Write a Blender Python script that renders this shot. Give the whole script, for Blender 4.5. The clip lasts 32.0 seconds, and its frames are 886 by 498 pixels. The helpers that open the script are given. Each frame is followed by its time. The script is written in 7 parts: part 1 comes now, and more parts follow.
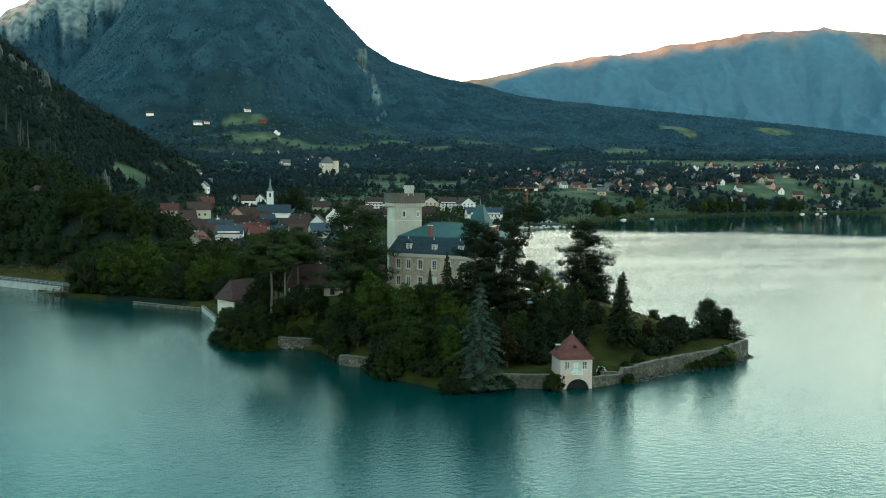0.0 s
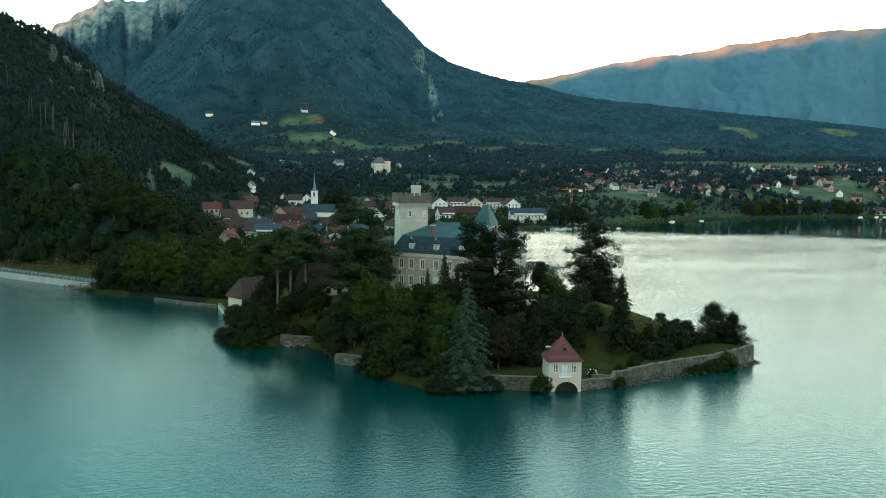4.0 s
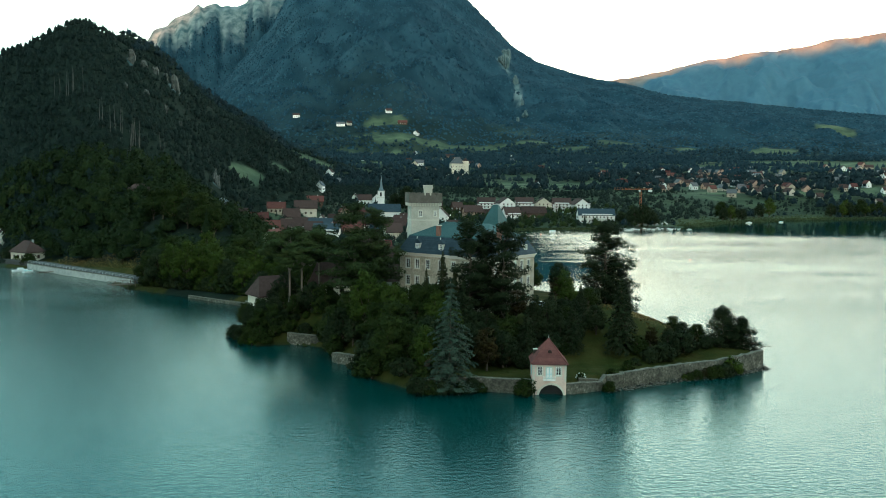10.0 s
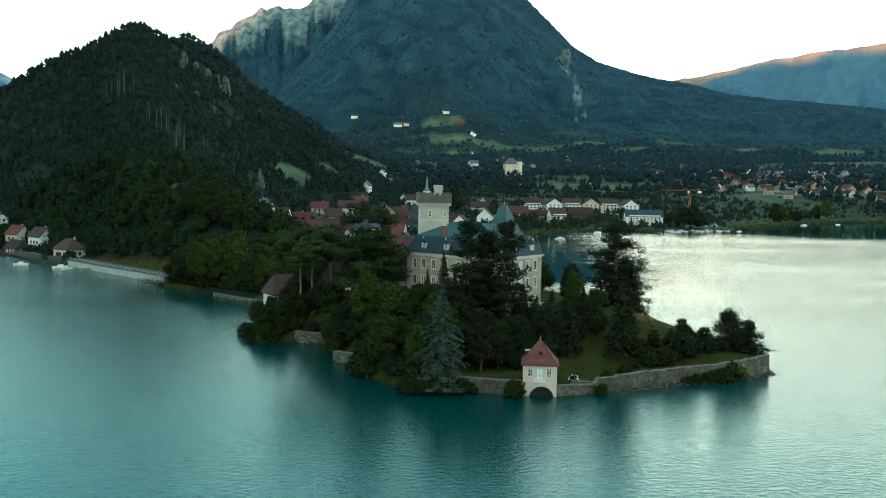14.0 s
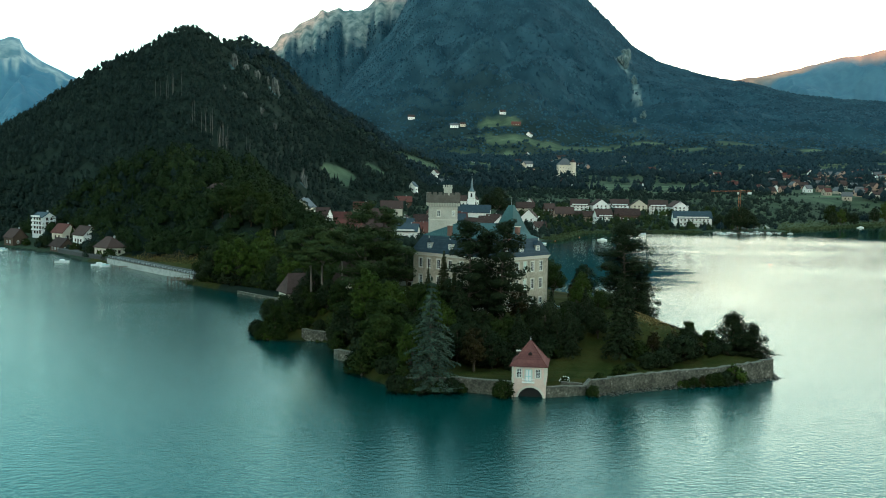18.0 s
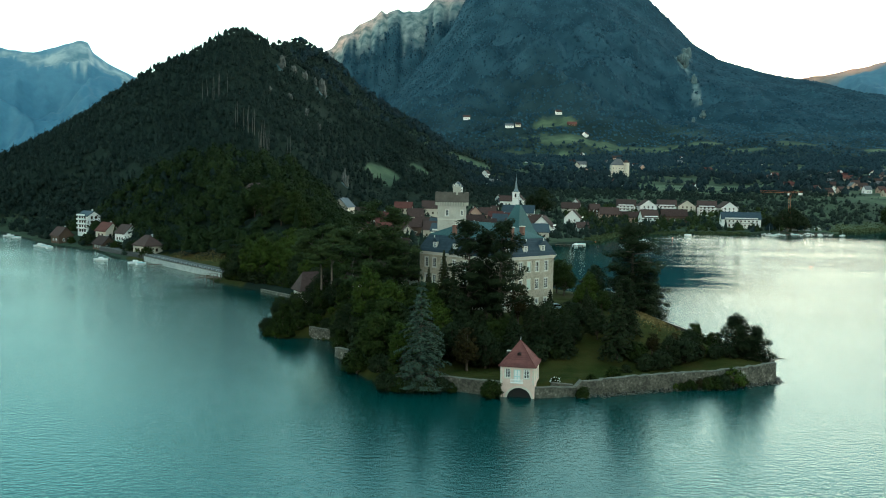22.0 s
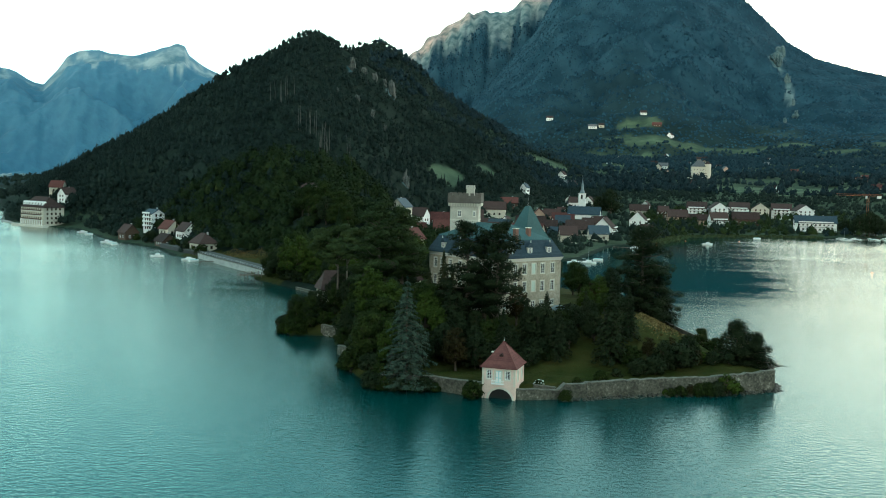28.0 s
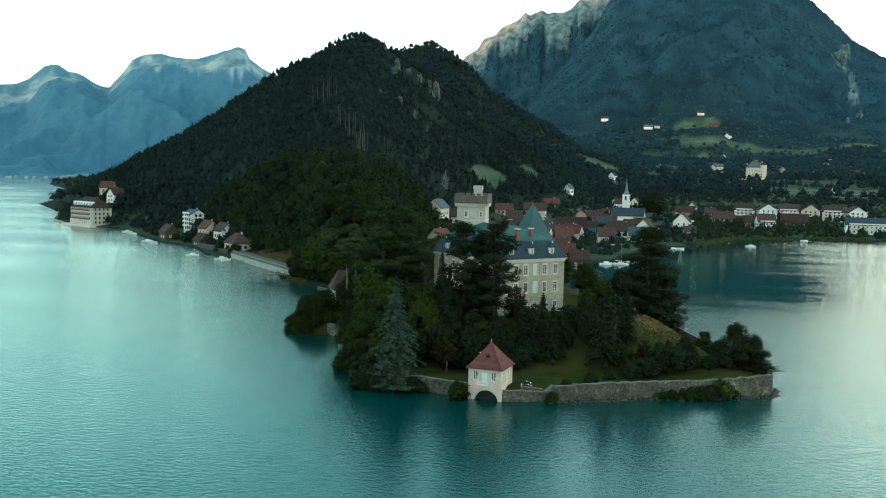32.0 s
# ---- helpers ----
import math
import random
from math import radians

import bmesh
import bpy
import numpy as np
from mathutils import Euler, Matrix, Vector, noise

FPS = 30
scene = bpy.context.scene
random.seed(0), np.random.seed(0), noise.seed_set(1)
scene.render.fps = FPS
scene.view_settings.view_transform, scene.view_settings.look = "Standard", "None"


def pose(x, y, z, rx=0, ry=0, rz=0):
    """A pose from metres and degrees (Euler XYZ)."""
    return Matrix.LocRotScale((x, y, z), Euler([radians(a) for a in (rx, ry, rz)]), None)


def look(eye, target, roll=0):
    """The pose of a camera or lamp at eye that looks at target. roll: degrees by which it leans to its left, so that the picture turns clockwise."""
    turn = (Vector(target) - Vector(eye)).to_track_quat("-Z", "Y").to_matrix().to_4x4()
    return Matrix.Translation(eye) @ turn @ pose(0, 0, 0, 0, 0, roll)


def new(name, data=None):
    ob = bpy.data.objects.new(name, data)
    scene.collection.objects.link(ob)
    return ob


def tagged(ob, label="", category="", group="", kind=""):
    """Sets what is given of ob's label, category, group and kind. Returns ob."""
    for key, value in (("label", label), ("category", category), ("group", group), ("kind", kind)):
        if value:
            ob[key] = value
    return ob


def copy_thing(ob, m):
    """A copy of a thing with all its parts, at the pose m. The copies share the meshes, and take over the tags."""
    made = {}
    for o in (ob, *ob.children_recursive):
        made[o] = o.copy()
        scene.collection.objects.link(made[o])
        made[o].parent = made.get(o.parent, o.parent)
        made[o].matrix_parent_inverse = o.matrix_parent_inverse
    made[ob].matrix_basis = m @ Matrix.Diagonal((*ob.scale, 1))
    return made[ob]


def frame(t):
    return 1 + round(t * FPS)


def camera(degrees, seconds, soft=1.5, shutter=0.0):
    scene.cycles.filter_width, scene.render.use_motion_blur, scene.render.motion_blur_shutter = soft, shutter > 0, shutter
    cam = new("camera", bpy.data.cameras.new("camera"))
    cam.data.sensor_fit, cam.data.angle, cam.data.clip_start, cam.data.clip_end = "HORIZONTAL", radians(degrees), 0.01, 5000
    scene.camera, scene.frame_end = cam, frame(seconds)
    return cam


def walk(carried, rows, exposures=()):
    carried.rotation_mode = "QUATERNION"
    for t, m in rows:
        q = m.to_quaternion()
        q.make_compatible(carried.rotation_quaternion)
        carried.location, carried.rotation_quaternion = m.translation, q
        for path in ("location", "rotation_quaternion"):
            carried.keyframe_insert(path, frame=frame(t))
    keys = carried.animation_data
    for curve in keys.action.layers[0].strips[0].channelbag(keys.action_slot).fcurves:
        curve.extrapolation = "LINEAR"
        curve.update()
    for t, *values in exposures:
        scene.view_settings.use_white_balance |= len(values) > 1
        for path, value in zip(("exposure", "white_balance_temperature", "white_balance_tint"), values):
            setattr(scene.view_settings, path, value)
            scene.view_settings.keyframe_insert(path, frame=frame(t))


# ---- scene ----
cam = camera(50.2, 32.0, soft=1.0)
PATH = [
    (0, (-71.893, -172.626, 40.999), (-71.389, -170.697, 40.846), 0.5),
    (3, (-61.756, -174.607, 40.97), (-61.344, -172.656, 40.817), 0.7),
    (6, (-51.561, -175.72, 41.057), (-51.241, -173.752, 40.903), 0.8),
    (9, (-41.337, -176.637, 41.158), (-41.113, -174.656, 41.003), 0.7),
    (13, (-27.999, -177.758, 41.162), (-27.905, -175.766, 41.006), 0.8),
    (17, (-14.582, -177.688, 41.155), (-14.617, -175.694, 40.999), 0.9),
    (19, (-7.87, -177.984, 41.105), (-7.97, -175.993, 40.949), 0.9),
    (21, (-1.326, -177.243, 41.065), (-1.489, -175.256, 40.908), 0.9),
    (23, (5.222, -176.624, 41.094), (4.997, -174.642, 40.937), 1.0),
    (25, (11.708, -176.418, 41.279), (11.421, -174.445, 41.121), 1.1),
    (28, (21.526, -175.082, 41.472), (21.146, -173.125, 41.313), 1.2),
    (30, (27.949, -173.762, 41.574), (27.508, -171.818, 41.414), 1.3),
    (32, (34.431, -171.755, 41.506), (33.93, -169.825, 41.347), 1.2),
]
walk(cam, [(t, look(eye, target, roll)) for t, eye, target, roll in PATH],
     exposures=[(0.0, 1.45, 5600, -6), (32.0, 1.45, 5600, -6)])

# ---- sky and sun ----
world = bpy.data.worlds.new("dusk_sky")
scene.world = world
world.use_nodes = True
wn = world.node_tree.nodes
sky = wn.new("ShaderNodeTexSky")
sky.sky_type, sky.sun_disc = "NISHITA", False
SUN_AZ, SUN_EL = -165.0, 2.0
sky.sun_elevation, sky.sun_rotation = radians(SUN_EL), radians(SUN_AZ)
sky.air_density, sky.dust_density, sky.ozone_density = 1.0, 2.5, 1.0
# a thin bright veil of high cloud over the clear sky
wl = world.node_tree.links
wtc, wsep, wramp = wn.new("ShaderNodeTexCoord"), wn.new("ShaderNodeSeparateXYZ"), wn.new("ShaderNodeValToRGB")
wl.new(wtc.outputs["Generated"], wsep.inputs[0])
wl.new(wsep.outputs["Z"], wramp.inputs[0])
we = wramp.color_ramp.elements
for _ in range(4):
    we.new(.5)
for k_, (pos_, col_) in enumerate(((0.0, (1.0, .97, .87)), (.13, (.80, .79, .71)), (.24, (.47, .485, .45)), (.42, (.245, .275, .272)), (.62, (.24, .255, .245)), (1.0, (.25, .26, .25)))):
    we[k_].position, we[k_].color = pos_, (*col_, 1)
veil = wn.new("ShaderNodeMix")
veil.data_type, veil.blend_type = "RGBA", "ADD"
veil.inputs[0].default_value = 1.0
wgain = wn.new("ShaderNodeVectorMath")
wgain.operation = "SCALE"
wgain.inputs["Scale"].default_value = 11.5
# warm afterglow low in the west
wdot, wpow, wlow = wn.new("ShaderNodeVectorMath"), wn.new("ShaderNodeMapRange"), wn.new("ShaderNodeMapRange")
wdot.operation = "DOT_PRODUCT"
wdot.inputs[1].default_value = (math.sin(radians(SUN_AZ)), math.cos(radians(SUN_AZ)), 0)
wl.new(wtc.outputs["Generated"], wdot.inputs[0])
wl.new(wdot.outputs["Value"], wpow.inputs["Value"]), wl.new(wsep.outputs["Z"], wlow.inputs["Value"])
wpow.inputs["From Min"].default_value, wpow.inputs["To Max"].default_value = .2, 1.0
wlow.inputs["From Min"].default_value, wlow.inputs["From Max"].default_value, wlow.inputs["To Min"].default_value, wlow.inputs["To Max"].default_value = 0, .5, 1, 0
wglow = wn.new("ShaderNodeMath")
wglow.operation = "MULTIPLY"
wl.new(wpow.outputs[0], wglow.inputs[0]), wl.new(wlow.outputs[0], wglow.inputs[1])
wtint, wsum = wn.new("ShaderNodeVectorMath"), wn.new("ShaderNodeVectorMath")
wtint.operation, wtint.inputs[0].default_value = "SCALE", (1.5, .98, .64)
wl.new(wglow.outputs[0], wtint.inputs["Scale"])
# the veil is thicker towards the north-east
wside, wthick, wveil = wn.new("ShaderNodeVectorMath"), wn.new("ShaderNodeMix"), wn.new("ShaderNodeVectorMath")
wfade = wn.new("ShaderNodeMapRange")
wfade.inputs["From Min"].default_value, wfade.interpolation_type = .20, "SMOOTHSTEP"
wside.operation, wveil.operation, wthick.data_type = "DOT_PRODUCT", "MULTIPLY", "RGBA"
wside.inputs[1].default_value = (math.sin(radians(50)), math.cos(radians(50)), 0)
wthick.inputs[6].default_value, wthick.inputs[7].default_value = (.47, .66, .655, 1), (1.79, 1.41, 1.18, 1)
whigh, wdrop = wn.new("ShaderNodeMapRange"), wn.new("ShaderNodeMath")
wdrop.operation = "MULTIPLY"
whigh.inputs["From Min"].default_value, whigh.inputs["From Max"].default_value, whigh.inputs["To Min"].default_value, whigh.inputs["To Max"].default_value = .18, .48, 1, .4
wl.new(wsep.outputs["Z"], whigh.inputs["Value"])
wl.new(wtc.outputs["Generated"], wside.inputs[0]), wl.new(wside.outputs["Value"], wfade.inputs["Value"]), wl.new(wfade.outputs[0], wdrop.inputs[0]), wl.new(whigh.outputs[0], wdrop.inputs[1]), wl.new(wdrop.outputs[0], wthick.inputs[0])
wl.new(wramp.outputs[0], wveil.inputs[0]), wl.new(wthick.outputs[2], wveil.inputs[1])
wl.new(wveil.outputs[0], wsum.inputs[0]), wl.new(wtint.outputs[0], wsum.inputs[1])
wl.new(wsum.outputs[0], wgain.inputs[0])
wl.new(wgain.outputs[0], veil.inputs[7])
wl.new(sky.outputs[0], veil.inputs[6])
world.node_tree.links.new(veil.outputs[2], wn["Background"].inputs[0])
wn["Background"].inputs[1].default_value = 0.15
sun = new("sun", bpy.data.lights.new("sun", "SUN"))
sun.data.energy, sun.data.angle, sun.data.color = 5.0, radians(0.5), (1.0, 0.32, 0.15)
sd = Vector((math.sin(radians(SUN_AZ)) * math.cos(radians(SUN_EL)), math.cos(radians(SUN_AZ)) * math.cos(radians(SUN_EL)), math.sin(radians(SUN_EL))))
sun.matrix_world = look(sd * 200, (0, 0, 0))

# ---- materials ----


def mat(name, cols, scale=1.0, rough=0.8, bump=0.3, fine=12.0, metal=0.0, island=0.0, spec=0.4, dist=0.05, coords="Object", detail=4.0):
    """Two scales of noise run over a ramp of colours; island: shade shift from piece to piece."""
    m = bpy.data.materials.new(name)
    m.use_nodes = True
    nt = m.node_tree
    n, l = nt.nodes, nt.links
    b = n["Principled BSDF"]
    tc = n.new("ShaderNodeTexCoord")
    a = n.new("ShaderNodeTexNoise")
    a.inputs["Scale"].default_value, a.inputs["Detail"].default_value = scale, detail
    c = n.new("ShaderNodeTexNoise")
    c.inputs["Scale"].default_value, c.inputs["Detail"].default_value = scale * fine, detail
    l.new(tc.outputs[coords], a.inputs["Vector"]), l.new(tc.outputs[coords], c.inputs["Vector"])
    mix = n.new("ShaderNodeMath")
    mix.operation = "MULTIPLY_ADD"
    l.new(c.outputs["Fac"], mix.inputs[0])
    mix.inputs[1].default_value = 0.5
    half = n.new("ShaderNodeMath")
    half.operation = "MULTIPLY"
    l.new(a.outputs["Fac"], half.inputs[0])
    half.inputs[1].default_value = 0.5
    l.new(half.outputs[0], mix.inputs[2])
    fac = mix.outputs[0]
    if island:
        g = n.new("ShaderNodeNewGeometry")
        o = n.new("ShaderNodeObjectInfo")
        s = n.new("ShaderNodeMath")
        s.operation = "ADD"
        l.new(g.outputs["Random Per Island"], s.inputs[0]), l.new(o.outputs["Random"], s.inputs[1])
        k = n.new("ShaderNodeMath")
        k.operation = "MULTIPLY_ADD"
        l.new(s.outputs[0], k.inputs[0])
        k.inputs[1].default_value = island * 0.5
        k2 = n.new("ShaderNodeMath")
        k2.operation = "ADD"
        k.inputs[2].default_value = -island * 0.5
        l.new(k.outputs[0], k2.inputs[0]), l.new(fac, k2.inputs[1])
        fac = k2.outputs[0]
    r = n.new("ShaderNodeValToRGB")
    e = r.color_ramp.elements
    while len(e) < len(cols):
        e.new(0.5)
    for i, col in enumerate(cols):
        e[i].position = 0.28 + 0.44 * i / max(1, len(cols) - 1)
        e[i].color = (*col, 1)
    l.new(fac, r.inputs[0])
    l.new(r.outputs[0], b.inputs["Base Color"])
    b.inputs["Roughness"].default_value, b.inputs["Metallic"].default_value = rough, metal
    b.inputs["Specular IOR Level"].default_value = spec
    if bump:
        bp = n.new("ShaderNodeBump")
        bp.inputs["Strength"].default_value, bp.inputs["Distance"].default_value = bump, dist
        l.new(mix.outputs[0], bp.inputs["Height"])
        l.new(bp.outputs[0], b.inputs["Normal"])
    return m


M = {}
M["stone"] = mat("limestone_wall", [(.014, .013, .009), (.040, .037, .027), (.105, .097, .075), (.34, .32, .27)], .42, .9, .9, 5.0, detail=6.0)
M["castle"] = mat("old_render", [(.15, .12, .088), (.30, .255, .195), (.42, .365, .29), (.60, .54, .45)], .28, .9, .4, 9.0, detail=7.0)
M["tower"] = mat("pale_tower_stone", [(.34, .32, .27), (.46, .43, .37), (.55, .52, .45)], .4, .9, .35)
M["trim"] = mat("pale_dressed_stone", [(.52, .49, .42), (.62, .58, .50)], 1.5, .8, .2)
M["slate"] = mat("blue_slate", [(.022, .036, .050), (.033, .051, .068), (.050, .070, .090)], .8, .6, .3, island=.5)
M["zinc"] = mat("green_patina_metal_roof", [(.022, .058, .062), (.033, .080, .084), (.052, .108, .112)], .25, .6, .2, spec=.25)
M["redtile"] = mat("red_flat_tile", [(.095, .038, .036), (.135, .053, .049), (.18, .075, .068)], 1.2, .8, .4, island=.6)
M["browntile"] = mat("brown_old_tile", [(.024, .015, .015), (.040, .025, .023), (.066, .042, .038)], .8, .85, .4, island=.6)
M["pinkrender"] = mat("pink_cream_render", [(.52, .38, .32), (.66, .49, .42), (.74, .59, .51)], .7, .9, .2)
M["white"] = mat("white_paint", [(.70, .69, .67), (.83, .82, .80)], 1.0, .7, .1)
M["cream"] = mat("cream_render", [(.48, .43, .35), (.60, .55, .46)], .6, .9, .2)
M["ochre"] = mat("salmon_render", [(.36, .24, .18), (.46, .32, .25)], .6, .9, .2)
M["greywall"] = mat("grey_render", [(.30, .30, .30), (.42, .42, .41)], .6, .9, .2)
M["timber"] = mat("dark_timber", [(.05, .03, .02), (.10, .06, .04)], 2.0, .8, .3)
M["blueshut"] = mat("pale_blue_paint", [(.35, .55, .58), (.45, .65, .68)], 2.0, .6, .1)
M["paleshut"] = mat("pale_blind", [(.45, .52, .47), (.58, .64, .58)], 2.0, .6, .1)
M["asphalt"] = mat("asphalt", [(.04, .04, .045), (.07, .07, .07)], 1.0, .9, .2)
M["gravel"] = mat("pale_gravel", [(.35, .33, .30), (.50, .48, .44)], 1.0, .95, .3)
M["bark"] = mat("bark", [(.05, .035, .025), (.12, .09, .07)], 1.5, .95, .8)
M["palebark"] = mat("pale_pine_bark", [(.10, .08, .065), (.21, .17, .14)], 1.5, .95, .8)
M["greybark"] = mat("grey_bare_bark", [(.05, .05, .045), (.10, .095, .085)], 1.5, .95, .6)
M["houseredtile"] = mat("maroon_house_tile", [(.045, .017, .017), (.075, .028, .026), (.11, .045, .038)], .8, .85, .4, island=.6)
M["brick"] = mat("orange_brick", [(.14, .068, .05), (.21, .10, .075)], 3.0, .85, .3)
M["steel"] = mat("grey_steel", [(.25, .26, .27), (.4, .4, .4)], 2.0, .4, .1, metal=.6)
M["craneRed"] = mat("orange_paint", [(.45, .12, .04), (.6, .2, .08)], 2.0, .5, .1)


for k_ in ("browntile", "houseredtile", "redtile", "slate"):
    M[k_].node_tree.nodes["Principled BSDF"].inputs["Specular IOR Level"].default_value = .12


def glassy(name, col, rough=0.06):
    m = bpy.data.materials.new(name)
    m.use_nodes = True
    b = m.node_tree.nodes["Principled BSDF"]
    b.inputs["Base Color"].default_value, b.inputs["Roughness"].default_value = (*col, 1), rough
    b.inputs["Specular IOR Level"].default_value = .6
    return m


M["pane"] = glassy("dark_window_glass", (.012, .014, .016))
# near-black stands for the shade inside openings that are not hollow
M["dark"] = glassy("opening_shade", (.01, .01, .01), .9)
M["carpaint"] = glassy("silver_blue_car_paint", (.30, .36, .40), .25)
M["tyre"] = glassy("black_rubber", (.01, .01, .01), .8)


def foliage(name, cols, scale=.35):
    m = mat(name, cols, scale, .75, 0, 6.0, island=.26, spec=.04)
    m.node_tree.nodes["Principled BSDF"].inputs["Subsurface Weight"].default_value = 0
    return m


M["leaf"] = foliage("broadleaf_foliage", [(.010, .016, .0036), (.0205, .030, .007), (.038, .050, .0115)])
M["leafy"] = foliage("yellow_green_foliage", [(.020, .033, .0052), (.038, .056, .009), (.066, .085, .016)])
M["dleaf"] = foliage("dark_evergreen_foliage", [(.0095, .0145, .0068), (.0185, .0255, .0112), (.034, .042, .0185)])
M["pineleaf"] = foliage("pine_foliage", [(.016, .026, .009), (.033, .047, .016), (.060, .076, .026)])
M["spruceleaf"] = foliage("blue_spruce_foliage", [(.020, .034, .025), (.038, .058, .042), (.070, .096, .070)])
M["autumn"] = foliage("reddish_brown_foliage", [(.015, .013, .005), (.028, .022, .008), (.046, .033, .012)])
M["larchleaf"] = foliage("dull_olive_needles", [(.020, .024, .010), (.036, .040, .016), (.058, .060, .025)])
# blue haze of distance is tinted into these four leaf colours, growing with range
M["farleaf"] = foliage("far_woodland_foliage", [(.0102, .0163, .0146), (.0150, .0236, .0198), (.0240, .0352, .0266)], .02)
M["mountleaf"] = foliage("haze_blue_mountain_forest", [(.0075, .024, .039), (.0165, .043, .068), (.032, .071, .096)], .006)
M["midleaf"] = foliage("haze_blue_slope_forest", [(.0083, .0158, .0200), (.0136, .0242, .0292), (.0235, .038, .0405)], .02)
M["upleaf"] = foliage("haze_blue_upper_forest", [(.0092, .0205, .0290), (.0136, .0283, .0388), (.0205, .039, .0505)], .02)
M["spire"] = mat("pale_slate_spire", [(.10, .14, .16), (.16, .20, .22)], .8, .5, .2)


def leafy_bump(m, scale, dist):
    """Deep small-scale relief and shade of foliage on closed crowns."""
    t_ = m.node_tree
    nz, bp, tc_ = t_.nodes.new("ShaderNodeTexNoise"), t_.nodes.new("ShaderNodeBump"), t_.nodes.new("ShaderNodeTexCoord")
    nz.inputs["Scale"].default_value, nz.inputs["Detail"].default_value, nz.inputs["Roughness"].default_value = scale, 5, .65
    bp.inputs["Distance"].default_value = dist
    t_.links.new(tc_.outputs["Object"], nz.inputs["Vector"])
    t_.links.new(nz.outputs["Fac"], bp.inputs["Height"])
    t_.links.new(bp.outputs[0], t_.nodes["Principled BSDF"].inputs["Normal"])


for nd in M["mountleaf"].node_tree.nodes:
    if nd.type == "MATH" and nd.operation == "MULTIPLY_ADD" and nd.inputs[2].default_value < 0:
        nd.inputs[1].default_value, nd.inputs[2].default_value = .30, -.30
M["woodleaf"] = foliage("mixed_green_woodland_foliage", [(.0105, .0175, .0062), (.0215, .033, .011), (.046, .061, .018)], .05)
leafy_bump(M["woodleaf"], .9, 1.2)
leafy_bump(M["farleaf"], .5, 1.8)
leafy_bump(M["midleaf"], .35, 2.2)
leafy_bump(M["upleaf"], .3, 1.4)
leafy_bump(M["mountleaf"], .2, .9)
M["reed"] = foliage("olive_reed", [(.040, .052, .022), (.060, .074, .033), (.085, .098, .046)])

# ---- terrain ----
CX, CY = -18.0, -176.0
COAST = [(-67.5, 70), (-64.5, 58), (-61, 49.5), (-52, 51), (-45, 47), (-41, 30), (-36, 24), (-34, 12), (-24, -2), (-14, 0.4), (-4, -2.6),
         (3, -2.6), (9, 0.4), (15, 3), (27, 8), (39, 12), (51.3, 19), (51.4, 24), (46, 34), (39, 45), (31, 60), (25, 78), (8, 104), (-14, 128),
         (-26, 165), (-26, 225), (-16, 275), (0, 306), (12, 395), (38, 428), (60, 508), (105, 536), (160, 546), (205, 574),
         (242, 596), (298, 656), (390, 737), (570, 805), (780, 856), (1600, 1100), (6000, 2200), (6000, 6000), (-6000, 6000), (-3600, 3700),
         (-2500, 3050), (-1900, 2400), (-1350, 1650), (-900, 1130), (-640, 700), (-520, 570), (-430, 448), (-392, 408), (-336, 390), (-256, 302),
         (-214, 272), (-190, 238), (-172, 232), (-149, 206), (-130, 186), (-115, 160), (-90, 138), (-70, 118), (-67.2, 95)]


def coast_distance(x, y):
    """Signed distance to the shore, positive on land."""
    d2 = np.full(x.shape, 1e12)
    inside = np.zeros(x.shape, bool)
    p = COAST
    for (ax, ay), (bx, by) in zip(p, p[1:] + p[:1]):
        ux, uy = bx - ax, by - ay
        s = np.clip(((x - ax) * ux + (y - ay) * uy) / (ux * ux + uy * uy), 0, 1)
        d2 = np.minimum(d2, (x - ax - s * ux) ** 2 + (y - ay - s * uy) ** 2)
        if ay != by:
            cross = ((ay > y) != (by > y)) & (x < (bx - ax) * (y - ay) / (by - ay) + ax)
            inside ^= cross
    return np.where(inside, 1, -1) * np.sqrt(d2)


def smooth(a, b, v):
    s = np.clip((v - a) / (b - a), 0, 1)
    return s * s * (3 - 2 * s)


def curve_at(pts, v):
    return np.interp(v, [p[0] for p in pts], [p[1] for p in pts])


PERM = np.random.RandomState(5).permutation(512)
GRAD = np.random.RandomState(6).rand(512)


def vnoise(x, y):
    xi, yi = np.floor(x).astype(int), np.floor(y).astype(int)
    fx, fy = x - xi, y - yi
    fx, fy = fx * fx * (3 - 2 * fx), fy * fy * (3 - 2 * fy)

    def g(i, j):
        return GRAD[(PERM[(i) & 255] + j) & 511]
    return (g(xi, yi) * (1 - fx) + g(xi + 1, yi) * fx) * (1 - fy) + (g(xi, yi + 1) * (1 - fx) + g(xi + 1, yi + 1) * fx) * fy


def fbm(x, y, octaves=5):
    out, amp, tot = 0, 1.0, 0
    for _ in range(octaves):
        out, tot = out + amp * vnoise(x, y), tot + amp
        x, y, amp = x * 2.03 + 17.1, y * 2.03 + 5.7, amp * .5
    return out / tot - .5


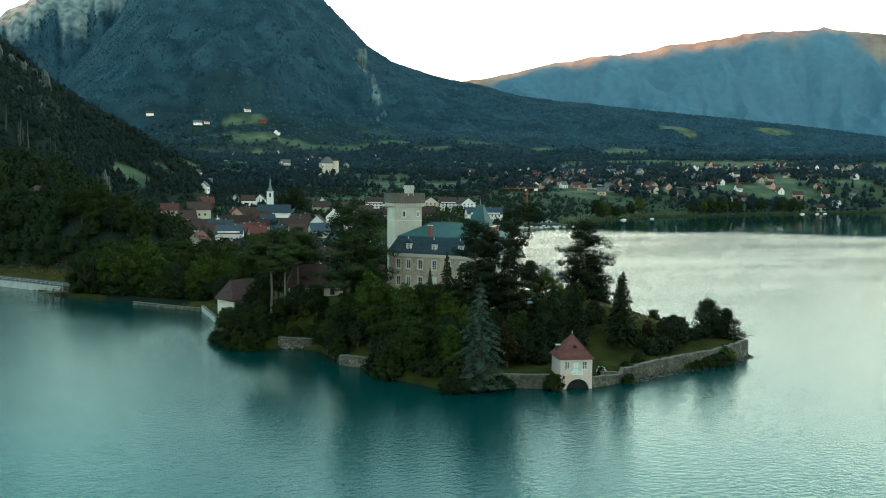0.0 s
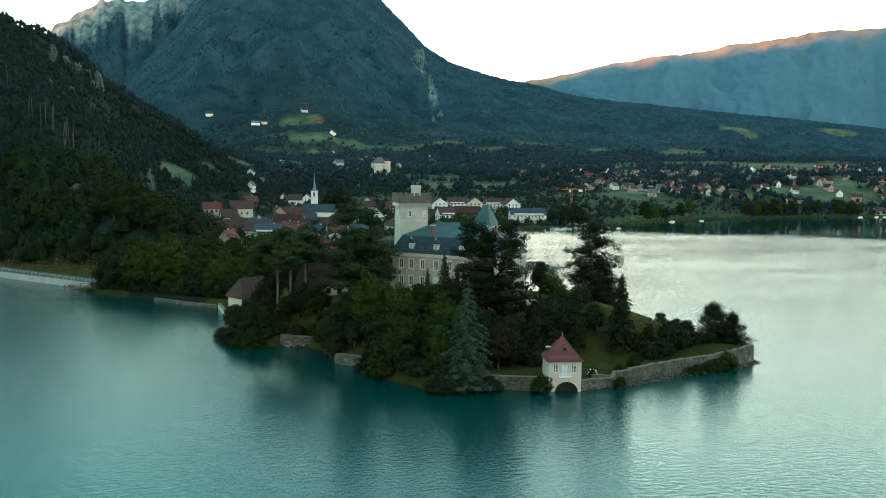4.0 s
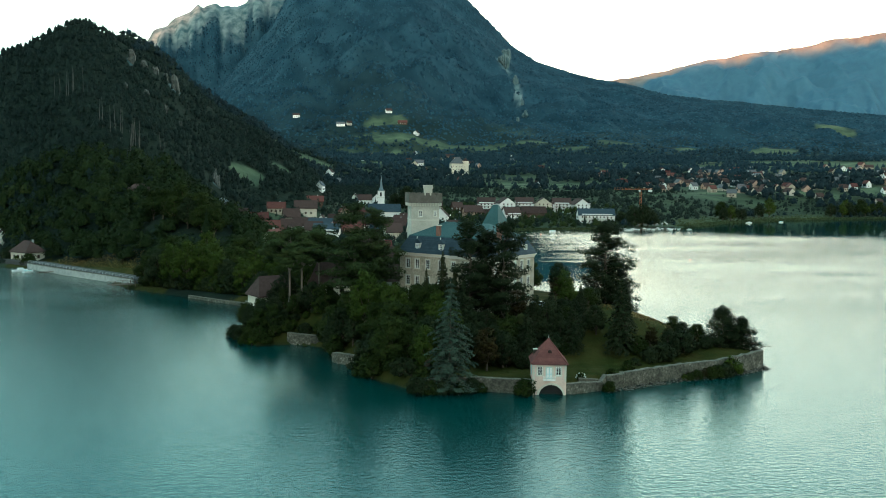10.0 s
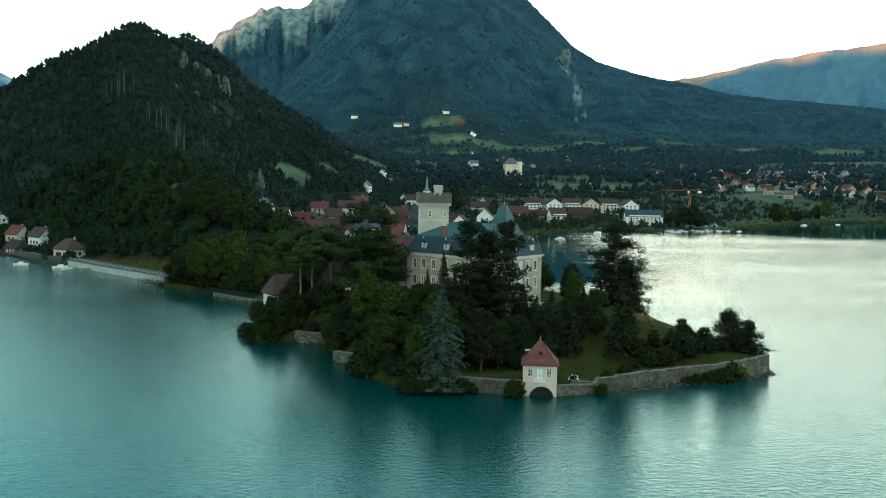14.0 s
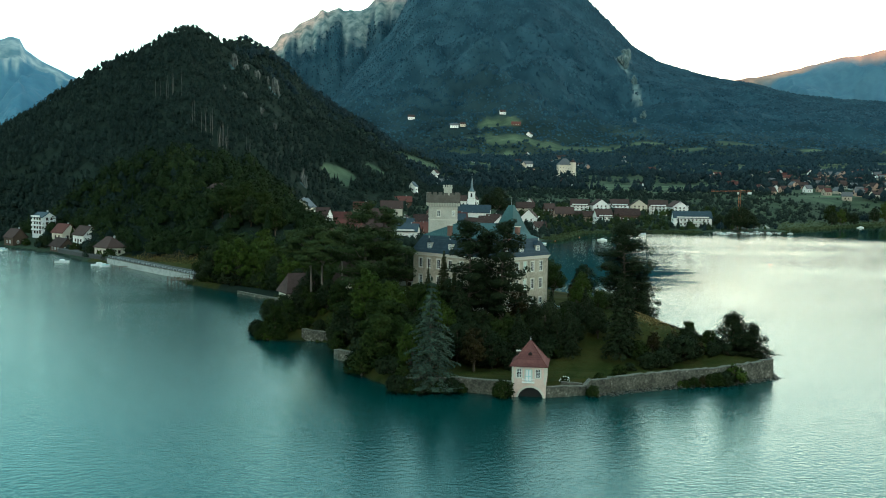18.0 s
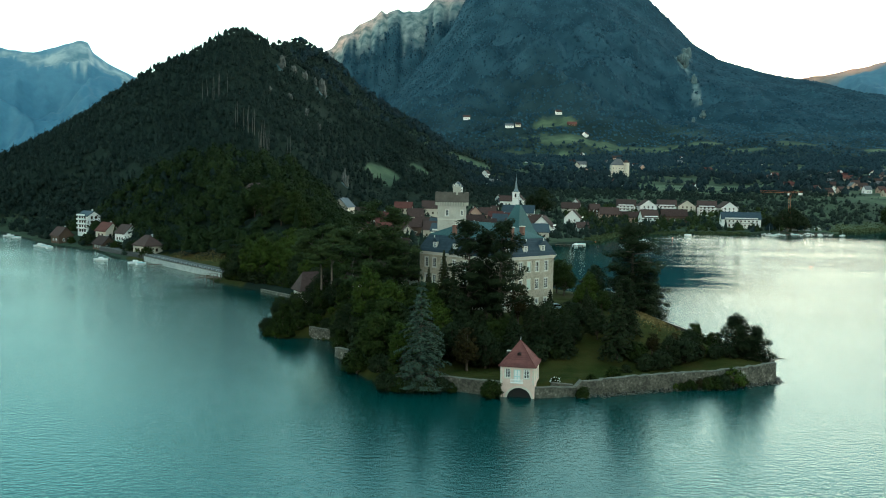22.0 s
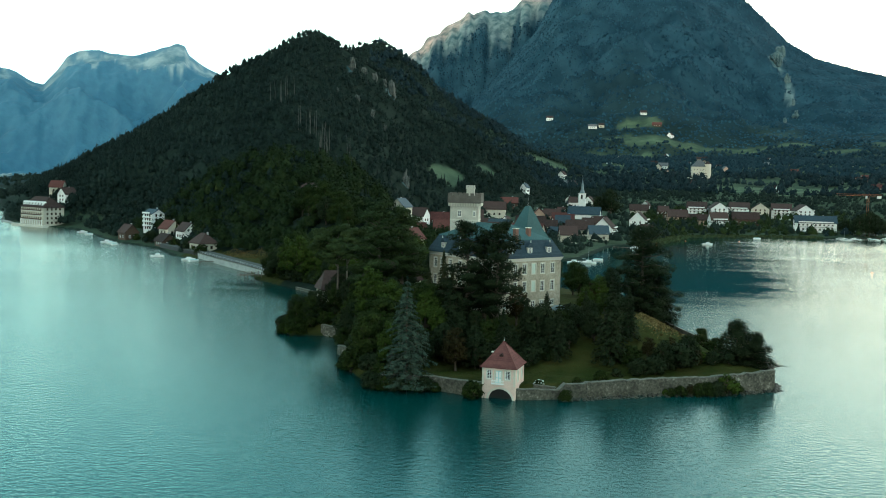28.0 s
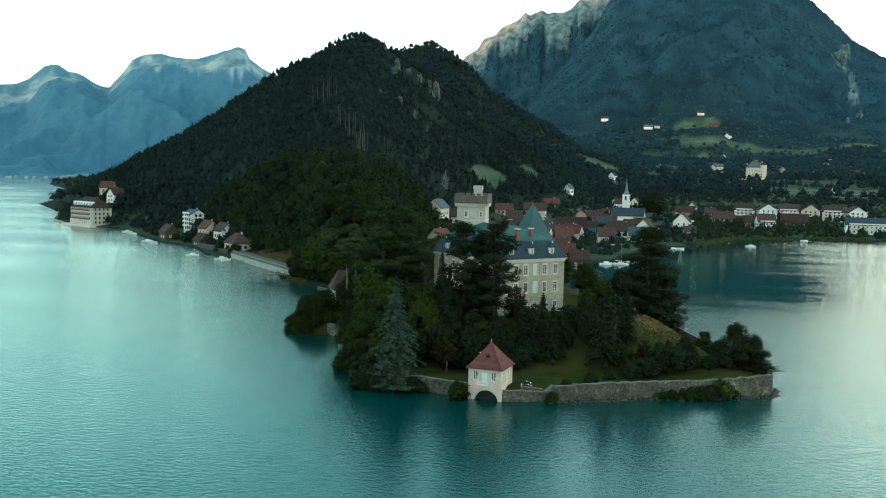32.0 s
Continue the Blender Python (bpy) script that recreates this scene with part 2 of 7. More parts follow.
# crest lines: azimuth seen from the path's middle, height
HILL = [(-40, 2), (-36, 14), (-33, 38.0), (-30, 44.0), (-27.2, 66.0), (-24.6, 92.0), (-22.6, 115.0), (-21, 131.0), (-19.1, 146.0), (-17.3, 163.0), (-16.5, 166.0), (-15.5, 160.0),
        (-14.5, 152.0), (-13.4, 141.0), (-12, 126.0), (-10.8, 110.0), (-8.7, 90.0), (-6.5, 73.0), (-4, 46.0), (-2, 16), (0, 0), (4, 0)]
HILL2 = [(-27, 0), (-21, 130), (-18, 205), (-16.2, 228), (-15, 236), (-14.0, 243), (-13.2, 238), (-12.3, 227), (-11.2, 206), (-9.8, 172), (-8.6, 151), (-6.4, 116), (-4.6, 84), (-2, 58), (1, 40), (4, 1), (7, 0)]
FRONT = [(-24, 0), (-16, 30), (-13, 110), (-9, 290), (-6.5, 470), (-5, 590), (-3.6, 760), (-0.3, 880), (3, 867), (6.4, 702), (7.4, 640), (7.9, 610), (9.1, 531), (10.7, 469), (13.2, 420),
         (15.7, 390), (18.4, 346), (22.5, 316), (27.5, 282), (33.8, 238), (39, 190), (60, 0)]
SIDE = [(-24, 0), (-18, 60), (-15, 330), (-13.4, 505), (-12.6, 556), (-12.1, 565), (-11.7, 618), (-11.0, 632), (-10.6, 668), (-10.0, 690), (-9.6, 702), (-9.25, 738), (-8.9, 722), (-8.5, 744), (-8.2, 752), (-7.9, 738), (-7.5, 744), (-7.0, 738), (-6.5, 762), (-5.9, 812), (-3, 870), (2, 800), (6, 500), (10, 0)]
PLAIN = [(0, 2), (600, 4), (760, 9), (900, 14), (1200, 28), (1466, 44), (1700, 60), (1937, 76), (2263, 92), (2600, 104), (3000, 112), (3600, 116), (5000, 110)]


def height(x, y):
    d = coast_distance(x, y)
    dx, dy = x - CX, y - CY
    r = np.hypot(dx, dy)
    az = np.degrees(np.arctan2(dx, dy))
    shore = np.where(d > 0, .5 + np.minimum(d, 30) * .03, np.maximum(-6, -.5 + d * .22))
    rise = smooth(0, 120, d)
    left = smooth(-8, -2, az)
    z = np.where(d > 0, shore + rise * (curve_at(PLAIN, r) - 2) * (left * .96 + .04), shore)
    n1 = fbm(x / 420, y / 420)
    n2 = fbm(x / 90 + 40, y / 90)
    for crest, rb, rc, power, back, noisy in ((HILL, 320, 870, 1.42, 500, .10), (HILL2, 880, 1500, 1.0, 700, .10), (FRONT, 1250, 3600, 1.35, 900, .20), (SIDE, 3300, 4200, 1.2, 600, .16)):
        c = curve_at(crest, az)
        if rc < 2000:
            c = c * (1 - smooth(38, 48, np.abs(az)))
        rbb = rb + (230 * smooth(-13, -7, az) if rb == 320 else 0)
        s = np.clip((r - rbb) / (rc - rbb), 0, 1)
        prof = s ** (power + (.85 * smooth(300, 800, c) if rc == 3600 else 0))
        prof = np.where(r > rc, 1 - .75 * smooth(0, back, r - rc), prof)
        off = 4 * s * (1 - s) * (.12 + .88 * smooth(.38, .62, s) if rc == 3600 else 1)
        hh = c * prof + c * noisy * off * (n1 * 1.6 + n2 * .9)
        z = np.where(d > 0, np.maximum(z, hh * smooth(0, 70, d)), z)
    crag = (.5 - np.abs(fbm(x / 170 + 3, y / 260 + 1, 5)) * 2) * smooth(3300, 3900, r) * smooth(-15, -13, az) * (1 - smooth(-7, -5, az)) * smooth(250, 560, z)
    gully = (.42 - np.abs(fbm(az * 1.5 + 2, r / 2600 + 4, 4)) * 2.6) * smooth(3500, 4000, r) * smooth(-16, -14, az) * (1 - smooth(-5, -3, az)) * smooth(200, 480, z) * (1 - smooth(4120, 4200, r))
    z = z + crag * 40 + gully * 70
    knoll = 24 * np.exp(-((x + 108) / 36) ** 2 - ((y - 232) / 55) ** 2)
    z = np.where(d > 0, np.maximum(z, knoll * smooth(0, 40, d) + shore), z)
    z = z + np.where((d > 40) & (r > 500), n2 * 7 * smooth(500, 1500, r), 0)
    # the castle's mound on the headland
    near = (r < 420) & (d > 0)
    edge = smooth(0, 2.2, d)
    lawn = 2.3 + 1.2 * smooth(30, 48, x)
    mound = 7.5 * smooth(9, 36, y - .12 * np.maximum(x - 5, 0)) * smooth(-66, -36, x) * (1 - .62 * smooth(22, 46, x)) * (1 - smooth(100, 150, y))
    west = 3.0 * smooth(44, 75, y) * smooth(-72, -52, x) * (1 - smooth(-44, -30, x))
    isl = .2 + edge * (lawn - .2 + np.maximum(mound, west) * smooth(2, 9, d))
    return np.where(near & (y < 200), np.maximum(isl * (1 - smooth(120, 200, y)), np.maximum(shore, z * smooth(135, 185, y))), z), d, r, az


def ground_z(x, y):
    return float(height(np.array([float(x)]), np.array([float(y)]))[0][0])


def meadow(x, y, r, az):
    """Where open grass lies instead of wood."""
    n = fbm(x / 120 + 9, y / 70 + 3, 4)
    open_low = smooth(.12, .15, n) * smooth(560, 900, r) * (1 - smooth(2100, 2500, r)) * smooth(-3, 1, az)
    f = 0
    for fx, fy, fw, fh in ((42, 2142, 58, 38), (58, 2004, 54, 36), (57, 1868, 17, 66), (-117, 550, 14, 26), (-97, 1222, 34, 40), (-96, 615, 10, 18), (161, 983, 26, 34), (309, 1464, 30, 34), (320, 830, 62, 22), (740, 1500, 72, 110),
                           (905, 1420, 135, 125), (850, 1195, 90, 55), (770, 1275, 120, 50), (1329, 2412, 60, 60), (1757, 2540, 75, 85), (929, 1930, 60, 50), (743, 2000, 26, 40), (370, 872, 40, 20), (500, 880, 50, 16), (206, 936, 30, 16), (640, 1330, 60, 22)):
        f = np.maximum(f, 1 - smooth(.8, 1.05, np.hypot((x - fx) / fw, (y - fy) / fh)))
    return np.maximum(open_low, f)


def reed_flat(x, y, d):
    """The low olive reed bed on the point beyond the boats."""
    return (d > -3) & (d < 26 + 40 * fbm(x / 40, y / 40, 3)) & (x > 232) & (x < 470) & (y > 560)


def grid_mesh(name, x, y, z, rows, cols):
    me = bpy.data.meshes.new(name)
    i = np.arange(rows * cols).reshape(rows, cols)
    quads = np.stack([i[:-1, :-1], i[:-1, 1:], i[1:, 1:], i[1:, :-1]], -1).reshape(-1, 4)
    me.vertices.add(rows * cols)
    me.vertices.foreach_set("co", np.stack([x, y, z], -1).ravel().astype(np.float32))
    me.loops.add(quads.size)
    me.loops.foreach_set("vertex_index", quads.ravel().astype(np.int32))
    me.polygons.add(len(quads))
    me.polygons.foreach_set("loop_start", np.arange(0, quads.size, 4, dtype=np.int32))
    me.polygons.foreach_set("use_smooth", np.ones(len(quads), bool))
    me.update(calc_edges=True)
    return me


azs = np.radians(np.concatenate([np.arange(-180, -46, 3), np.linspace(-44, 44, 560), np.linspace(47, 180, 46)]))
rad = np.concatenate([[60, 100, 130], np.geomspace(150, 330, 150), np.geomspace(333, 4900, 300)])
A, R = np.meshgrid(azs, rad)
X, Y = CX + R * np.sin(A), CY + R * np.cos(A)
Z, D, RR, AZ = height(X.ravel(), Y.ravel())
Z, D = Z.reshape(X.shape), D.reshape(X.shape)
# shores and ridges behind and beside the path, low to the sight
side = smooth(50, 70, np.abs(np.degrees(A)))
# unseen high western ridge added to keep low sun off all but the crests
su, sv = X * sd.x + Y * sd.y, X * -sd.y + Y * sd.x
SUN_BLOCK = [(-4500, 760), (-3550, 720), (-3264, 850), (-2500, 950), (-2150, 900), (-2000, 720), (-1800, 720), (-1720, 900), (-1600, 1020), (-300, 1060), (-40, 790), (76, 784), (1680, 972), (2600, 1002), (4500, 985)]
block_h = curve_at(SUN_BLOCK, sv) * smooth(1900, 3000, su) * (1 - .5 * smooth(3300, 4600, su))
ring = np.maximum(block_h, smooth(1800, 3000, R) * 160)
Z = np.where(np.abs(np.degrees(A)) > 50, np.where(R > 1800, -3 + ring * side, -6), Z)
ground_me = grid_mesh("ground", X.ravel(), Y.ravel(), Z.ravel(), len(rad), len(azs))
ground = tagged(new("ground", ground_me), "wooded hills, meadows and mountain slopes round a lake", "ground", kind="structure")
cover = ground_me.color_attributes.new("cover", "FLOAT_COLOR", "POINT")
mead = meadow(X, Y, R, np.degrees(A)) * (D > 6)
gx = np.gradient(Z, axis=1) / np.maximum(1, np.gradient(X, axis=1) ** 2 + np.gradient(Y, axis=1) ** 2) ** .5
rocky = X * 0
for qx, qy, qw, qh in ((-187, 645, 5, 8), (-218, 626, 5, 8), (-126, 447, 3, 6), (500, 3150, 22, 60), (465, 2984, 22, 60), (470, 2730, 9, 80)):
    rocky = np.maximum(rocky, 1 - smooth(.7, 1.1, np.hypot((X - qx) / qw, (Y - qy) / qh) + .5 * fbm(X / 6, Y / 6, 3) * (R < 1500) + 1.6 * fbm(X / 40, Y / 40, 4) * (R > 1500)))
azd = np.degrees(A)
streak = fbm(azd * 2.6, R / 900 + 3, 5)
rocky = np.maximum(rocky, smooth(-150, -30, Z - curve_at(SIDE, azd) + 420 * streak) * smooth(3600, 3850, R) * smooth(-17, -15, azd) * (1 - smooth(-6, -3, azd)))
bank = (D > 0) & (D < 15) & (X < -100) & (X > -185) & (Y < 250)
lawnm = bank | ((Y < 125) & (R < 420) & (D > 0))
lawnm = lawnm.astype(float)
town = (D > 3) & (R > 470) & (R < 1000) & (np.degrees(A) > -7.5) & (np.degrees(A) < 22) & (Z < 16)
fields = (D > 6) & (R > 950) & (R < 2300) & (np.degrees(A) > -7)
gardens = (D > 2) & (D < 28) & (X < -176) & (X > -420) & (Y > 235) & (Y < 500)
mead = np.maximum(np.maximum(mead, np.maximum(town * .6, gardens * .5)), fields * .55 * (1 - smooth(1900, 2300, R)))
mead = np.maximum(mead, reed_flat(X, Y, D) * .9)
# alpha: how much blue haze tints the ground, rising with distance
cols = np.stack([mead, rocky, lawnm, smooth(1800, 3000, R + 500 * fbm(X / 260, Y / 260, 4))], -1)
cover.data.foreach_set("color", cols.reshape(-1).astype(np.float32))

gm = mat("wooded_ground", [(.008, .013, .010), (.012, .019, .014), (.018, .027, .019)], .012, .95, .6, 9.0, dist=6.0, detail=8.0, spec=.05)
nt = gm.node_tree
at = nt.nodes.new("ShaderNodeAttribute")
at.attribute_name = "cover"
sp = nt.nodes.new("ShaderNodeSeparateColor")
nt.links.new(at.outputs["Color"], sp.inputs[0])
bs = nt.nodes["Principled BSDF"]
last = bs.inputs["Base Color"].links[0].from_socket


def overlay(last, chan, cols, scale):
    nz = nt.nodes.new("ShaderNodeTexNoise")
    nz.inputs["Scale"].default_value, nz.inputs["Detail"].default_value = scale, 8
    tc = nt.nodes.new("ShaderNodeTexCoord")
    nt.links.new(tc.outputs["Object"], nz.inputs["Vector"])
    rp = nt.nodes.new("ShaderNodeValToRGB")
    rp.color_ramp.elements[0].position, rp.color_ramp.elements[1].position = .35, .65
    rp.color_ramp.elements[0].color, rp.color_ramp.elements[1].color = (*cols[0], 1), (*cols[1], 1)
    nt.links.new(nz.outputs["Fac"], rp.inputs[0])
    mx = nt.nodes.new("ShaderNodeMix")
    mx.data_type = "RGBA"
    nt.links.new(at.outputs["Alpha"] if chan is None else sp.outputs[chan], mx.inputs[0])
    nt.links.new(last, mx.inputs[6]), nt.links.new(rp.outputs[0], mx.inputs[7])
    return mx.outputs[2]


# haze in the ground's colour: blue with distance, grass paler, rock cooler
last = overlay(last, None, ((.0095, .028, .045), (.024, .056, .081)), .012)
last = overlay(last, 0, ((.044, .064, .042), (.095, .124, .074)), .03)
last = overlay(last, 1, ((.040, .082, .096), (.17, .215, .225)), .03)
last = overlay(last, 2, ((.022, .029, .006), (.048, .045, .013)), .18)
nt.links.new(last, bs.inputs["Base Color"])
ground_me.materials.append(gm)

# far ranges beyond the lake
FAR_EAST = [(8, 380), (13, 480), (15.8, 528), (18.2, 562), (20.5, 608), (22.8, 637), (24.5, 646), (25.8, 664), (27.4, 692), (28.35, 690), (30.85, 727), (32.4, 738), (33.6, 734), (34.8, 736), (35.3, 748), (35.6, 756), (36.3, 737), (38.8, 706), (44, 680), (60, 500)]
FAR_SOUTH = [(-60, 300), (-44, 400), (-39.5, 400), (-38.2, 412), (-37.65, 432), (-36.93, 487), (-36.5, 500), (-36.1, 506), (-35.6, 478), (-35.1, 470), (-34.76, 458), (-33.9, 417), (-33.43, 413), (-32.8, 474), (-32.2, 546), (-31.6, 569), (-30.5, 582), (-29.3, 566), (-28.7, 560), (-28.2, 577), (-27.07, 610), (-26.6, 622), (-26.26, 634), (-25.85, 626), (-25.62, 582), (-24.8, 533), (-24.2, 508),
             (-21, 380), (-17, 330), (-13, 300)]


def far_range(name, crest, a0, a1, r0, r1, material, label, seedx, bare):
    aa = np.radians(np.linspace(a0, a1, 520))
    rr = np.linspace(r0, r1, 90)
    a, r = np.meshgrid(aa, rr)
    x, y = CX + r * np.sin(a), CY + r * np.cos(a)
    s = (r - r0) / (r1 - r0)
    c = curve_at(crest, np.degrees(a))
    n = fbm(x / 420 + seedx, y / 420, 6)
    rid = .5 - np.abs(fbm(x / 300 + 7, y / 560 + seedx, 5)) * 2.4
    low_ = 1.1 if seedx < 5 else 1.1 + .9 * (1 - smooth(.0, .5, s))
    z = c * s ** low_ + c * (.5 * n + .34 * rid - .12) * (4 * s * (1 - s)) ** .8 + c * .03 * fbm(np.degrees(a) * 1.6, r * 0 + seedx, 4) * s - 4
    me = grid_mesh(name, x.ravel(), y.ravel(), z.ravel(), len(rr), len(aa))
    me.materials.append(material)
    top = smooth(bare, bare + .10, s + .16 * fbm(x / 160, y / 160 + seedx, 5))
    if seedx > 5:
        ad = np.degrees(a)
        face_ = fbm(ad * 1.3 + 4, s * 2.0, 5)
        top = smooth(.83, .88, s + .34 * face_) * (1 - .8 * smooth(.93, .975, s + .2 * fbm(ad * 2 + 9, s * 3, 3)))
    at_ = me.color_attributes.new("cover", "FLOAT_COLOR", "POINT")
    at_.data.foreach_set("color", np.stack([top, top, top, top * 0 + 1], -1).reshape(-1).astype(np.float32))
    return tagged(new(name, me), label, "mountain", kind="structure")


def pale_tops(m, lo, hi):
    """Paler tops: bare rock, and the east crest brightened to carry the sunset glow."""
    t_ = m.node_tree
    at_, mx, nz, rp = (t_.nodes.new("ShaderNode" + k) for k in ("Attribute", "Mix", "TexNoise", "ValToRGB"))
    at_.attribute_name, mx.data_type = "cover", "RGBA"
    nz.inputs["Scale"].default_value, nz.inputs["Detail"].default_value = .012, 8
    tc_ = t_.nodes.new("ShaderNodeTexCoord")
    t_.links.new(tc_.outputs["Object"], nz.inputs["Vector"])
    rp.color_ramp.elements[0].position, rp.color_ramp.elements[1].position = .35, .65
    rp.color_ramp.elements[0].color, rp.color_ramp.elements[1].color = (*lo, 1), (*hi, 1)
    t_.links.new(nz.outputs["Fac"], rp.inputs[0])
    b_ = t_.nodes["Principled BSDF"]
    t_.links.new(b_.inputs["Base Color"].links[0].from_socket, mx.inputs[6])
    t_.links.new(rp.outputs[0], mx.inputs[7]), t_.links.new(at_.outputs["Fac"], mx.inputs[0])
    t_.links.new(mx.outputs[2], b_.inputs["Base Color"])


# both ranges are coloured blue to stand for the haze of distance
M["farrock"] = mat("haze_blue_far_slopes", [(.030, .084, .138), (.040, .106, .166), (.052, .128, .192)], .004, .95, .6, 7.0, dist=20.0, detail=8.0)
# crest band paler and warmer, so that the low sun's glow shows
pale_tops(M["farrock"], (.10, .09, .085), (.19, .165, .145))
M["farcliff"] = mat("haze_blue_wooded_limestone", [(.030, .098, .165), (.042, .122, .195), (.056, .148, .225)], .004, .95, .6, 7.0, dist=20.0, detail=8.0)
pale_tops(M["farcliff"], (.06, .13, .18), (.23, .30, .33))
far_range("backdrop_1", FAR_EAST, 6, 60, 3900, 4750, M["farrock"], "long far mountain tinted haze blue, its crest pale and sunlit", 3.3, .88)
far_range("backdrop_2", FAR_SOUTH, -60, -12, 3300, 4700, M["farcliff"], "far limestone mountains over the lake's end, tinted blue for haze", 11.7, .80)

# ---- lake ----
wm = bpy.data.materials.new("lake_water")
wm.use_nodes = True
n, l = wm.node_tree.nodes, wm.node_tree.links
n.remove(n["Principled BSDF"])
deep, shine, blend, fres, slant, hue = (n.new("ShaderNode" + k) for k in ("BsdfDiffuse", "BsdfGlossy", "MixShader", "Fresnel", "LayerWeight", "ValToRGB"))
fres.inputs["IOR"].default_value = 1.72
# turquoise sheen when looked into, that of the sky at a glance
hue.color_ramp.elements[0].position, hue.color_ramp.elements[1].position = .62, .95
hue.color_ramp.elements[0].color, hue.color_ramp.elements[1].color = (.345, .60, .63, 1), (.93, .925, .865, 1)
l.new(slant.outputs["Facing"], hue.inputs[0]), l.new(hue.outputs[0], shine.inputs["Color"])
l.new(fres.outputs[0], blend.inputs[0]), l.new(deep.outputs[0], blend.inputs[1]), l.new(shine.outputs[0], blend.inputs[2])
l.new(blend.outputs[0], n["Material Output"].inputs["Surface"])
tc = n.new("ShaderNodeTexCoord")


def water_noise(scale, stretch, detail):
    mp = n.new("ShaderNodeMapping")
    mp.inputs["Scale"].default_value = (scale, scale * stretch, scale)
    mp.inputs["Rotation"].default_value = (0, 0, radians(-12))
    nz = n.new("ShaderNodeTexNoise")
    nz.inputs["Scale"].default_value, nz.inputs["Detail"].default_value = 1.0, detail
    l.new(tc.outputs["Object"], mp.inputs[0]), l.new(mp.outputs[0], nz.inputs["Vector"])
    return nz.outputs["Fac"]


big, mid, small = water_noise(.006, 3.0, 3), water_noise(.75, 1.6, 3), water_noise(2.6, 1.4, 2)
ramp = n.new("ShaderNodeValToRGB")
ramp.color_ramp.elements[0].color, ramp.color_ramp.elements[1].color = (.0022, .030, .029, 1), (.0035, .042, .040, 1)
l.new(big, ramp.inputs[0]), l.new(ramp.outputs[0], deep.inputs["Color"])
rr_ = n.new("ShaderNodeMapRange")
rr_.inputs["To Min"].default_value, rr_.inputs["To Max"].default_value = .11, .18
rr_.inputs["From Min"].default_value, rr_.inputs["From Max"].default_value = .4, .65
l.new(big, rr_.inputs["Value"])
b1, b2 = n.new("ShaderNodeBump"), n.new("ShaderNodeBump")
wpos = n.new("ShaderNodeSeparateXYZ")
l.new(tc.outputs["Object"], wpos.inputs[0])
b1.inputs["Distance"].default_value, b2.inputs["Distance"].default_value = .13, .045
# calmer water in the lee of the headland
lee = n.new("ShaderNodeVectorMath")
lee.operation = "DOT_PRODUCT"
lee.inputs[1].default_value = (.75, .66, 0)
l.new(tc.outputs["Object"], lee.inputs[0])
calm = n.new("ShaderNodeMapRange")
calm.inputs["From Min"].default_value, calm.inputs["From Max"].default_value = 210, 330
calm.inputs["To Min"].default_value, calm.inputs["To Max"].default_value = .74, .82
wob = n.new("ShaderNodeMath")
wob.operation = "MULTIPLY_ADD"
l.new(big, wob.inputs[0]), l.new(lee.outputs["Value"], wob.inputs[2])
wob.inputs[1].default_value = 60
l.new(wob.outputs[0], calm.inputs["Value"])
# stillest between the headland and the village
wx, wy, wmul, wall_ = n.new("ShaderNodeMapRange"), n.new("ShaderNodeMapRange"), n.new("ShaderNodeMath"), n.new("ShaderNodeMath")
shift = n.new("ShaderNodeMath")
shift.operation, shift.inputs[1].default_value = "MULTIPLY_ADD", 110
l.new(big, shift.inputs[0]), l.new(wpos.outputs["X"], shift.inputs[2])
shift2 = n.new("ShaderNodeMath")
shift2.operation, shift2.inputs[1].default_value = "MULTIPLY_ADD", 90
l.new(big, shift2.inputs[0]), l.new(wpos.outputs["Y"], shift2.inputs[2])
lines = water_noise(.011, 9.0, 4)
strk, strk2 = n.new("ShaderNodeMath"), n.new("ShaderNodeMath")
strk.operation = strk2.operation = "MULTIPLY_ADD"
strk.inputs[1].default_value, strk2.inputs[1].default_value = 90, 110
l.new(lines, strk.inputs[0]), l.new(shift.outputs[0], strk.inputs[2])
l.new(lines, strk2.inputs[0]), l.new(shift2.outputs[0], strk2.inputs[2])
off_, abs_ = n.new("ShaderNodeMath"), n.new("ShaderNodeMath")
off_.operation, abs_.operation, off_.inputs[1].default_value = "SUBTRACT", "ABSOLUTE", 113
l.new(strk.outputs[0], off_.inputs[0]), l.new(off_.outputs[0], abs_.inputs[0])
l.new(abs_.outputs[0], wx.inputs["Value"]), l.new(strk2.outputs[0], wy.inputs["Value"])
wx.inputs["From Min"].default_value, wx.inputs["From Max"].default_value = 66, 112
wx.inputs["To Min"].default_value, wx.inputs["To Max"].default_value = 0, 1
wy.inputs["From Min"].default_value, wy.inputs["From Max"].default_value = 385, 470
wy.inputs["To Min"].default_value, wy.inputs["To Max"].default_value = 1, .14
wmul.operation, wall_.operation = "MAXIMUM", "MULTIPLY"
l.new(wx.outputs[0], wmul.inputs[0]), l.new(wy.outputs[0], wmul.inputs[1])
shel, shm = n.new("ShaderNodeAttribute"), n.new("ShaderNodeMath")
shel.attribute_name, shm.operation = "shelter", "MULTIPLY"
l.new(shel.outputs["Fac"], shm.inputs[0]), l.new(wmul.outputs[0], shm.inputs[1])
wmul = shm
l.new(wmul.outputs[0], wall_.inputs[0]), l.new(calm.outputs[0], wall_.inputs[1])
still = n.new("ShaderNodeMath")
still.operation = "MULTIPLY"
l.new(wmul.outputs[0], still.inputs[0]), l.new(rr_.outputs[0], still.inputs[1]), l.new(still.outputs[0], shine.inputs["Roughness"])
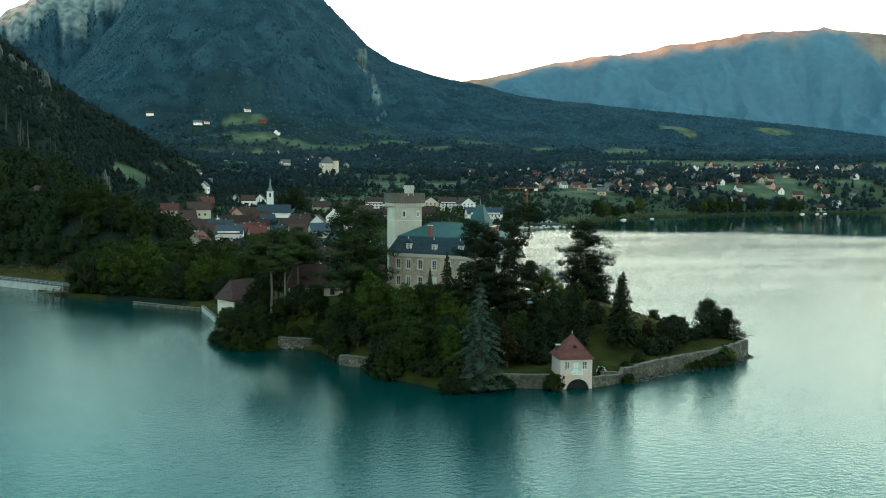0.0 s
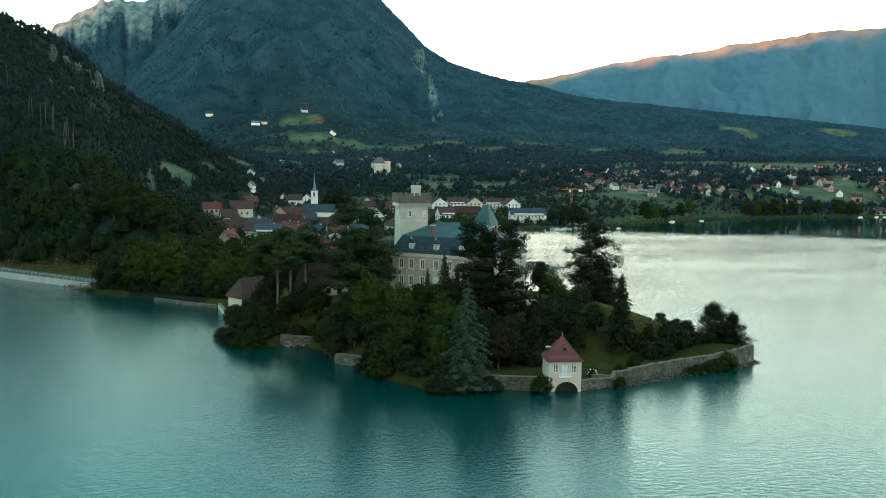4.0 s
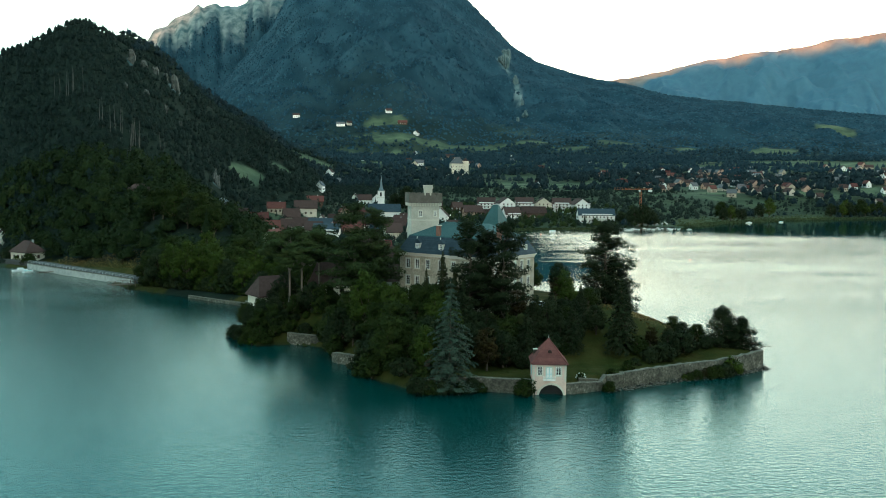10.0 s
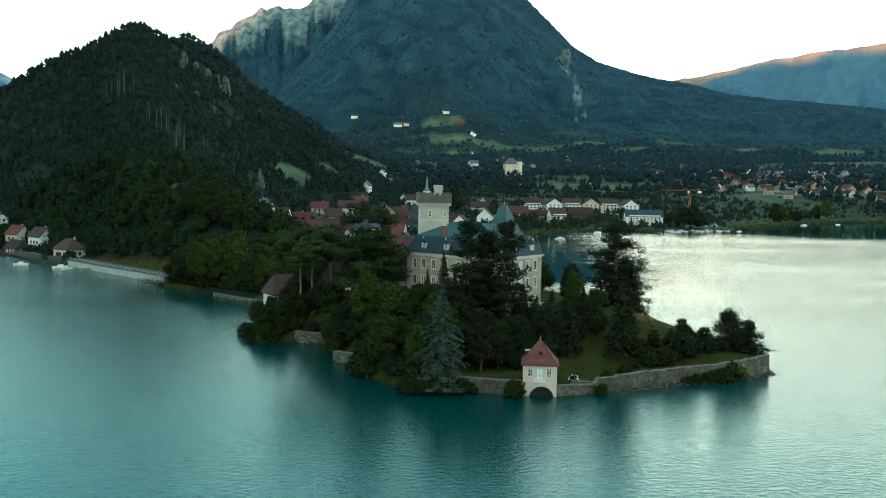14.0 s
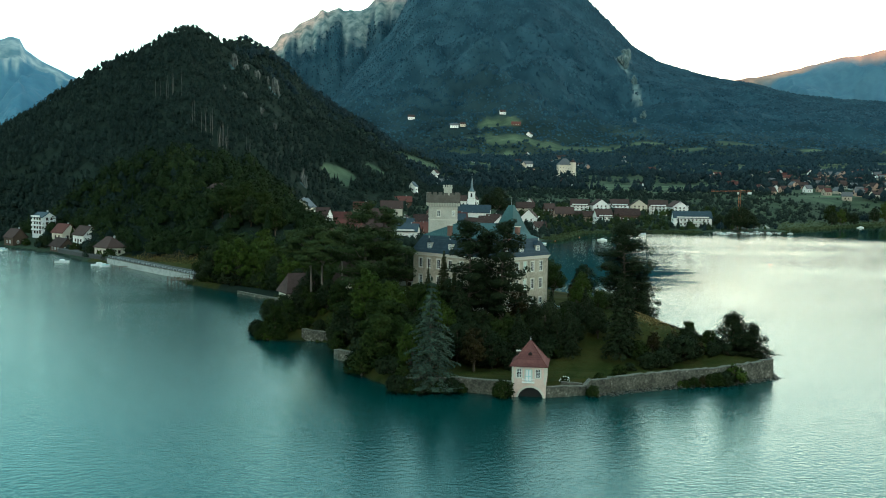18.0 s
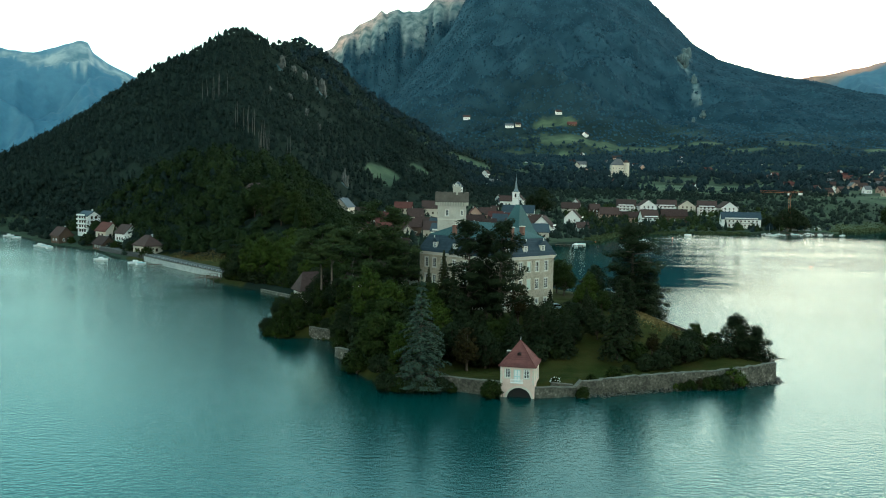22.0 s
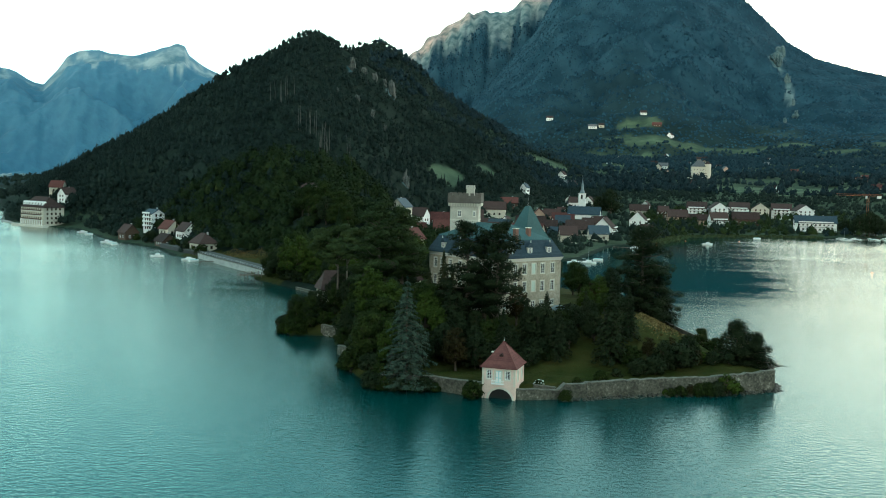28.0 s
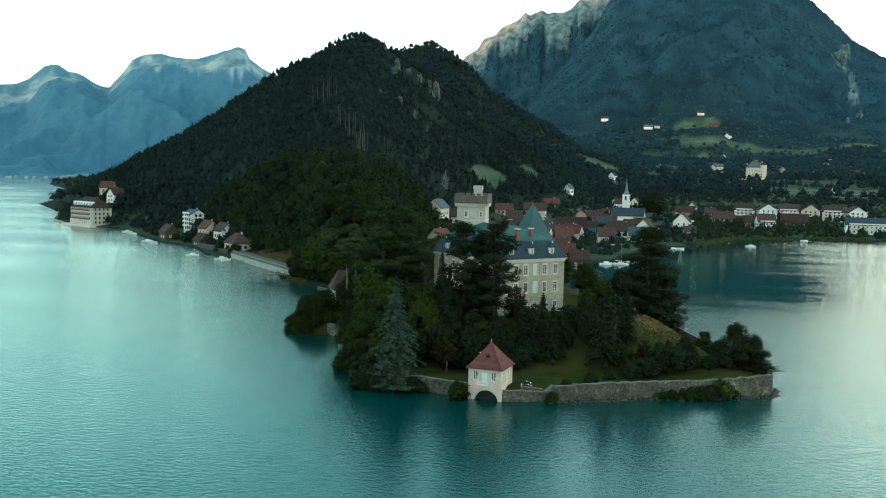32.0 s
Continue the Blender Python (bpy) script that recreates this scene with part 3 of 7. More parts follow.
l.new(wall_.outputs[0], b1.inputs["Strength"]), l.new(wall_.outputs[0], b2.inputs["Strength"])
l.new(mid, b1.inputs["Height"]), l.new(small, b2.inputs["Height"])
l.new(b1.outputs[0], b2.inputs["Normal"]), l.new(b2.outputs[0], shine.inputs["Normal"]), l.new(b2.outputs[0], fres.inputs["Normal"]), l.new(b2.outputs[0], slant.inputs["Normal"])
lake_r = np.concatenate([[.001, 60], np.geomspace(100, 520, 12), np.geomspace(540, 4850, 110)])
lake_a = np.radians(np.linspace(-180, 180, 241))
LA, LR = np.meshgrid(lake_a, lake_r)
LX, LY = LR * np.sin(LA), LR * np.cos(LA)
me = grid_mesh("lake", LX.ravel(), LY.ravel(), LX.ravel() * 0, len(lake_r), len(lake_a))
# sheltered water under the far shore
calm_at = me.color_attributes.new("shelter", "FLOAT_COLOR", "POINT")
sh_ = smooth(690, 780, LR.ravel() + 60 * fbm(LX.ravel() / 60, LY.ravel() / 25, 3)) * smooth(4, 9, np.degrees(LA.ravel()))
sh_ = 1 - .9 * sh_
calm_at.data.foreach_set("color", np.stack([sh_, sh_, sh_, sh_ * 0 + 1], -1).reshape(-1).astype(np.float32))
me.materials.append(wm)
lake = tagged(new("water", me), "turquoise rippled lake water", "water", kind="structure")
lake.location = (CX, CY, 0)

# ---- mesh helpers ----


def part(name, bm_, material, parent=None, label="", smooth_=False):
    """Links a bmesh (or a mesh) as one object, under a thing or a part where one is given."""
    if isinstance(bm_, bpy.types.Mesh):
        me_ = bm_
    else:
        me_ = bpy.data.meshes.new(name)
        bm_.to_mesh(me_)
        bm_.free()
    if material and not me_.materials:
        me_.materials.append(material)
    if smooth_:
        me_.polygons.foreach_set("use_smooth", np.ones(len(me_.polygons), bool))
    ob = new(name, me_)
    if parent:
        ob.parent = parent
    return tagged(ob, label) if label else ob


def add_box(bm_, x0, y0, z0, x1, y1, z1, bev=0.0):
    v = [bm_.verts.new(p) for p in ((x0, y0, z0), (x1, y0, z0), (x1, y1, z0), (x0, y1, z0), (x0, y0, z1), (x1, y0, z1), (x1, y1, z1), (x0, y1, z1))]
    f = [bm_.faces.new([v[i] for i in q]) for q in ((0, 3, 2, 1), (4, 5, 6, 7), (0, 1, 5, 4), (1, 2, 6, 5), (2, 3, 7, 6), (3, 0, 4, 7))]
    if bev:
        es = {e for q in f for e in q.edges}
        bmesh.ops.bevel(bm_, geom=list(es), offset=bev, segments=1, affect="EDGES")
    return bm_


def box(x0, y0, z0, x1, y1, z1, bev=0.0):
    return add_box(bmesh.new(), x0, y0, z0, x1, y1, z1, bev)


def faces(verts, polys):
    bm_ = bmesh.new()
    v = [bm_.verts.new(p) for p in verts]
    for q in polys:
        bm_.faces.new([v[i] for i in q])
    bmesh.ops.recalc_face_normals(bm_, faces=bm_.faces)
    return bm_


def prism(outline, y0, y1):
    """Extrudes an (x, z) outline from y0 to y1."""
    n_ = len(outline)
    v = [(x, y0, z) for x, z in outline] + [(x, y1, z) for x, z in outline]
    p = [list(range(n_)), list(range(n_, 2 * n_))[::-1]] + [[i, (i + 1) % n_, n_ + (i + 1) % n_, n_ + i] for i in range(n_)]
    return faces(v, p)


def tube_data(path, radii, sides=6):
    """Vertices and quads of a tapered tube along a path."""
    vs, fs = [], []
    for i, (p, r_) in enumerate(zip(path, radii)):
        a = Vector(path[max(i - 1, 0)])
        c = Vector(path[min(i + 1, len(path) - 1)])
        t_ = (c - a).normalized()
        u = t_.orthogonal().normalized()
        w = t_.cross(u)
        for k in range(sides):
            q = 2 * math.pi * k / sides
            vs.append(tuple(Vector(p) + (u * math.cos(q) + w * math.sin(q)) * r_))
    for i in range(len(path) - 1):
        for k in range(sides):
            fs.append((i * sides + k, i * sides + (k + 1) % sides, (i + 1) * sides + (k + 1) % sides, (i + 1) * sides + k))
    return vs, fs


def tubes(name, items, sides=6):
    vs, fs = [], []
    for path, radii in items:
        v, f = tube_data(path, radii, sides)
        fs += [tuple(i + len(vs) for i in q) for q in f]
        vs += v
    me_ = bpy.data.meshes.new(name)
    me_.from_pydata(vs, [], fs)
    me_.polygons.foreach_set("use_smooth", np.ones(len(me_.polygons), bool))
    return me_


def quad_mesh(name, V, N=None):
    """One mesh of loose quads, V of shape (n, 4, 3); N: the crown's own normal at each quad, for soft leafy shading."""
    n_ = len(V)
    me_ = bpy.data.meshes.new(name)
    me_.vertices.add(n_ * 4)
    me_.vertices.foreach_set("co", V.reshape(-1).astype(np.float32))
    me_.loops.add(n_ * 4)
    me_.loops.foreach_set("vertex_index", np.arange(n_ * 4, dtype=np.int32))
    me_.polygons.add(n_)
    me_.polygons.foreach_set("loop_start", np.arange(0, n_ * 4, 4, dtype=np.int32))
    me_.update(calc_edges=True)
    if N is not None:
        me_.polygons.foreach_set("use_smooth", np.ones(n_, bool))
        me_.normals_split_custom_set_from_vertices(np.repeat(N, 4, 0).astype(np.float32))
    return me_


def crown_normals(P, O, centre, up=.35, rng=None):
    """Normals of a crown's surface: away from the clump and from the middle of the crown, a little upwards."""
    c = P - np.array(centre)
    c /= np.linalg.norm(c, axis=1, keepdims=True) + 1e-6
    n_ = O * .9 + c * .55 + np.array([0, 0, up])
    if rng is not None:
        n_ = n_ + rng.normal(size=n_.shape) * .22
    return n_ / (np.linalg.norm(n_, axis=1, keepdims=True) + 1e-6)


def cards(P, size, rng, flat=0.0, out=None):
    """Leaf sprays: a bent quad at each point of P, turned at random, flatter with flat, facing along out where given."""
    n_ = len(P)
    nrm = rng.normal(size=(n_, 3))
    nrm[:, 2] += flat * 3
    if out is not None:
        nrm = nrm + out * 2.8
    nrm /= np.linalg.norm(nrm, axis=1, keepdims=True) + 1e-9
    if out is None:
        nrm *= np.sign(nrm[:, 2:] + 1e-6)
    h = rng.normal(size=(n_, 3))
    u = np.cross(nrm, h)
    u /= np.linalg.norm(u, axis=1, keepdims=True) + 1e-9
    w = np.cross(nrm, u)
    s = (size * rng.uniform(.55, 1.35, n_))[:, None]
    asp = rng.uniform(.45, .9, n_)[:, None]
    a, b_ = u * s * .5, w * s * asp * .5
    return np.stack([P - a, P - b_ + nrm * s * .12, P + a, P + b_ - nrm * s * .08], 1)


def blob_points(centres, radii, per, rng, squash=1.0):
    P, O = [], []
    for c, r_ in zip(centres, radii):
        k = max(8, int(per * r_ * r_))
        d_ = rng.normal(size=(k, 3))
        d_ /= np.linalg.norm(d_, axis=1, keepdims=True)
        rad_ = r_ * rng.uniform(.55, 1.08, k) ** .6 * np.where(rng.rand(k) < .16, rng.uniform(1.0, 1.38, k), 1)
        q = d_ * rad_[:, None]
        q[:, 2] *= squash
        P.append(np.array(c) + q)
        O.append(d_)
    return np.concatenate(P), np.concatenate(O)


def broadleaf(name, h, r_, seed, leaf, label, bark="bark", per=100, size=.42, low=.18, category="tree", clumps=44):
    """A round tree or bush: many clumps of leaf sprays on limbs, with hollows between them."""
    rng = np.random.RandomState(seed)
    e = new(name)
    cs, rs, limbs = [], [], []
    lean = rng.uniform(-.08, .08, 2) * h
    for i in range(clumps):
        f = (i + .5) / clumps
        zz = low + (1 - low) * (.08 + .84 * f)
        ring_ = math.sin(math.pi * min(1, (.27 + .70 * f))) ** .62
        a = i * 2.39996 + rng.uniform(-.5, .5)
        rr2 = r_ * ring_ * rng.uniform(.40, .86)
        c = (rr2 * math.cos(a) + lean[0] * zz, rr2 * math.sin(a) + lean[1] * zz, h * (zz + rng.uniform(-.04, .04)))
        cs.append(c)
        rs.append(r_ * rng.uniform(.15, .36) * (1.12 - .34 * f))
        if i % 3 == 0:
            limbs.append(([(0, 0, h * low * rng.uniform(.6, 1.4)), (c[0] * .5, c[1] * .5, h * (low + zz) * .5), c], [.12 + r_ * .02, .08, .03]))
    cs.append((0, 0, h * .58)), rs.append(r_ * .52)
    limbs.append(([(0, 0, -.5), (.1, .05, h * .3), (0, 0, h * .62), (0, 0, h * .85)], [.18 + h * .014, .12 + h * .010, .07 + h * .004, .03]))
    part("trunk", tubes("trunk", limbs), M[bark], e)
    P, O = blob_points(cs, rs, per, rng, .8)
    P[:, 2] = np.maximum(P[:, 2], .15)
    N = crown_normals(P, O, (0, 0, h * (low + (1 - low) * .42)), .35, rng)
    part("crown", quad_mesh("crown", cards(P, size, rng, 0, N), N), M[leaf], e)
    return tagged(e, label, category)


def cedar(name, h, r_, seed, leaf, label, bare=.25, bark="bark", size=.46, plates=26, top=.55, per=85, thick=.34):
    """A tall dark conifer with level, broken plates of foliage, each plate of several tufts along a limb."""
    rng = np.random.RandomState(seed)
    e = new(name)
    cs, rs, limbs = [], [], []
    for i in range(plates):
        f = i / (plates - 1)
        z = h * (bare + (1 - bare) * min(.97, f + rng.uniform(-.03, .03)))
        reach = r_ * (1 - (1 - top) * f) * (.60 + .40 * math.sin(math.pi * min(1, .22 + .9 * f))) * rng.uniform(.42, 1.12)
        if f > .95:
            reach *= .5
        a = i * 2.39996 + rng.uniform(-.9, .9)
        rise_ = rng.uniform(-.03, .06) * h
        end_ = (reach * math.cos(a), reach * math.sin(a), z + rise_)
        limbs.append(([(0, 0, z - .05 * h * rng.uniform(.3, 1)), (end_[0] * .55, end_[1] * .55, z - .01 * h), end_], [.16, .10, .03]))
        for q in (.28, .52, .78, 1.0):
            side_ = rng.uniform(-.42, .42) * reach * q
            cs.append((end_[0] * q - side_ * math.sin(a), end_[1] * q + side_ * math.cos(a), z + rise_ * q + rng.uniform(-.02, .024) * h))
            rs.append(r_ * rng.uniform(.15, .29) * (1.1 - .28 * f) * (1.1 - .3 * q))
    limbs.append(([(0, 0, -1), (.15, .1, h * .35), (0, 0, h * .7), (0, 0, h * .97)], [.30 + h * .012, .22 + h * .010, .14, .04]))
    part("trunk", tubes("trunk", limbs), M[bark], e)
    P, O = blob_points(cs, rs, per, rng, thick)
    N = crown_normals(P, O * np.array([.6, .6, 1.5]), (0, 0, h * .5), .45, rng)
    part("crown", quad_mesh("crown", cards(P, size, rng, .2, N), N), M[leaf], e)
    return tagged(e, label, "tree")


def spruce(name, h, r_, seed, leaf, label, whorls=20, size=.5, bare=.04, dense=1.0):
    """A conifer of drooping boughs in whorls, each bough a fan of hanging sprays."""
    rng = np.random.RandomState(seed)
    e = new(name)
    P, N, boughs = [], [], []
    for i in range(whorls):
        f = i / (whorls - 1)
        z = h * (bare + (1 - bare) * (f ** .9))
        base_ = r_ * (1 - f) ** .78 + .15
        nb = int(5 + 4 * (1 - f))
        for b_ in range(nb):
            a = 2 * math.pi * (b_ + rng.uniform(-.3, .3)) / nb + i * 1.3
            reach = base_ * rng.uniform(.62, 1.16)
            k = int((10 + 70 * reach / max(r_, .1)) * dense)
            q = rng.uniform(.06, 1, k) ** .8
            rr2 = reach * q
            w = rng.normal(size=k) * .17 * reach * (1.15 - .8 * q)
            dz = rng.normal(size=k) * .12
            droop = -.16 * rr2 - .22 * reach * q * q + dz - np.abs(w) * .25
            x, y = rr2 * math.cos(a) - w * math.sin(a), rr2 * math.sin(a) + w * math.cos(a)
            P.append(np.stack([x, y, np.maximum(z + droop, .1)], 1))
            n_ = np.stack([.55 * math.cos(a) * q - .8 * math.sin(a) * w / (.17 * reach + .1) * .4, .55 * math.sin(a) * q + .8 * math.cos(a) * w / (.17 * reach + .1) * .4, .35 + 2.2 * dz + .3 * q], 1)
            N.append(n_ + rng.normal(size=n_.shape) * .2)
            if reach > .8:
                boughs.append(([(0, 0, z), (reach * .5 * math.cos(a), reach * .5 * math.sin(a), z - .13 * reach), (reach * .9 * math.cos(a), reach * .9 * math.sin(a), z - .32 * reach)], [.06, .04, .015]))
    P, N = np.concatenate(P), np.concatenate(N)
    N /= np.linalg.norm(N, axis=1, keepdims=True) + 1e-6
    part("trunk", tubes("trunk", [([(0, 0, -.6), (0, 0, h * .5), (0, 0, h * .99)], [.12 + h * .012, .08 + h * .006, .02]), *boughs], 5), M["bark"], e)
    part("crown", quad_mesh("crown", cards(P, size, rng, .2, N), N), M[leaf], e)
    return tagged(e, label, "tree")


def umbrella_pine(name, h, r_, seed, label):
    """A tall bare trunk that forks into a flat crown of separate tufted clouds."""
    rng = np.random.RandomState(seed)
    e = new(name)
    cs, rs, limbs = [], [], []
    for i in range(26):
        a = i * 2.39996
        q = math.sqrt((i + .5) / 26)
        z = h * (.97 - .15 * q * q - .24 * (i % 4) / 3)
        c = (r_ * .86 * q * math.cos(a), r_ * .86 * q * math.sin(a), z)
        for _ in range(3):
            cs.append((c[0] + rng.normal() * r_ * .10, c[1] + rng.normal() * r_ * .10, z + rng.normal() * .018 * h)), rs.append(r_ * rng.uniform(.14, .24))
        limbs.append(([(0, 0, h * rng.uniform(.50, .70)), (c[0] * .5, c[1] * .5, z - h * .07), c], [.13, .08, .03]))
    limbs.append(([(0, 0, -1), (.25, .1, h * .3), (.1, .3, h * .6), (0, 0, h * .85)], [.34, .28, .22, .08]))
    part("trunk", tubes("trunk", limbs), M["palebark"], e)
    P, O = blob_points(cs, rs, 110, rng, .5)
    N = crown_normals(P, O * np.array([.7, .7, 1.4]), (0, 0, h * .7), .45, rng)
    part("crown", quad_mesh("crown", cards(P, .44, rng, .2, N), N), M["pineleaf"], e)
    return tagged(e, label, "tree")


STOOD = set()


def put(ob, x, y, s=1.0, turn=0.0, z=None, sz=None):
    """Stands a thing, or a copy of one that stands already, on the ground."""
    first = ob.name not in STOOD
    k = 1.0 if first else ob.scale[0]
    kz = 1.0 if first else ob.scale[2]
    m = Matrix.LocRotScale((x, y, ground_z(x, y) - .1 if z is None else z), Euler((0, 0, radians(turn))), (s / k, s / k, (sz or s) / kz))
    if not first:
        return copy_thing(ob, m)
    STOOD.add(ob.name)
    ob.matrix_basis = m
    return ob

# ---- openings ----
WIN = {}


def frame_ring(x0, z0, x1, z1, t_, y0, y1, tb=None, tt=None):
    """A rectangular ring with open middle, one piece."""
    tb, tt = t_ if tb is None else tb, t_ if tt is None else tt
    o_ = [(x0, z0), (x1, z0), (x1, z1), (x0, z1)]
    i_ = [(x0 + t_, z0 + tb), (x1 - t_, z0 + tb), (x1 - t_, z1 - tt), (x0 + t_, z1 - tt)]
    v = [(x, y, z) for y in (y0, y1) for q_ in (o_, i_) for x, z in q_]
    f = []
    for k in range(4):
        n_ = (k + 1) % 4
        f += [(k, n_, 4 + n_, 4 + k), (8 + k, 12 + k, 12 + n_, 8 + n_), (k, 8 + k, 8 + n_, n_), (4 + k, 4 + n_, 12 + n_, 12 + k)]
    return faces(v, f)


def window_meshes(w, h, bars):
    """Shared meshes of one kind of window: pane, frame, glazing bars, stone surround; the outside looks along -y."""
    key = (w, h, bars)
    if key not in WIN:
        sw, t_ = .20, .09
        made = {"pane": box(-w / 2 + .02, -.012, .02, w / 2 - .02, .0, h - .02), "frame": frame_ring(-w / 2, 0, w / 2, h, t_, -.05, .03),
                "mullion": box(-.045, -.045, t_, .045, .02, h - t_), "glazing_bar": box(-w / 2 + t_, -.035, -.025, w / 2 - t_, .015, .025),
                "surround": frame_ring(-w / 2 - sw, -sw, w / 2 + sw, h + sw * 1.3, sw, -.07, .05, sw, sw * 1.3)}
        for nm, b_ in made.items():
            me_ = bpy.data.meshes.new(nm)
            b_.to_mesh(me_), b_.free()
            me_.materials.append(M[{"pane": "pane", "surround": "trim"}.get(nm, "white")])
            made[nm] = me_
        WIN[key] = made
    return WIN[key]


def window(parent, m, w, h, bars=2, shutters=None, surrounded=True, inset=0.0):
    ms = window_meshes(w, h, bars)
    e = new("window", ms["pane"])
    e.parent = parent
    e.matrix_basis = m
    kinds = ["frame", "mullion"] + ["glazing_bar"] * bars + (["surround"] if surrounded else [])
    for i, nm in enumerate(kinds):
        o = new(nm, ms[nm])
        o.parent = e
        if nm == "glazing_bar":
            o.location = (0, 0, h * (i - 1) / (bars + 1))
        if nm == "surround":
            o.location = (0, -inset, 0)
    if shutters == "closed":
        key = ("closed", w, h)
        if key not in WIN:
            b_ = bmesh.new()
            for sx in (-1, 1):
                x0, x1 = sorted((sx * .015, sx * (w / 2 - .02)))
                add_box(b_, x0, -.075, .03, x1, -.04, h - .03)
                for i in range(8):
                    z = .1 + (h - .2) * i / 8
                    add_box(b_, x0 + .05, -.088, z, x1 - .05, -.076, z + (h - .2) / 12)
            me_ = bpy.data.meshes.new("shutter")
            b_.to_mesh(me_), b_.free()
            me_.materials.append(M["paleshut"])
            WIN[key] = me_
        o = new("shutter", WIN[key])
        o.parent = e
        tagged(o, "closed pale green-white blind")
    return e


# ---- castle ----
W_, K_, E_ = Vector((-26.3, 53.8, 0)), Vector((-6.5, 36.0, 0)), Vector((6.4, 50.3, 0))
N_ = W_ + E_ - K_
Z0, ZE = 9.4, 22.4
castle = tagged(new("castle"), "old lakeside castle with blue slate mansard roof and stone keep", "castle")


def wall_with_holes(a, b_, z0, z1, thick, holes):
    """A wall from a to b with openings (along, sill, width, height) that go through it."""
    L = (b_ - a).length
    d_ = (b_ - a) / L
    nrm = Vector((d_.y, -d_.x, 0))
    xs = sorted({0, L, *[h_[0] - h_[2] / 2 for h_ in holes], *[h_[0] + h_[2] / 2 for h_ in holes]})
    zs = sorted({z0, z1, *[h_[1] for h_ in holes], *[h_[1] + h_[3] for h_ in holes]})
    bm_ = bmesh.new()

    def solid(i, j):
        if i < 0 or j < 0 or i >= len(xs) - 1 or j >= len(zs) - 1:
            return None
        cx, cz = (xs[i] + xs[i + 1]) / 2, (zs[j] + zs[j + 1]) / 2
        return not any(abs(cx - h_[0]) < h_[2] / 2 and h_[1] < cz < h_[1] + h_[3] for h_ in holes)

    def pt(x, z, inner):
        return a + d_ * x + Vector((0, 0, z)) - nrm * (thick if inner else 0)
    for i in range(len(xs) - 1):
        for j in range(len(zs) - 1):
            x0, x1, z0_, z1_ = xs[i], xs[i + 1], zs[j], zs[j + 1]
            if solid(i, j):
                for inner in (0, 1):
                    bm_.faces.new([bm_.verts.new(pt(*q, inner)) for q in ((x0, z0_), (x1, z0_), (x1, z1_), (x0, z1_))])
            else:
                for q0, q1, ni, nj in (((x0, z0_), (x1, z0_), i, j - 1), ((x0, z1_), (x1, z1_), i, j + 1), ((x0, z0_), (x0, z1_), i - 1, j), ((x1, z0_), (x1, z1_), i + 1, j)):
                    if solid(ni, nj):
                        bm_.faces.new([bm_.verts.new(p) for p in (pt(*q0, 0), pt(*q1, 0), pt(*q1, 1), pt(*q0, 1))])
    for q0, q1 in (((0, z0), (0, z1)), ((L, z0), (L, z1)), ((0, z1), (L, z1))):
        bm_.faces.new([bm_.verts.new(p) for p in (pt(*q0, 0), pt(*q1, 0), pt(*q1, 1), pt(*q0, 1))])
    bmesh.ops.remove_doubles(bm_, verts=bm_.verts, dist=.001)
    bmesh.ops.recalc_face_normals(bm_, faces=bm_.faces)
    return bm_


def facade(a, b_, cols, rows, shut):
    L = (b_ - a).length
    d_ = (b_ - a) / L
    ang = math.atan2(d_.y, d_.x)
    holes = [(c, r_[0], 1.15, r_[1]) for c in cols for r_ in rows]
    part("wall", wall_with_holes(a, b_, Z0 - 2, ZE - .5, .7, holes), M["castle"], castle)
    for i, c in enumerate(cols):
        for j, r_ in enumerate(rows):
            p = a + d_ * c
            m = Matrix.Translation((p.x, p.y, r_[0])) @ Matrix.Rotation(ang, 4, "Z") @ Matrix.Translation((0, .12, 0))
            w_ = window(castle, m, 1.15, r_[1], bars=3, shutters="closed" if (i, j) in shut else None, inset=.13)


facade(W_, K_, [2.6, 5.4, 8.6, 12.4, 16.2, 20.0, 23.8], [(11.3, 2.0), (14.6, 2.2), (18.7, 2.2)], {(3, 1)})
facade(K_, E_, [2.2, 5.0, 7.8, 10.6, 13.4, 16.6], [(11.0, 1.3), (14.6, 2.3), (18.7, 2.3)], {(3, 1), (3, 2)})
for a, b_ in ((E_, N_), (N_, W_)):
    part("wall", wall_with_holes(a, b_, Z0 - 2, ZE - .5, .7, []), M["castle"], castle)


def offset_quad(k):
    """The four corners moved out by k."""
    c = (W_ + E_) / 2
    u = (K_ - W_).normalized()
    v = (E_ - K_).normalized()
    return [W_ - u * k - v * k, K_ + u * k - v * k, E_ + u * k + v * k, N_ - u * k + v * k]


def ring_band(k0, z0, k1, z1):
    q0, q1 = offset_quad(k0), offset_quad(k1)
    return [(*p.xy, z0) for p in q0] + [(*p.xy, z1) for p in q1]


cor = bmesh.new()
for k0, z0, z1 in ((.12, ZE - .75, ZE - .45), (.30, ZE - .45, ZE - .15), (.48, ZE - .15, ZE)):
    q = offset_quad(k0)
    inn = offset_quad(-.8)
    b_ = faces([(*p.xy, z0) for p in q] + [(*p.xy, z1) for p in q] + [(*p.xy, z0) for p in inn] + [(*p.xy, z1) for p in inn],
               [(i, (i + 1) % 4, 4 + (i + 1) % 4, 4 + i) for i in range(4)] + [(i, (i + 1) % 4, 8 + (i + 1) % 4, 8 + i) for i in range(4)] + [(4 + i, 4 + (i + 1) % 4, 12 + (i + 1) % 4, 12 + i) for i in range(4)])
    me_ = bpy.data.meshes.new("c")
    b_.to_mesh(me_), b_.free()
    cor.from_mesh(me_)
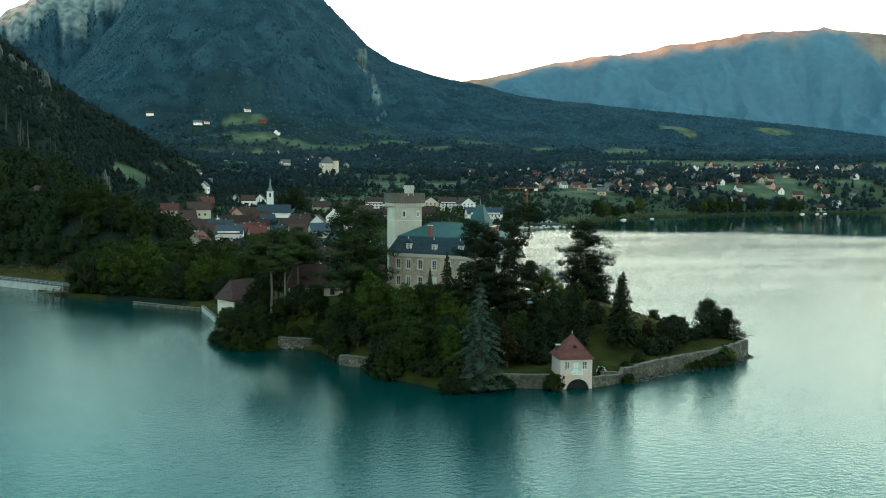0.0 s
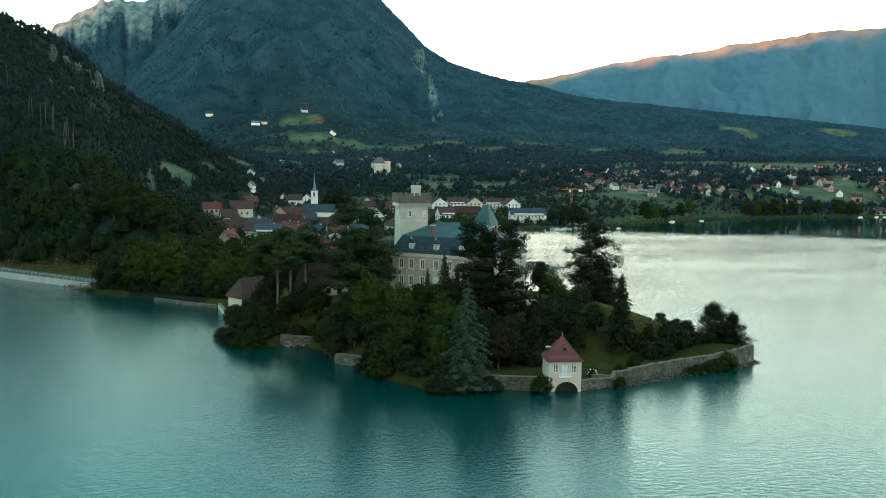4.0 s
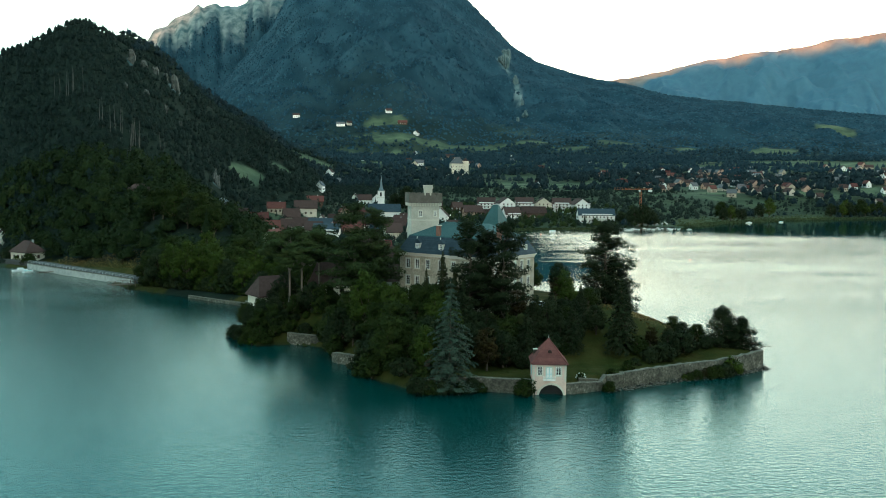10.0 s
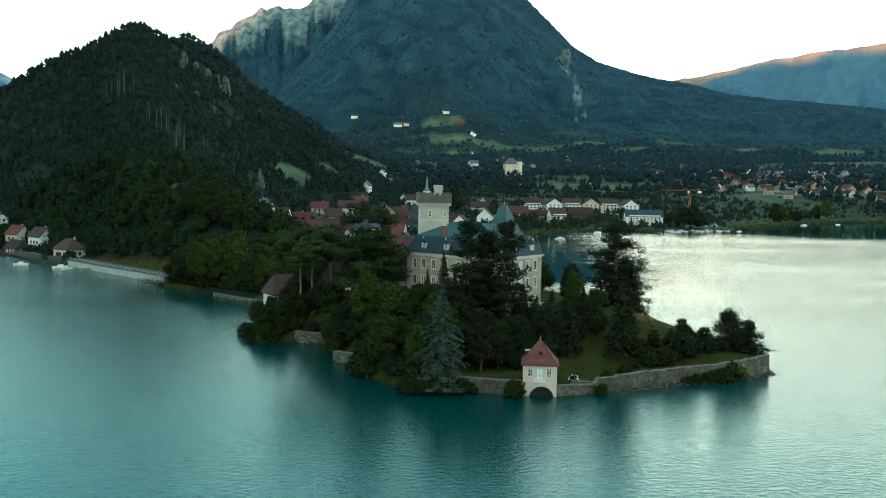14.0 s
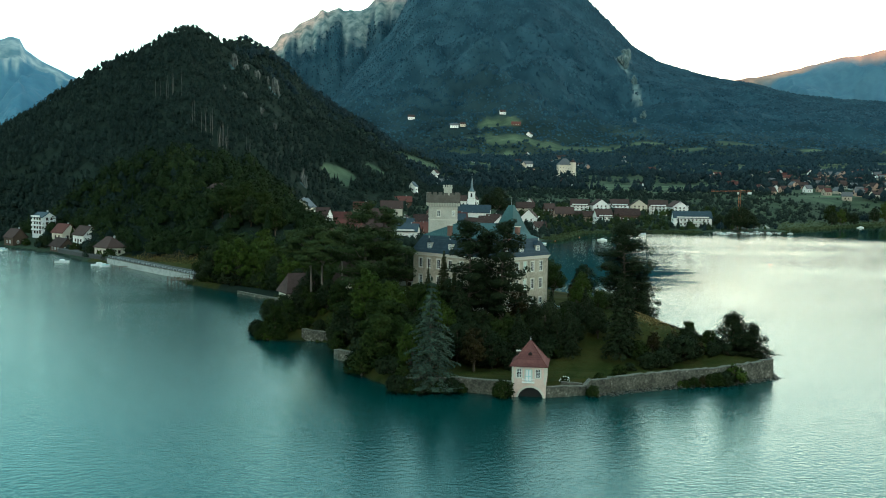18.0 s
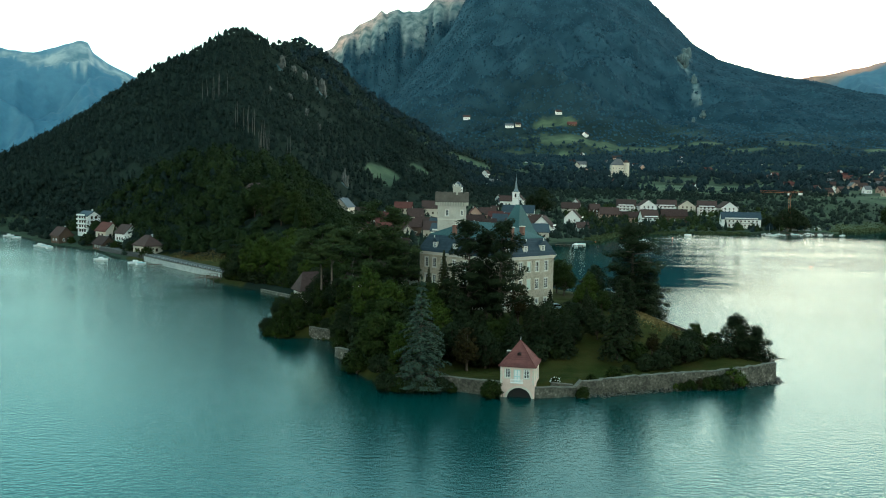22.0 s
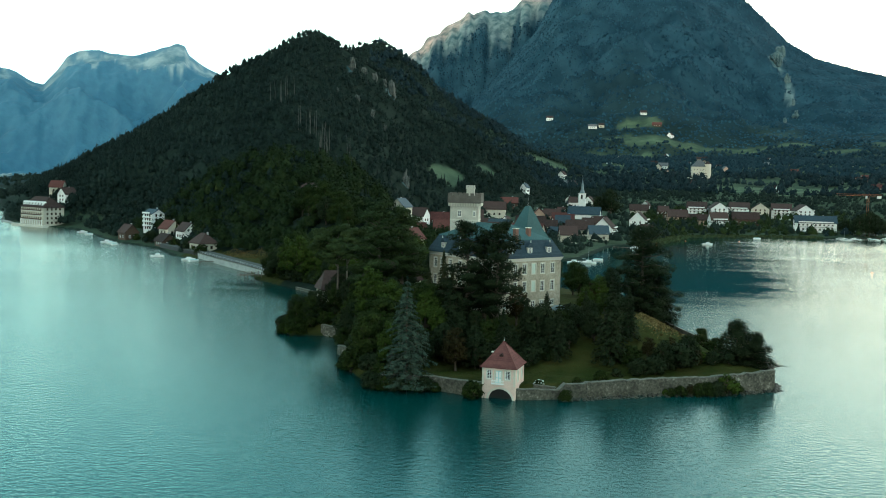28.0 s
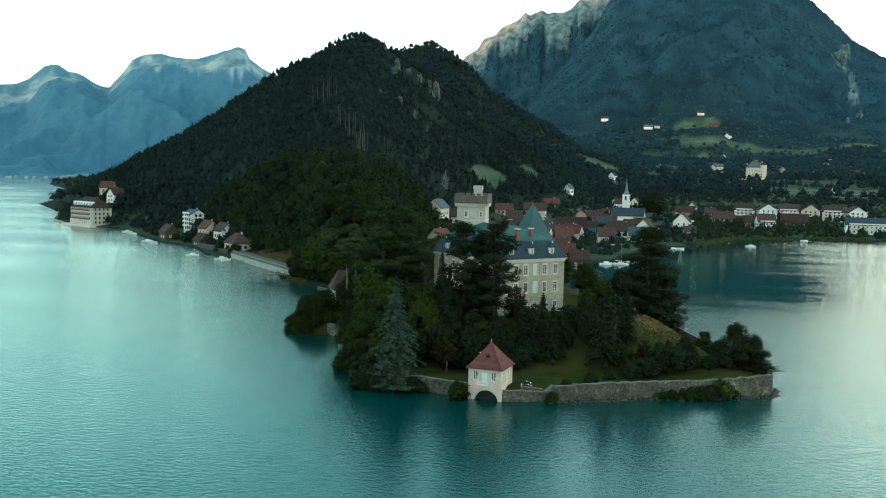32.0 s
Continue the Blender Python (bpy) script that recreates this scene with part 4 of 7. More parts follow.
part("cornice", cor, M["trim"], castle, "pale moulded stone cornice under the eaves")
vs = ring_band(.5, ZE + .004, -1.7, ZE + 4.1)
part("mansard_slope", faces(vs, [(i, (i + 1) % 4, 4 + (i + 1) % 4, 4 + i) for i in range(4)] + [(3, 2, 1, 0)]), M["slate"], castle, "steep dark blue slate lower roof")
# bands of slate courses, slightly proud
for i in range(18):
    crs = bmesh.new()
    f0, f1 = i / 18, (i + .82) / 18
    k0, k1 = .5 - 2.2 * f0 + .03, .5 - 2.2 * f1 + .012
    z0, z1 = ZE + .02 + 4.08 * f0, ZE + .02 + 4.08 * f1
    v = [crs.verts.new(p) for p in ring_band(k0, z0, k1, z1)]
    for j in range(4):
        crs.faces.new([v[j], v[(j + 1) % 4], v[4 + (j + 1) % 4], v[4 + j]])
    part("slate_course", crs, M["slate"], castle)
q = offset_quad(-1.66)
ru = (K_ - W_).normalized()
mid_ = (W_ + E_) / 2
r0, r1 = mid_ - ru * 6.5, mid_ + ru * 6.5
zb, zt = ZE + 4.1, ZE + 7.3
part("upper_roof", faces([(*p.xy, zb) for p in q] + [(*r0.xy, zt), (*r1.xy, zt)], [(0, 1, 5, 4), (1, 2, 5), (2, 3, 4, 5), (3, 0, 4)]), M["zinc"], castle, "low blue-green metal upper roof")
for (a, b_, c, d_) in ((q[0], q[1], r1, r0), (q[2], q[3], r0, r1)):
    for i in range(1, 30):
        f = i / 30
        sm = bmesh.new()
        p0 = a.lerp(b_, f)
        p1 = d_.lerp(c, f)
        s0, s1 = Vector((*p0.xy, zb + .02)), Vector((*p1.xy, zt + .02))
        dd = (b_ - a).normalized() * .03
        v = [sm.verts.new(p) for p in (s0 - dd, s0 + dd, s1 + dd, s1 - dd, s0 + Vector((0, 0, .06)), s1 + Vector((0, 0, .06)))]
        sm.faces.new((v[0], v[4], v[5], v[3])), sm.faces.new((v[1], v[2], v[5], v[4]))
        part("roof_seam", sm, M["zinc"], castle)
gut = bmesh.new()
vs = ring_band(-1.55, zb - .1, -1.75, zb + .12)
v = [gut.verts.new(p) for p in vs]
for j in range(4):
    gut.faces.new([v[j], v[(j + 1) % 4], v[4 + (j + 1) % 4], v[4 + j]])
part("roof_band", gut, M["zinc"], castle)


def dormer(a, b_, along):
    d_ = (b_ - a).normalized()
    p = a + d_ * along
    ang = math.atan2(d_.y, d_.x)
    e = part("dormer", prism([(-.75, 0), (.75, 0), (.75, 1.9), (0, 2.6), (-.75, 1.9)], -.05, 1.5), M["trim"], castle, "white stone dormer with a pointed gable")
    e.matrix_basis = Matrix.Translation((p.x, p.y, ZE + .75)) @ Matrix.Rotation(ang, 4, "Z") @ Matrix.Translation((0, .15, 0))
    rf = faces([(-1.0, -.25, 1.75), (0, -.25, 2.8), (1.0, -.25, 1.75), (-1.0, 1.7, 1.75), (0, 1.7, 2.8), (1.0, 1.7, 1.75), (-.9, -.25, 1.66), (.9, -.25, 1.66)], [(0, 1, 4, 3), (1, 2, 5, 4), (0, 6, 7, 2, 1)])
    part("dormer_roof", rf, M["slate"], e)
    fin = bmesh.new()
    add_box(fin, -.07, -.3, 2.75, .07, -.16, 3.3)
    part("finial", fin, M["trim"], e)
    window(e, Matrix.Translation((0, -.06, .25)), .75, 1.35, bars=2, surrounded=False)


for al in (5.4, 12.4, 19.4):
    dormer(W_, K_, al)
for al in (3.6, 9.4, 15.4):
    dormer(K_, E_, al)


def chimney(x, y, z, w, d_, h, parent, ang=0, material="brick", label="orange brick chimney stack with a pale cap"):
    b_ = box(-w / 2, -d_ / 2, -1.5, w / 2, d_ / 2, h, .03)
    e = part("chimney", b_, M[material], parent, label)
    e.matrix_basis = Matrix.Translation((x, y, z)) @ Matrix.Rotation(ang, 4, "Z")
    part("cap", box(-w / 2 - .1, -d_ / 2 - .1, h, w / 2 + .1, d_ / 2 + .1, h + .18, .03), M["trim"], e)
    return e


va = math.atan2(ru.y, ru.x)
for x, y, w in ((-3.6, 42.0, 1.1), (-1.2, 46.8, 1.1), (-17.3, 48.6, 1.0)):
    chimney(x, y, zb + .6, w, .8, 2.0, castle, va)
# stair turret with tall hipped roof
tp = Vector((-2.4, 56.2, 0))
part("stair_turret", box(-3.2, -3.2, 9, 3.2, 3.2, 26.6), M["castle"], castle).matrix_basis = Matrix.Translation(tp) @ Matrix.Rotation(va, 4, "Z")
tr = faces([(sx * k, sy * k * d_, z) for k, d_, z in ((3.7, 1, 26.4), (2.75, 1, 28.2), (1.8, .9, 31.0), (.75, .3, 34.0)) for sx, sy in ((-1, -1), (1, -1), (1, 1), (-1, 1))],
           [(4 * k + i, 4 * k + (i + 1) % 4, 4 * k + 4 + (i + 1) % 4, 4 * k + 4 + i) for k in range(3) for i in range(4)] + [(12, 13, 14, 15)])
part("turret_roof", tr, M["zinc"], castle, "tall blue-green hipped turret roof").matrix_basis = Matrix.Translation(tp) @ Matrix.Rotation(va, 4, "Z")
part("lightning_rod", tubes("lightning_rod", [([(0, 0, 33.6), (0, 0, 36.0)], [.05, .02])]), M["steel"], castle).location = tp

# keep
keep = part("keep", box(-3.6, -3.6, 6, 3.6, 3.6, 34.0, .08), M["tower"], castle, "square pale stone keep")
keep.matrix_basis = Matrix.Translation((-19.7, 67.0, 0)) @ Matrix.Rotation(radians(4), 4, "Z")
part("string_course", box(-3.66, -3.66, 29.6, 3.66, 3.66, 29.85), M["trim"], keep)
part("string_course", box(-3.64, -3.64, 23.0, 3.64, 3.64, 23.2), M["trim"], keep)
for side_ in range(4):
    for i in range(11):
        c = new("corbel", WIN["corbel"].copy() if False else WIN["corbel"]) if WIN.get("corbel") else part("corbel", box(-.16, -.62, 0, .16, .05, .9, .03), M["trim"])
        WIN["corbel"] = c.data
        c.parent = keep
        c.matrix_basis = Matrix.Rotation(side_ * math.pi / 2, 4, "Z") @ Matrix.Translation((-3.3 + 6.6 * i / 10, -3.6, 33.25))
M["parapet"] = mat("weathered_tile_parapet", [(.07, .06, .05), (.11, .095, .08), (.17, .15, .13)], .9, .9, .5)
b_ = bmesh.new()
for side_ in range(4):
    rot = Matrix.Rotation(side_ * math.pi / 2, 4, "Z")
    tmp = bmesh.new()
    add_box(tmp, -4.25, -4.25, 34.1, 4.25 - .55, -3.7, 36.0)
    for i in range(6):
        x = -4.25 + 8.5 * i / 6
        add_box(tmp, x + .1, -4.25, 36.0, x + 1.05, -3.75, 36.6)
    tmp.transform(rot)
    me_ = bpy.data.meshes.new("p")
    tmp.to_mesh(me_), tmp.free()
    b_.from_mesh(me_)
part("parapet", b_, M["parapet"], keep, "battlemented parapet on stone corbels")
part("roof_deck", box(-3.7, -3.7, 34.0, 3.7, 3.7, 34.3), M["stone"], keep)
b_ = box(.2, -1.0, 34.2, 2.2, 1.0, 38.0, .04)
for i in range(4):
    for j in range(4):
        if i in (0, 3) or j in (0, 3):
            add_box(b_, .05 + .62 * i, -1.15 + .62 * j, 38.0, .42 + .62 * i, -.78 + .62 * j, 38.6)
add_box(b_, .02, -1.18, 37.7, 2.38, 1.18, 38.02)
part("lookout_turret", b_, M["tower"], keep, "slim square lookout turret")
for side_, x, z, w, h in ((0, -1.2, 30.6, .8, 1.5), (0, 2.6, 30.7, .6, 1.3), (3, .4, 30.7, .7, 1.5), (1, -.8, 30.7, .7, 1.5)):
    m = Matrix.Rotation(side_ * math.pi / 2, 4, "Z") @ Matrix.Translation((x, -3.62, z))
    window(keep, m, w, h, bars=1)
# slits are near-black plates on the wall, their shade in the colour
for z, x in ((24.5, -2.8), (20.2, -2.8), (16.0, -2.6)):
    part("arrow_slit", box(x - .12, -3.63, z, x + .12, -3.58, z + 1.2), M["dark"], keep)

# ---- lake pavilion ----
pav = tagged(new("garden_pavilion"), "small pink-cream lake pavilion with red pyramid roof over an arch", "pavilion")
PM = Matrix.Translation((-.35, -.25, 0)) @ Matrix.Rotation(radians(-7), 4, "Z")
pav.matrix_basis = PM
hw, yf, yb, ze = 3.15, -3.45, 3.55, 5.95


def wall_piece(a, b_, z0, z1, holes, name="wall"):
    return part(name, wall_with_holes(Vector(a), Vector(b_), z0, z1, .35, holes), M["pinkrender"], pav)


wall_piece((-hw, yf, 0), (hw, yf, 0), 2.55, ze, [(1.35, 3.75, .95, 1.6), (4.85, 3.75, .95, 1.6), (3.1, 3.0, 1.15, 2.35)])
wall_piece((hw, yf, 0), (hw, yb, 0), 1.6, ze, [(2.0, 3.3, 1.0, 1.9), (5.0, 3.3, 1.0, 1.9)])
wall_piece((hw, yb, 0), (-hw, yb, 0), 1.6, ze, [])
wall_piece((-hw, yb, 0), (-hw, yf, 0), 1.6, ze, [(3.4, 3.2, 1.5, 2.2)])
# arch base towards the water
arc = [(2.35 * math.cos(math.pi * i / 14) + .35, 2.35 * math.sin(math.pi * i / 14) * .98 - .35) for i in range(15)]
ol = [(hw + .02, -1.0), (hw + .02, 2.55), (-hw - .02, 2.55), (-hw - .02, -1.0), (-2.0, -1.0)] + arc[::-1] + [(2.7, -1.0)]
part("arch", prism(ol, yf - .02, yf + .75), M["pinkrender"], pav, "pale arched boat opening at the water")
# solid near-black block as the shade under the arch
part("vault", box(-hw + .1, yf + .75, -1, hw - .1, yf + 3.2, 1.9), M["dark"], pav)
for i in range(14):
    b_ = bmesh.new()
    a0, a1 = math.pi * i / 14 + .01, math.pi * (i + 1) / 14 - .01
    v = []
    for y in (yf - .07, yf + .02):
        for r_, a in ((2.33, a0), (2.72, a0), (2.72, a1), (2.33, a1)):
            v.append(b_.verts.new((r_ * math.cos(a) + .35, y, r_ * math.sin(a) * .98 - .35)))
    for f in ((0, 1, 2, 3), (7, 6, 5, 4), (0, 4, 5, 1), (1, 5, 6, 2), (2, 6, 7, 3), (3, 7, 4, 0)):
        b_.faces.new([v[k] for k in f])
    part("arch_stone", b_, M["trim"], pav)
b_ = bmesh.new()
for sx in (-1, 1):
    for i in range(7):
        w_ = .42 if i % 2 else .3
        x0, x1 = sorted((sx * (hw + .03), sx * (hw - w_)))
        part("quoin", box(x0, yf - .03, 2.6 + i * .46, x1, yf + .2, 2.6 + i * .46 + .4), M["trim"], pav)
add_box(b_, -hw - .12, yf - .12, ze - .22, hw + .12, yf + .1, ze - .04)
part("eaves_moulding", b_, M["trim"], pav)
eo = .38
e0 = [(-hw - eo, yf - eo), (hw + eo, yf - eo), (hw + eo, yb + eo), (-hw - eo, yb + eo)]
k1 = .80
e1 = [(x * k1 + (1 - k1) * .0, y * k1 + (1 - k1) * .05) for x, y in e0]
vs = [(*p, ze - .03) for p in e0] + [(*p, ze + .62) for p in e1] + [(0, .05, 10.25)] + [(*p, ze - .15) for p in e0]
part("roof", faces(vs, [(i, (i + 1) % 4, 4 + (i + 1) % 4, 4 + i) for i in range(4)] + [(4 + i, 4 + (i + 1) % 4, 8) for i in range(4)] + [(9 + i, 9 + (i + 1) % 4, (i + 1) % 4, i) for i in range(4)] + [(12, 11, 10, 9)]), M["redtile"], pav, "flared red tile pyramid roof")
for i in range(26):
    tc_ = bmesh.new()
    f0, f1 = i / 26, (i + .8) / 26

    def sec(f):
        if f < .17:
            q_ = f / .17
            return [(a[0] + (b2[0] - a[0]) * q_, a[1] + (b2[1] - a[1]) * q_, ze - .03 + .65 * q_) for a, b2 in zip(e0, e1)]
        q_ = (f - .17) / .83
        return [(b2[0] * (1 - q_), b2[1] * (1 - q_) + .05 * q_, ze + .62 + 3.63 * q_) for b2 in e1]
    s0 = [(x * 1.006, y * 1.006, z + .035) for x, y, z in sec(f0)]
    s1 = [(x, y, z + .012) for x, y, z in sec(f1)]
    v = [tc_.verts.new(p) for p in s0 + s1]
    for j in range(4):
        tc_.faces.new([v[j], v[(j + 1) % 4], v[4 + (j + 1) % 4], v[4 + j]])
    part("tile_course", tc_, M["redtile"], pav)
for a in e0:
    part("hip", tubes("hip", [([(a[0], a[1], ze + .02), (a[0] * k1, a[1] * k1 + .01, ze + .68), (0, .05, 10.32)], [.10, .10, .08])], 5), M["redtile"], pav)
part("finial", tubes("finial", [([(0, .05, 10.1), (0, .05, 10.5), (0, .05, 10.7), (0, .05, 11.0)], [.06, .12, .05, .015])]), M["steel"], pav)
b_ = prism([(-.35, 0), (.35, 0), (.35, .35), (0, .6), (-.35, .35)], -.3, .9)
part("roof_vent", b_, M["browntile"], pav).matrix_basis = Matrix.Translation((.1, -1.95, 7.75))
chimney(-2.35, 1.9, 6.6, .8, .6, 1.1, pav, 0, "stone", "grey stone chimney")
for x in (-1.8, 1.7):
    w_ = window(pav, Matrix.Translation((x, yf + .1, 3.75)), .95, 1.6, bars=5, inset=.11)
dr = part("door", box(-.57, yf + .12, 3.0, .57, yf + .2, 5.3, .02), M["blueshut"], pav, "pale blue-white double door")
dr.location = (-.05, 0, 0)
b_ = bmesh.new()
for sx in (-1, 1):
    for z0, z1 in ((3.15, 3.9), (4.05, 5.15)):
        x0, x1 = sorted((sx * .08, sx * .48))
        add_box(b_, x0, yf + .09, z0, x1, yf + .125, z1)
part("door_panel", b_, M["white"], dr)
b_ = bmesh.new()
for a in ((-.82, 3.0, -.6, 5.5), (.6, 3.0, .82, 5.5), (-.6, 5.3, .6, 5.5)):
    add_box(b_, a[0] - .05, yf - .05, a[1], a[2] - .05, yf + .1, a[3])
part("door_surround", b_, M["trim"], pav)
b_ = box(-1.2, yf - .75, 2.85, 1.1, yf - .0, 2.98, .02)
bal = part("balcony", b_, M["white"], pav, "small white balcony at the door")
for i in range(13):
    x = -1.15 + 2.2 * i / 12
    part("baluster", box(x - .03, yf - .72, 2.98, x + .03, yf - .66, 3.55), M["white"], bal)
b_ = box(-1.2, yf - .74, 3.55, 1.1, yf - .64, 3.63)
for x in (-1.2, 1.04):
    add_box(b_, x, yf - .64, 3.55, x + .06, yf, 3.63)
    add_box(b_, x, yf - .72, 2.98, x + .06, yf - .66, 3.55)
part("handrail", b_, M["white"], bal)
for y in (yf + 2.0, yf + 5.0):
    window(pav, Matrix.Translation((hw - .1, y, 3.3)) @ Matrix.Rotation(math.pi / 2, 4, "Z"), 1.0, 1.9, bars=2, shutters="closed", inset=.11)
b_ = bmesh.new()
for sx in (-1, 1):
    x0, x1 = sorted((sx * .03, sx * .72))
    add_box(b_, x0, -.06, 0, x1, 0, 2.15, .01)
sh = part("shutter", b_, M["blueshut"], pav, "closed pale blue shutters")
sh.matrix_basis = Matrix.Translation((-hw - .01, yf + 3.6, 3.22)) @ Matrix.Rotation(-math.pi / 2, 4, "Z")

# ---- lakeside walls ----


def stone_wall(pts, tops, label, thick=.7, name="stone_wall", base=-1.2, material="stone", step=1.2, jag=.07, seed=1):
    rng = np.random.RandomState(seed)
    e = new(name)
    vs, fs, cv, cf = [], [], [], []
    path = []
    for (p0, t0), (p1, t1) in zip(zip(pts, tops), zip(pts[1:], tops[1:])):
        L = math.dist(p0, p1)
        k = max(1, int(L / step))
        for i in range(k):
            f = i / k
            path.append((p0[0] + (p1[0] - p0[0]) * f, p0[1] + (p1[1] - p0[1]) * f, t0 + (t1 - t0) * f))
    path.append((*pts[-1], tops[-1]))
    for i, (x, y, z) in enumerate(path):
        a, b2 = path[max(0, i - 1)], path[min(len(path) - 1, i + 1)]
        dx, dy = b2[0] - a[0], b2[1] - a[1]
        L = math.hypot(dx, dy)
        nx, ny = dy / L, -dx / L
        z += rng.uniform(-jag, jag)
        o_ = .14 + rng.uniform(-.04, .04)
        vs += [(x + nx * o_, y + ny * o_, base), (x, y, z), (x - nx * thick, y - ny * thick, z), (x - nx * thick, y - ny * thick, base)]
        c_ = .06
        cv += [(x + nx * c_, y + ny * c_, z - .02), (x + nx * c_, y + ny * c_, z + .14), (x - nx * (thick + c_), y - ny * (thick + c_), z + .16), (x - nx * (thick + c_), y - ny * (thick + c_), z - .02)]
    n_ = len(path)
    for i in range(n_ - 1):
        for j in range(4):
            q_ = (i * 4 + j, i * 4 + (j + 1) % 4, i * 4 + 4 + (j + 1) % 4, i * 4 + 4 + j)
            fs.append(q_), cf.append(q_)
    fs += [(0, 1, 2, 3), ((n_ - 1) * 4 + 3, (n_ - 1) * 4 + 2, (n_ - 1) * 4 + 1, (n_ - 1) * 4)]
    cf += fs[-2:]
    part("masonry", faces(vs, fs), M[material], e)
    part("coping", faces(cv, cf), M["trim"] if material == "white" else M["stonecap"], e)
    return tagged(e, label, "wall")


M["stonecap"] = mat("lichened_coping", [(.05, .05, .04), (.115, .11, .092), (.22, .21, .185)], .9, .9, .5)
stone_wall([(-25, -1.2), (-14, .0), (-3.4, -3.3)], [2.5, 2.6, 2.7], "grey stone lake wall stained dark at the water", seed=2)
stone_wall([(2.6, -3.4), (6, -2.4), (10.2, -.6)], [1.9, 1.9, 1.7], "low stone lake wall beside the pavilion", seed=3)
stone_wall([(10.2, -.6), (11.4, .6)], [1.7, 2.7], "short stone wall with sloping coping", seed=4)
stone_wall([(11.4, .4), (15.2, 1.7)], [2.65, 2.65], "stone lake wall with white streaks", seed=5)
stone_wall([(15.2, 1.6), (15.3, 2.6), (27, 8), (39, 12), (51.3, 19), (51.6, 24.5)], [2.6, 2.75, 3.0, 3.3, 3.9, 3.9], "long grey stone lake wall along the lawn", seed=6, jag=.15, step=.9)
stone_wall([(51.0, 25), (45.6, 34), (38.6, 45), (30.8, 59)], [3.7, 4.3, 5.6, 7.0], "pale low garden wall on the eastern bank", thick=.3, seed=7)
stone_wall([(-53.5, 51.6), (-46, 48.4), (-42, 49.0)], [2.7, 2.5, 2.6], "rough stone wall at the western water's edge", seed=8)
stone_wall([(-42.2, 29.6), (-41, 27.6), (-36.8, 24.6), (-35, 26.5)], [2.0, 2.3, 2.2, 2.0], "rounded rough stone wall among bushes", seed=9)
stone_wall([(5.5, -1.2), (9.6, -.2)], [2.5, 2.1], "thin pale garden wall", thick=.25, base=1.0, seed=10)
stone_wall([(4, 30), (12, 31), (16, 34)], [8.1, 8.0, 8.6], "pale stone terrace wall under the castle", base=4, seed=11)
stone_wall([(-45, 74), (-41, 66), (-38, 60)], [8.0, 7.6, 7.2], "whitish balustrade wall of the western garden", base=4, thick=.3, seed=12)

# ---- trees of the headland ----
GARDEN = []
point_pine = cedar("pine_tree", 8.4, 5.0, 17, "dleaf", "small dark windswept pine at the wall's end", bare=.04, plates=30, top=.72, size=.30, per=150, thick=.95)
put(point_pine, 44.6, 25.2, 1.0, 30)
put(point_pine, 48.3, 23.6, .82, 170)
big_pine = cedar("pine_tree", 24, 6.4, 11, "dleaf", "tall dark spreading pine before the castle", bare=.20, plates=34, top=.92, size=.40, per=95, thick=.62)
put(big_pine, -12.2, 27.2, .97, 20)
put(big_pine, -5.2, 24.8, 1.02, 150)
put(big_pine, -8.6, 29.0, .86, 260)
slim = spruce("larch_tree", 15.5, 2.5, 19, "larchleaf", "slender dull olive conifer beside the tall pines", whorls=24, size=.36, bare=.08)
put(slim, -18.0, 30.0, 1.0, 0)
put(slim, -15.6, 27.4, .86, 120)
put(slim, -21.5, 31.5, .72, 220)
lake_cedar = cedar("cedar_tree", 21.5, 7.2, 12, "dleaf", "tall dark ivy-clad cedar on the grassy bank", bare=.03, plates=40, top=.98, size=.38, per=105, thick=.7)
put(lake_cedar, 25.5, 55.0, 1.0, 0)
put(lake_cedar, 29.5, 58.0, .8, 200)
west_cedar = cedar("cedar_tree", 25, 7.8, 13, "pineleaf", "broad dark green cedar with level branches", bare=.26, plates=30, top=.85, size=.42, per=75, thick=.55)
put(west_cedar, -37.5, 47, 1.0, 10)
put(west_cedar, -32.5, 51, .9, 160)
up = umbrella_pine("pine_tree", 22.5, 7.4, 14, "tall pine with bare pale trunk and flat crown")
for x, y, k_, s in ((-57, 62, "c", .6), (-52.5, 59.5, "a", .5), (-49, 61, "c", .6), (-46.5, 57, "b", .45), (-55.5, 70, "a", .6), (-58, 76, "c", .6), (-47, 66, "c", .5), (-65.5, 69, "c", .5), (-64.3, 64, "a", .58),
                    (-62.6, 58.5, "c", .6), (-60.6, 53.5, "a", .56), (-57.2, 53.8, "c", .54), (-61.5, 68, "a", .55), (-60, 62, "c", .6), (-54, 54.5, "u", 1.1), (-63, 75, "v", 1.1), (-43.8, 44.5, "c", .62), (-43.2, 40.5, "a", .66),
                    (-42.4, 36.2, "c", .7), (-42.0, 32.6, "a", .5), (-40.6, 45.6, "c", .7), (-38.5, 41.5, "a", .8), (-49.4, 52.6, "v", .8), (-45.8, 51.4, "u", .9), (-43.2, 52.4, "v", .8)):
    GARDEN.append((k_, x, y, s))
put(up, -54.0, 66.0, 1.0, 0)
put(up, -50.4, 64.2, .96, 130)
put(up, -46.5, 72, .9, 70)
bs_ = spruce("spruce_tree", 20.5, 6.3, 15, "spruceleaf", "silvery blue spruce at the water's edge", whorls=19, size=.34, dense=2.6)
put(bs_, -19.3, .2, 1.0, 0)
ds = spruce("spruce_tree", 16.5, 4.0, 16, "dleaf", "dark green spruce on the lawn", whorls=20, bare=.12)
put(ds, 19.2, 18.4, 1.0, 0)
put(ds, 8.6, 17.5, .7, 10)
put(ds, 5.4, 25, .6, 200)
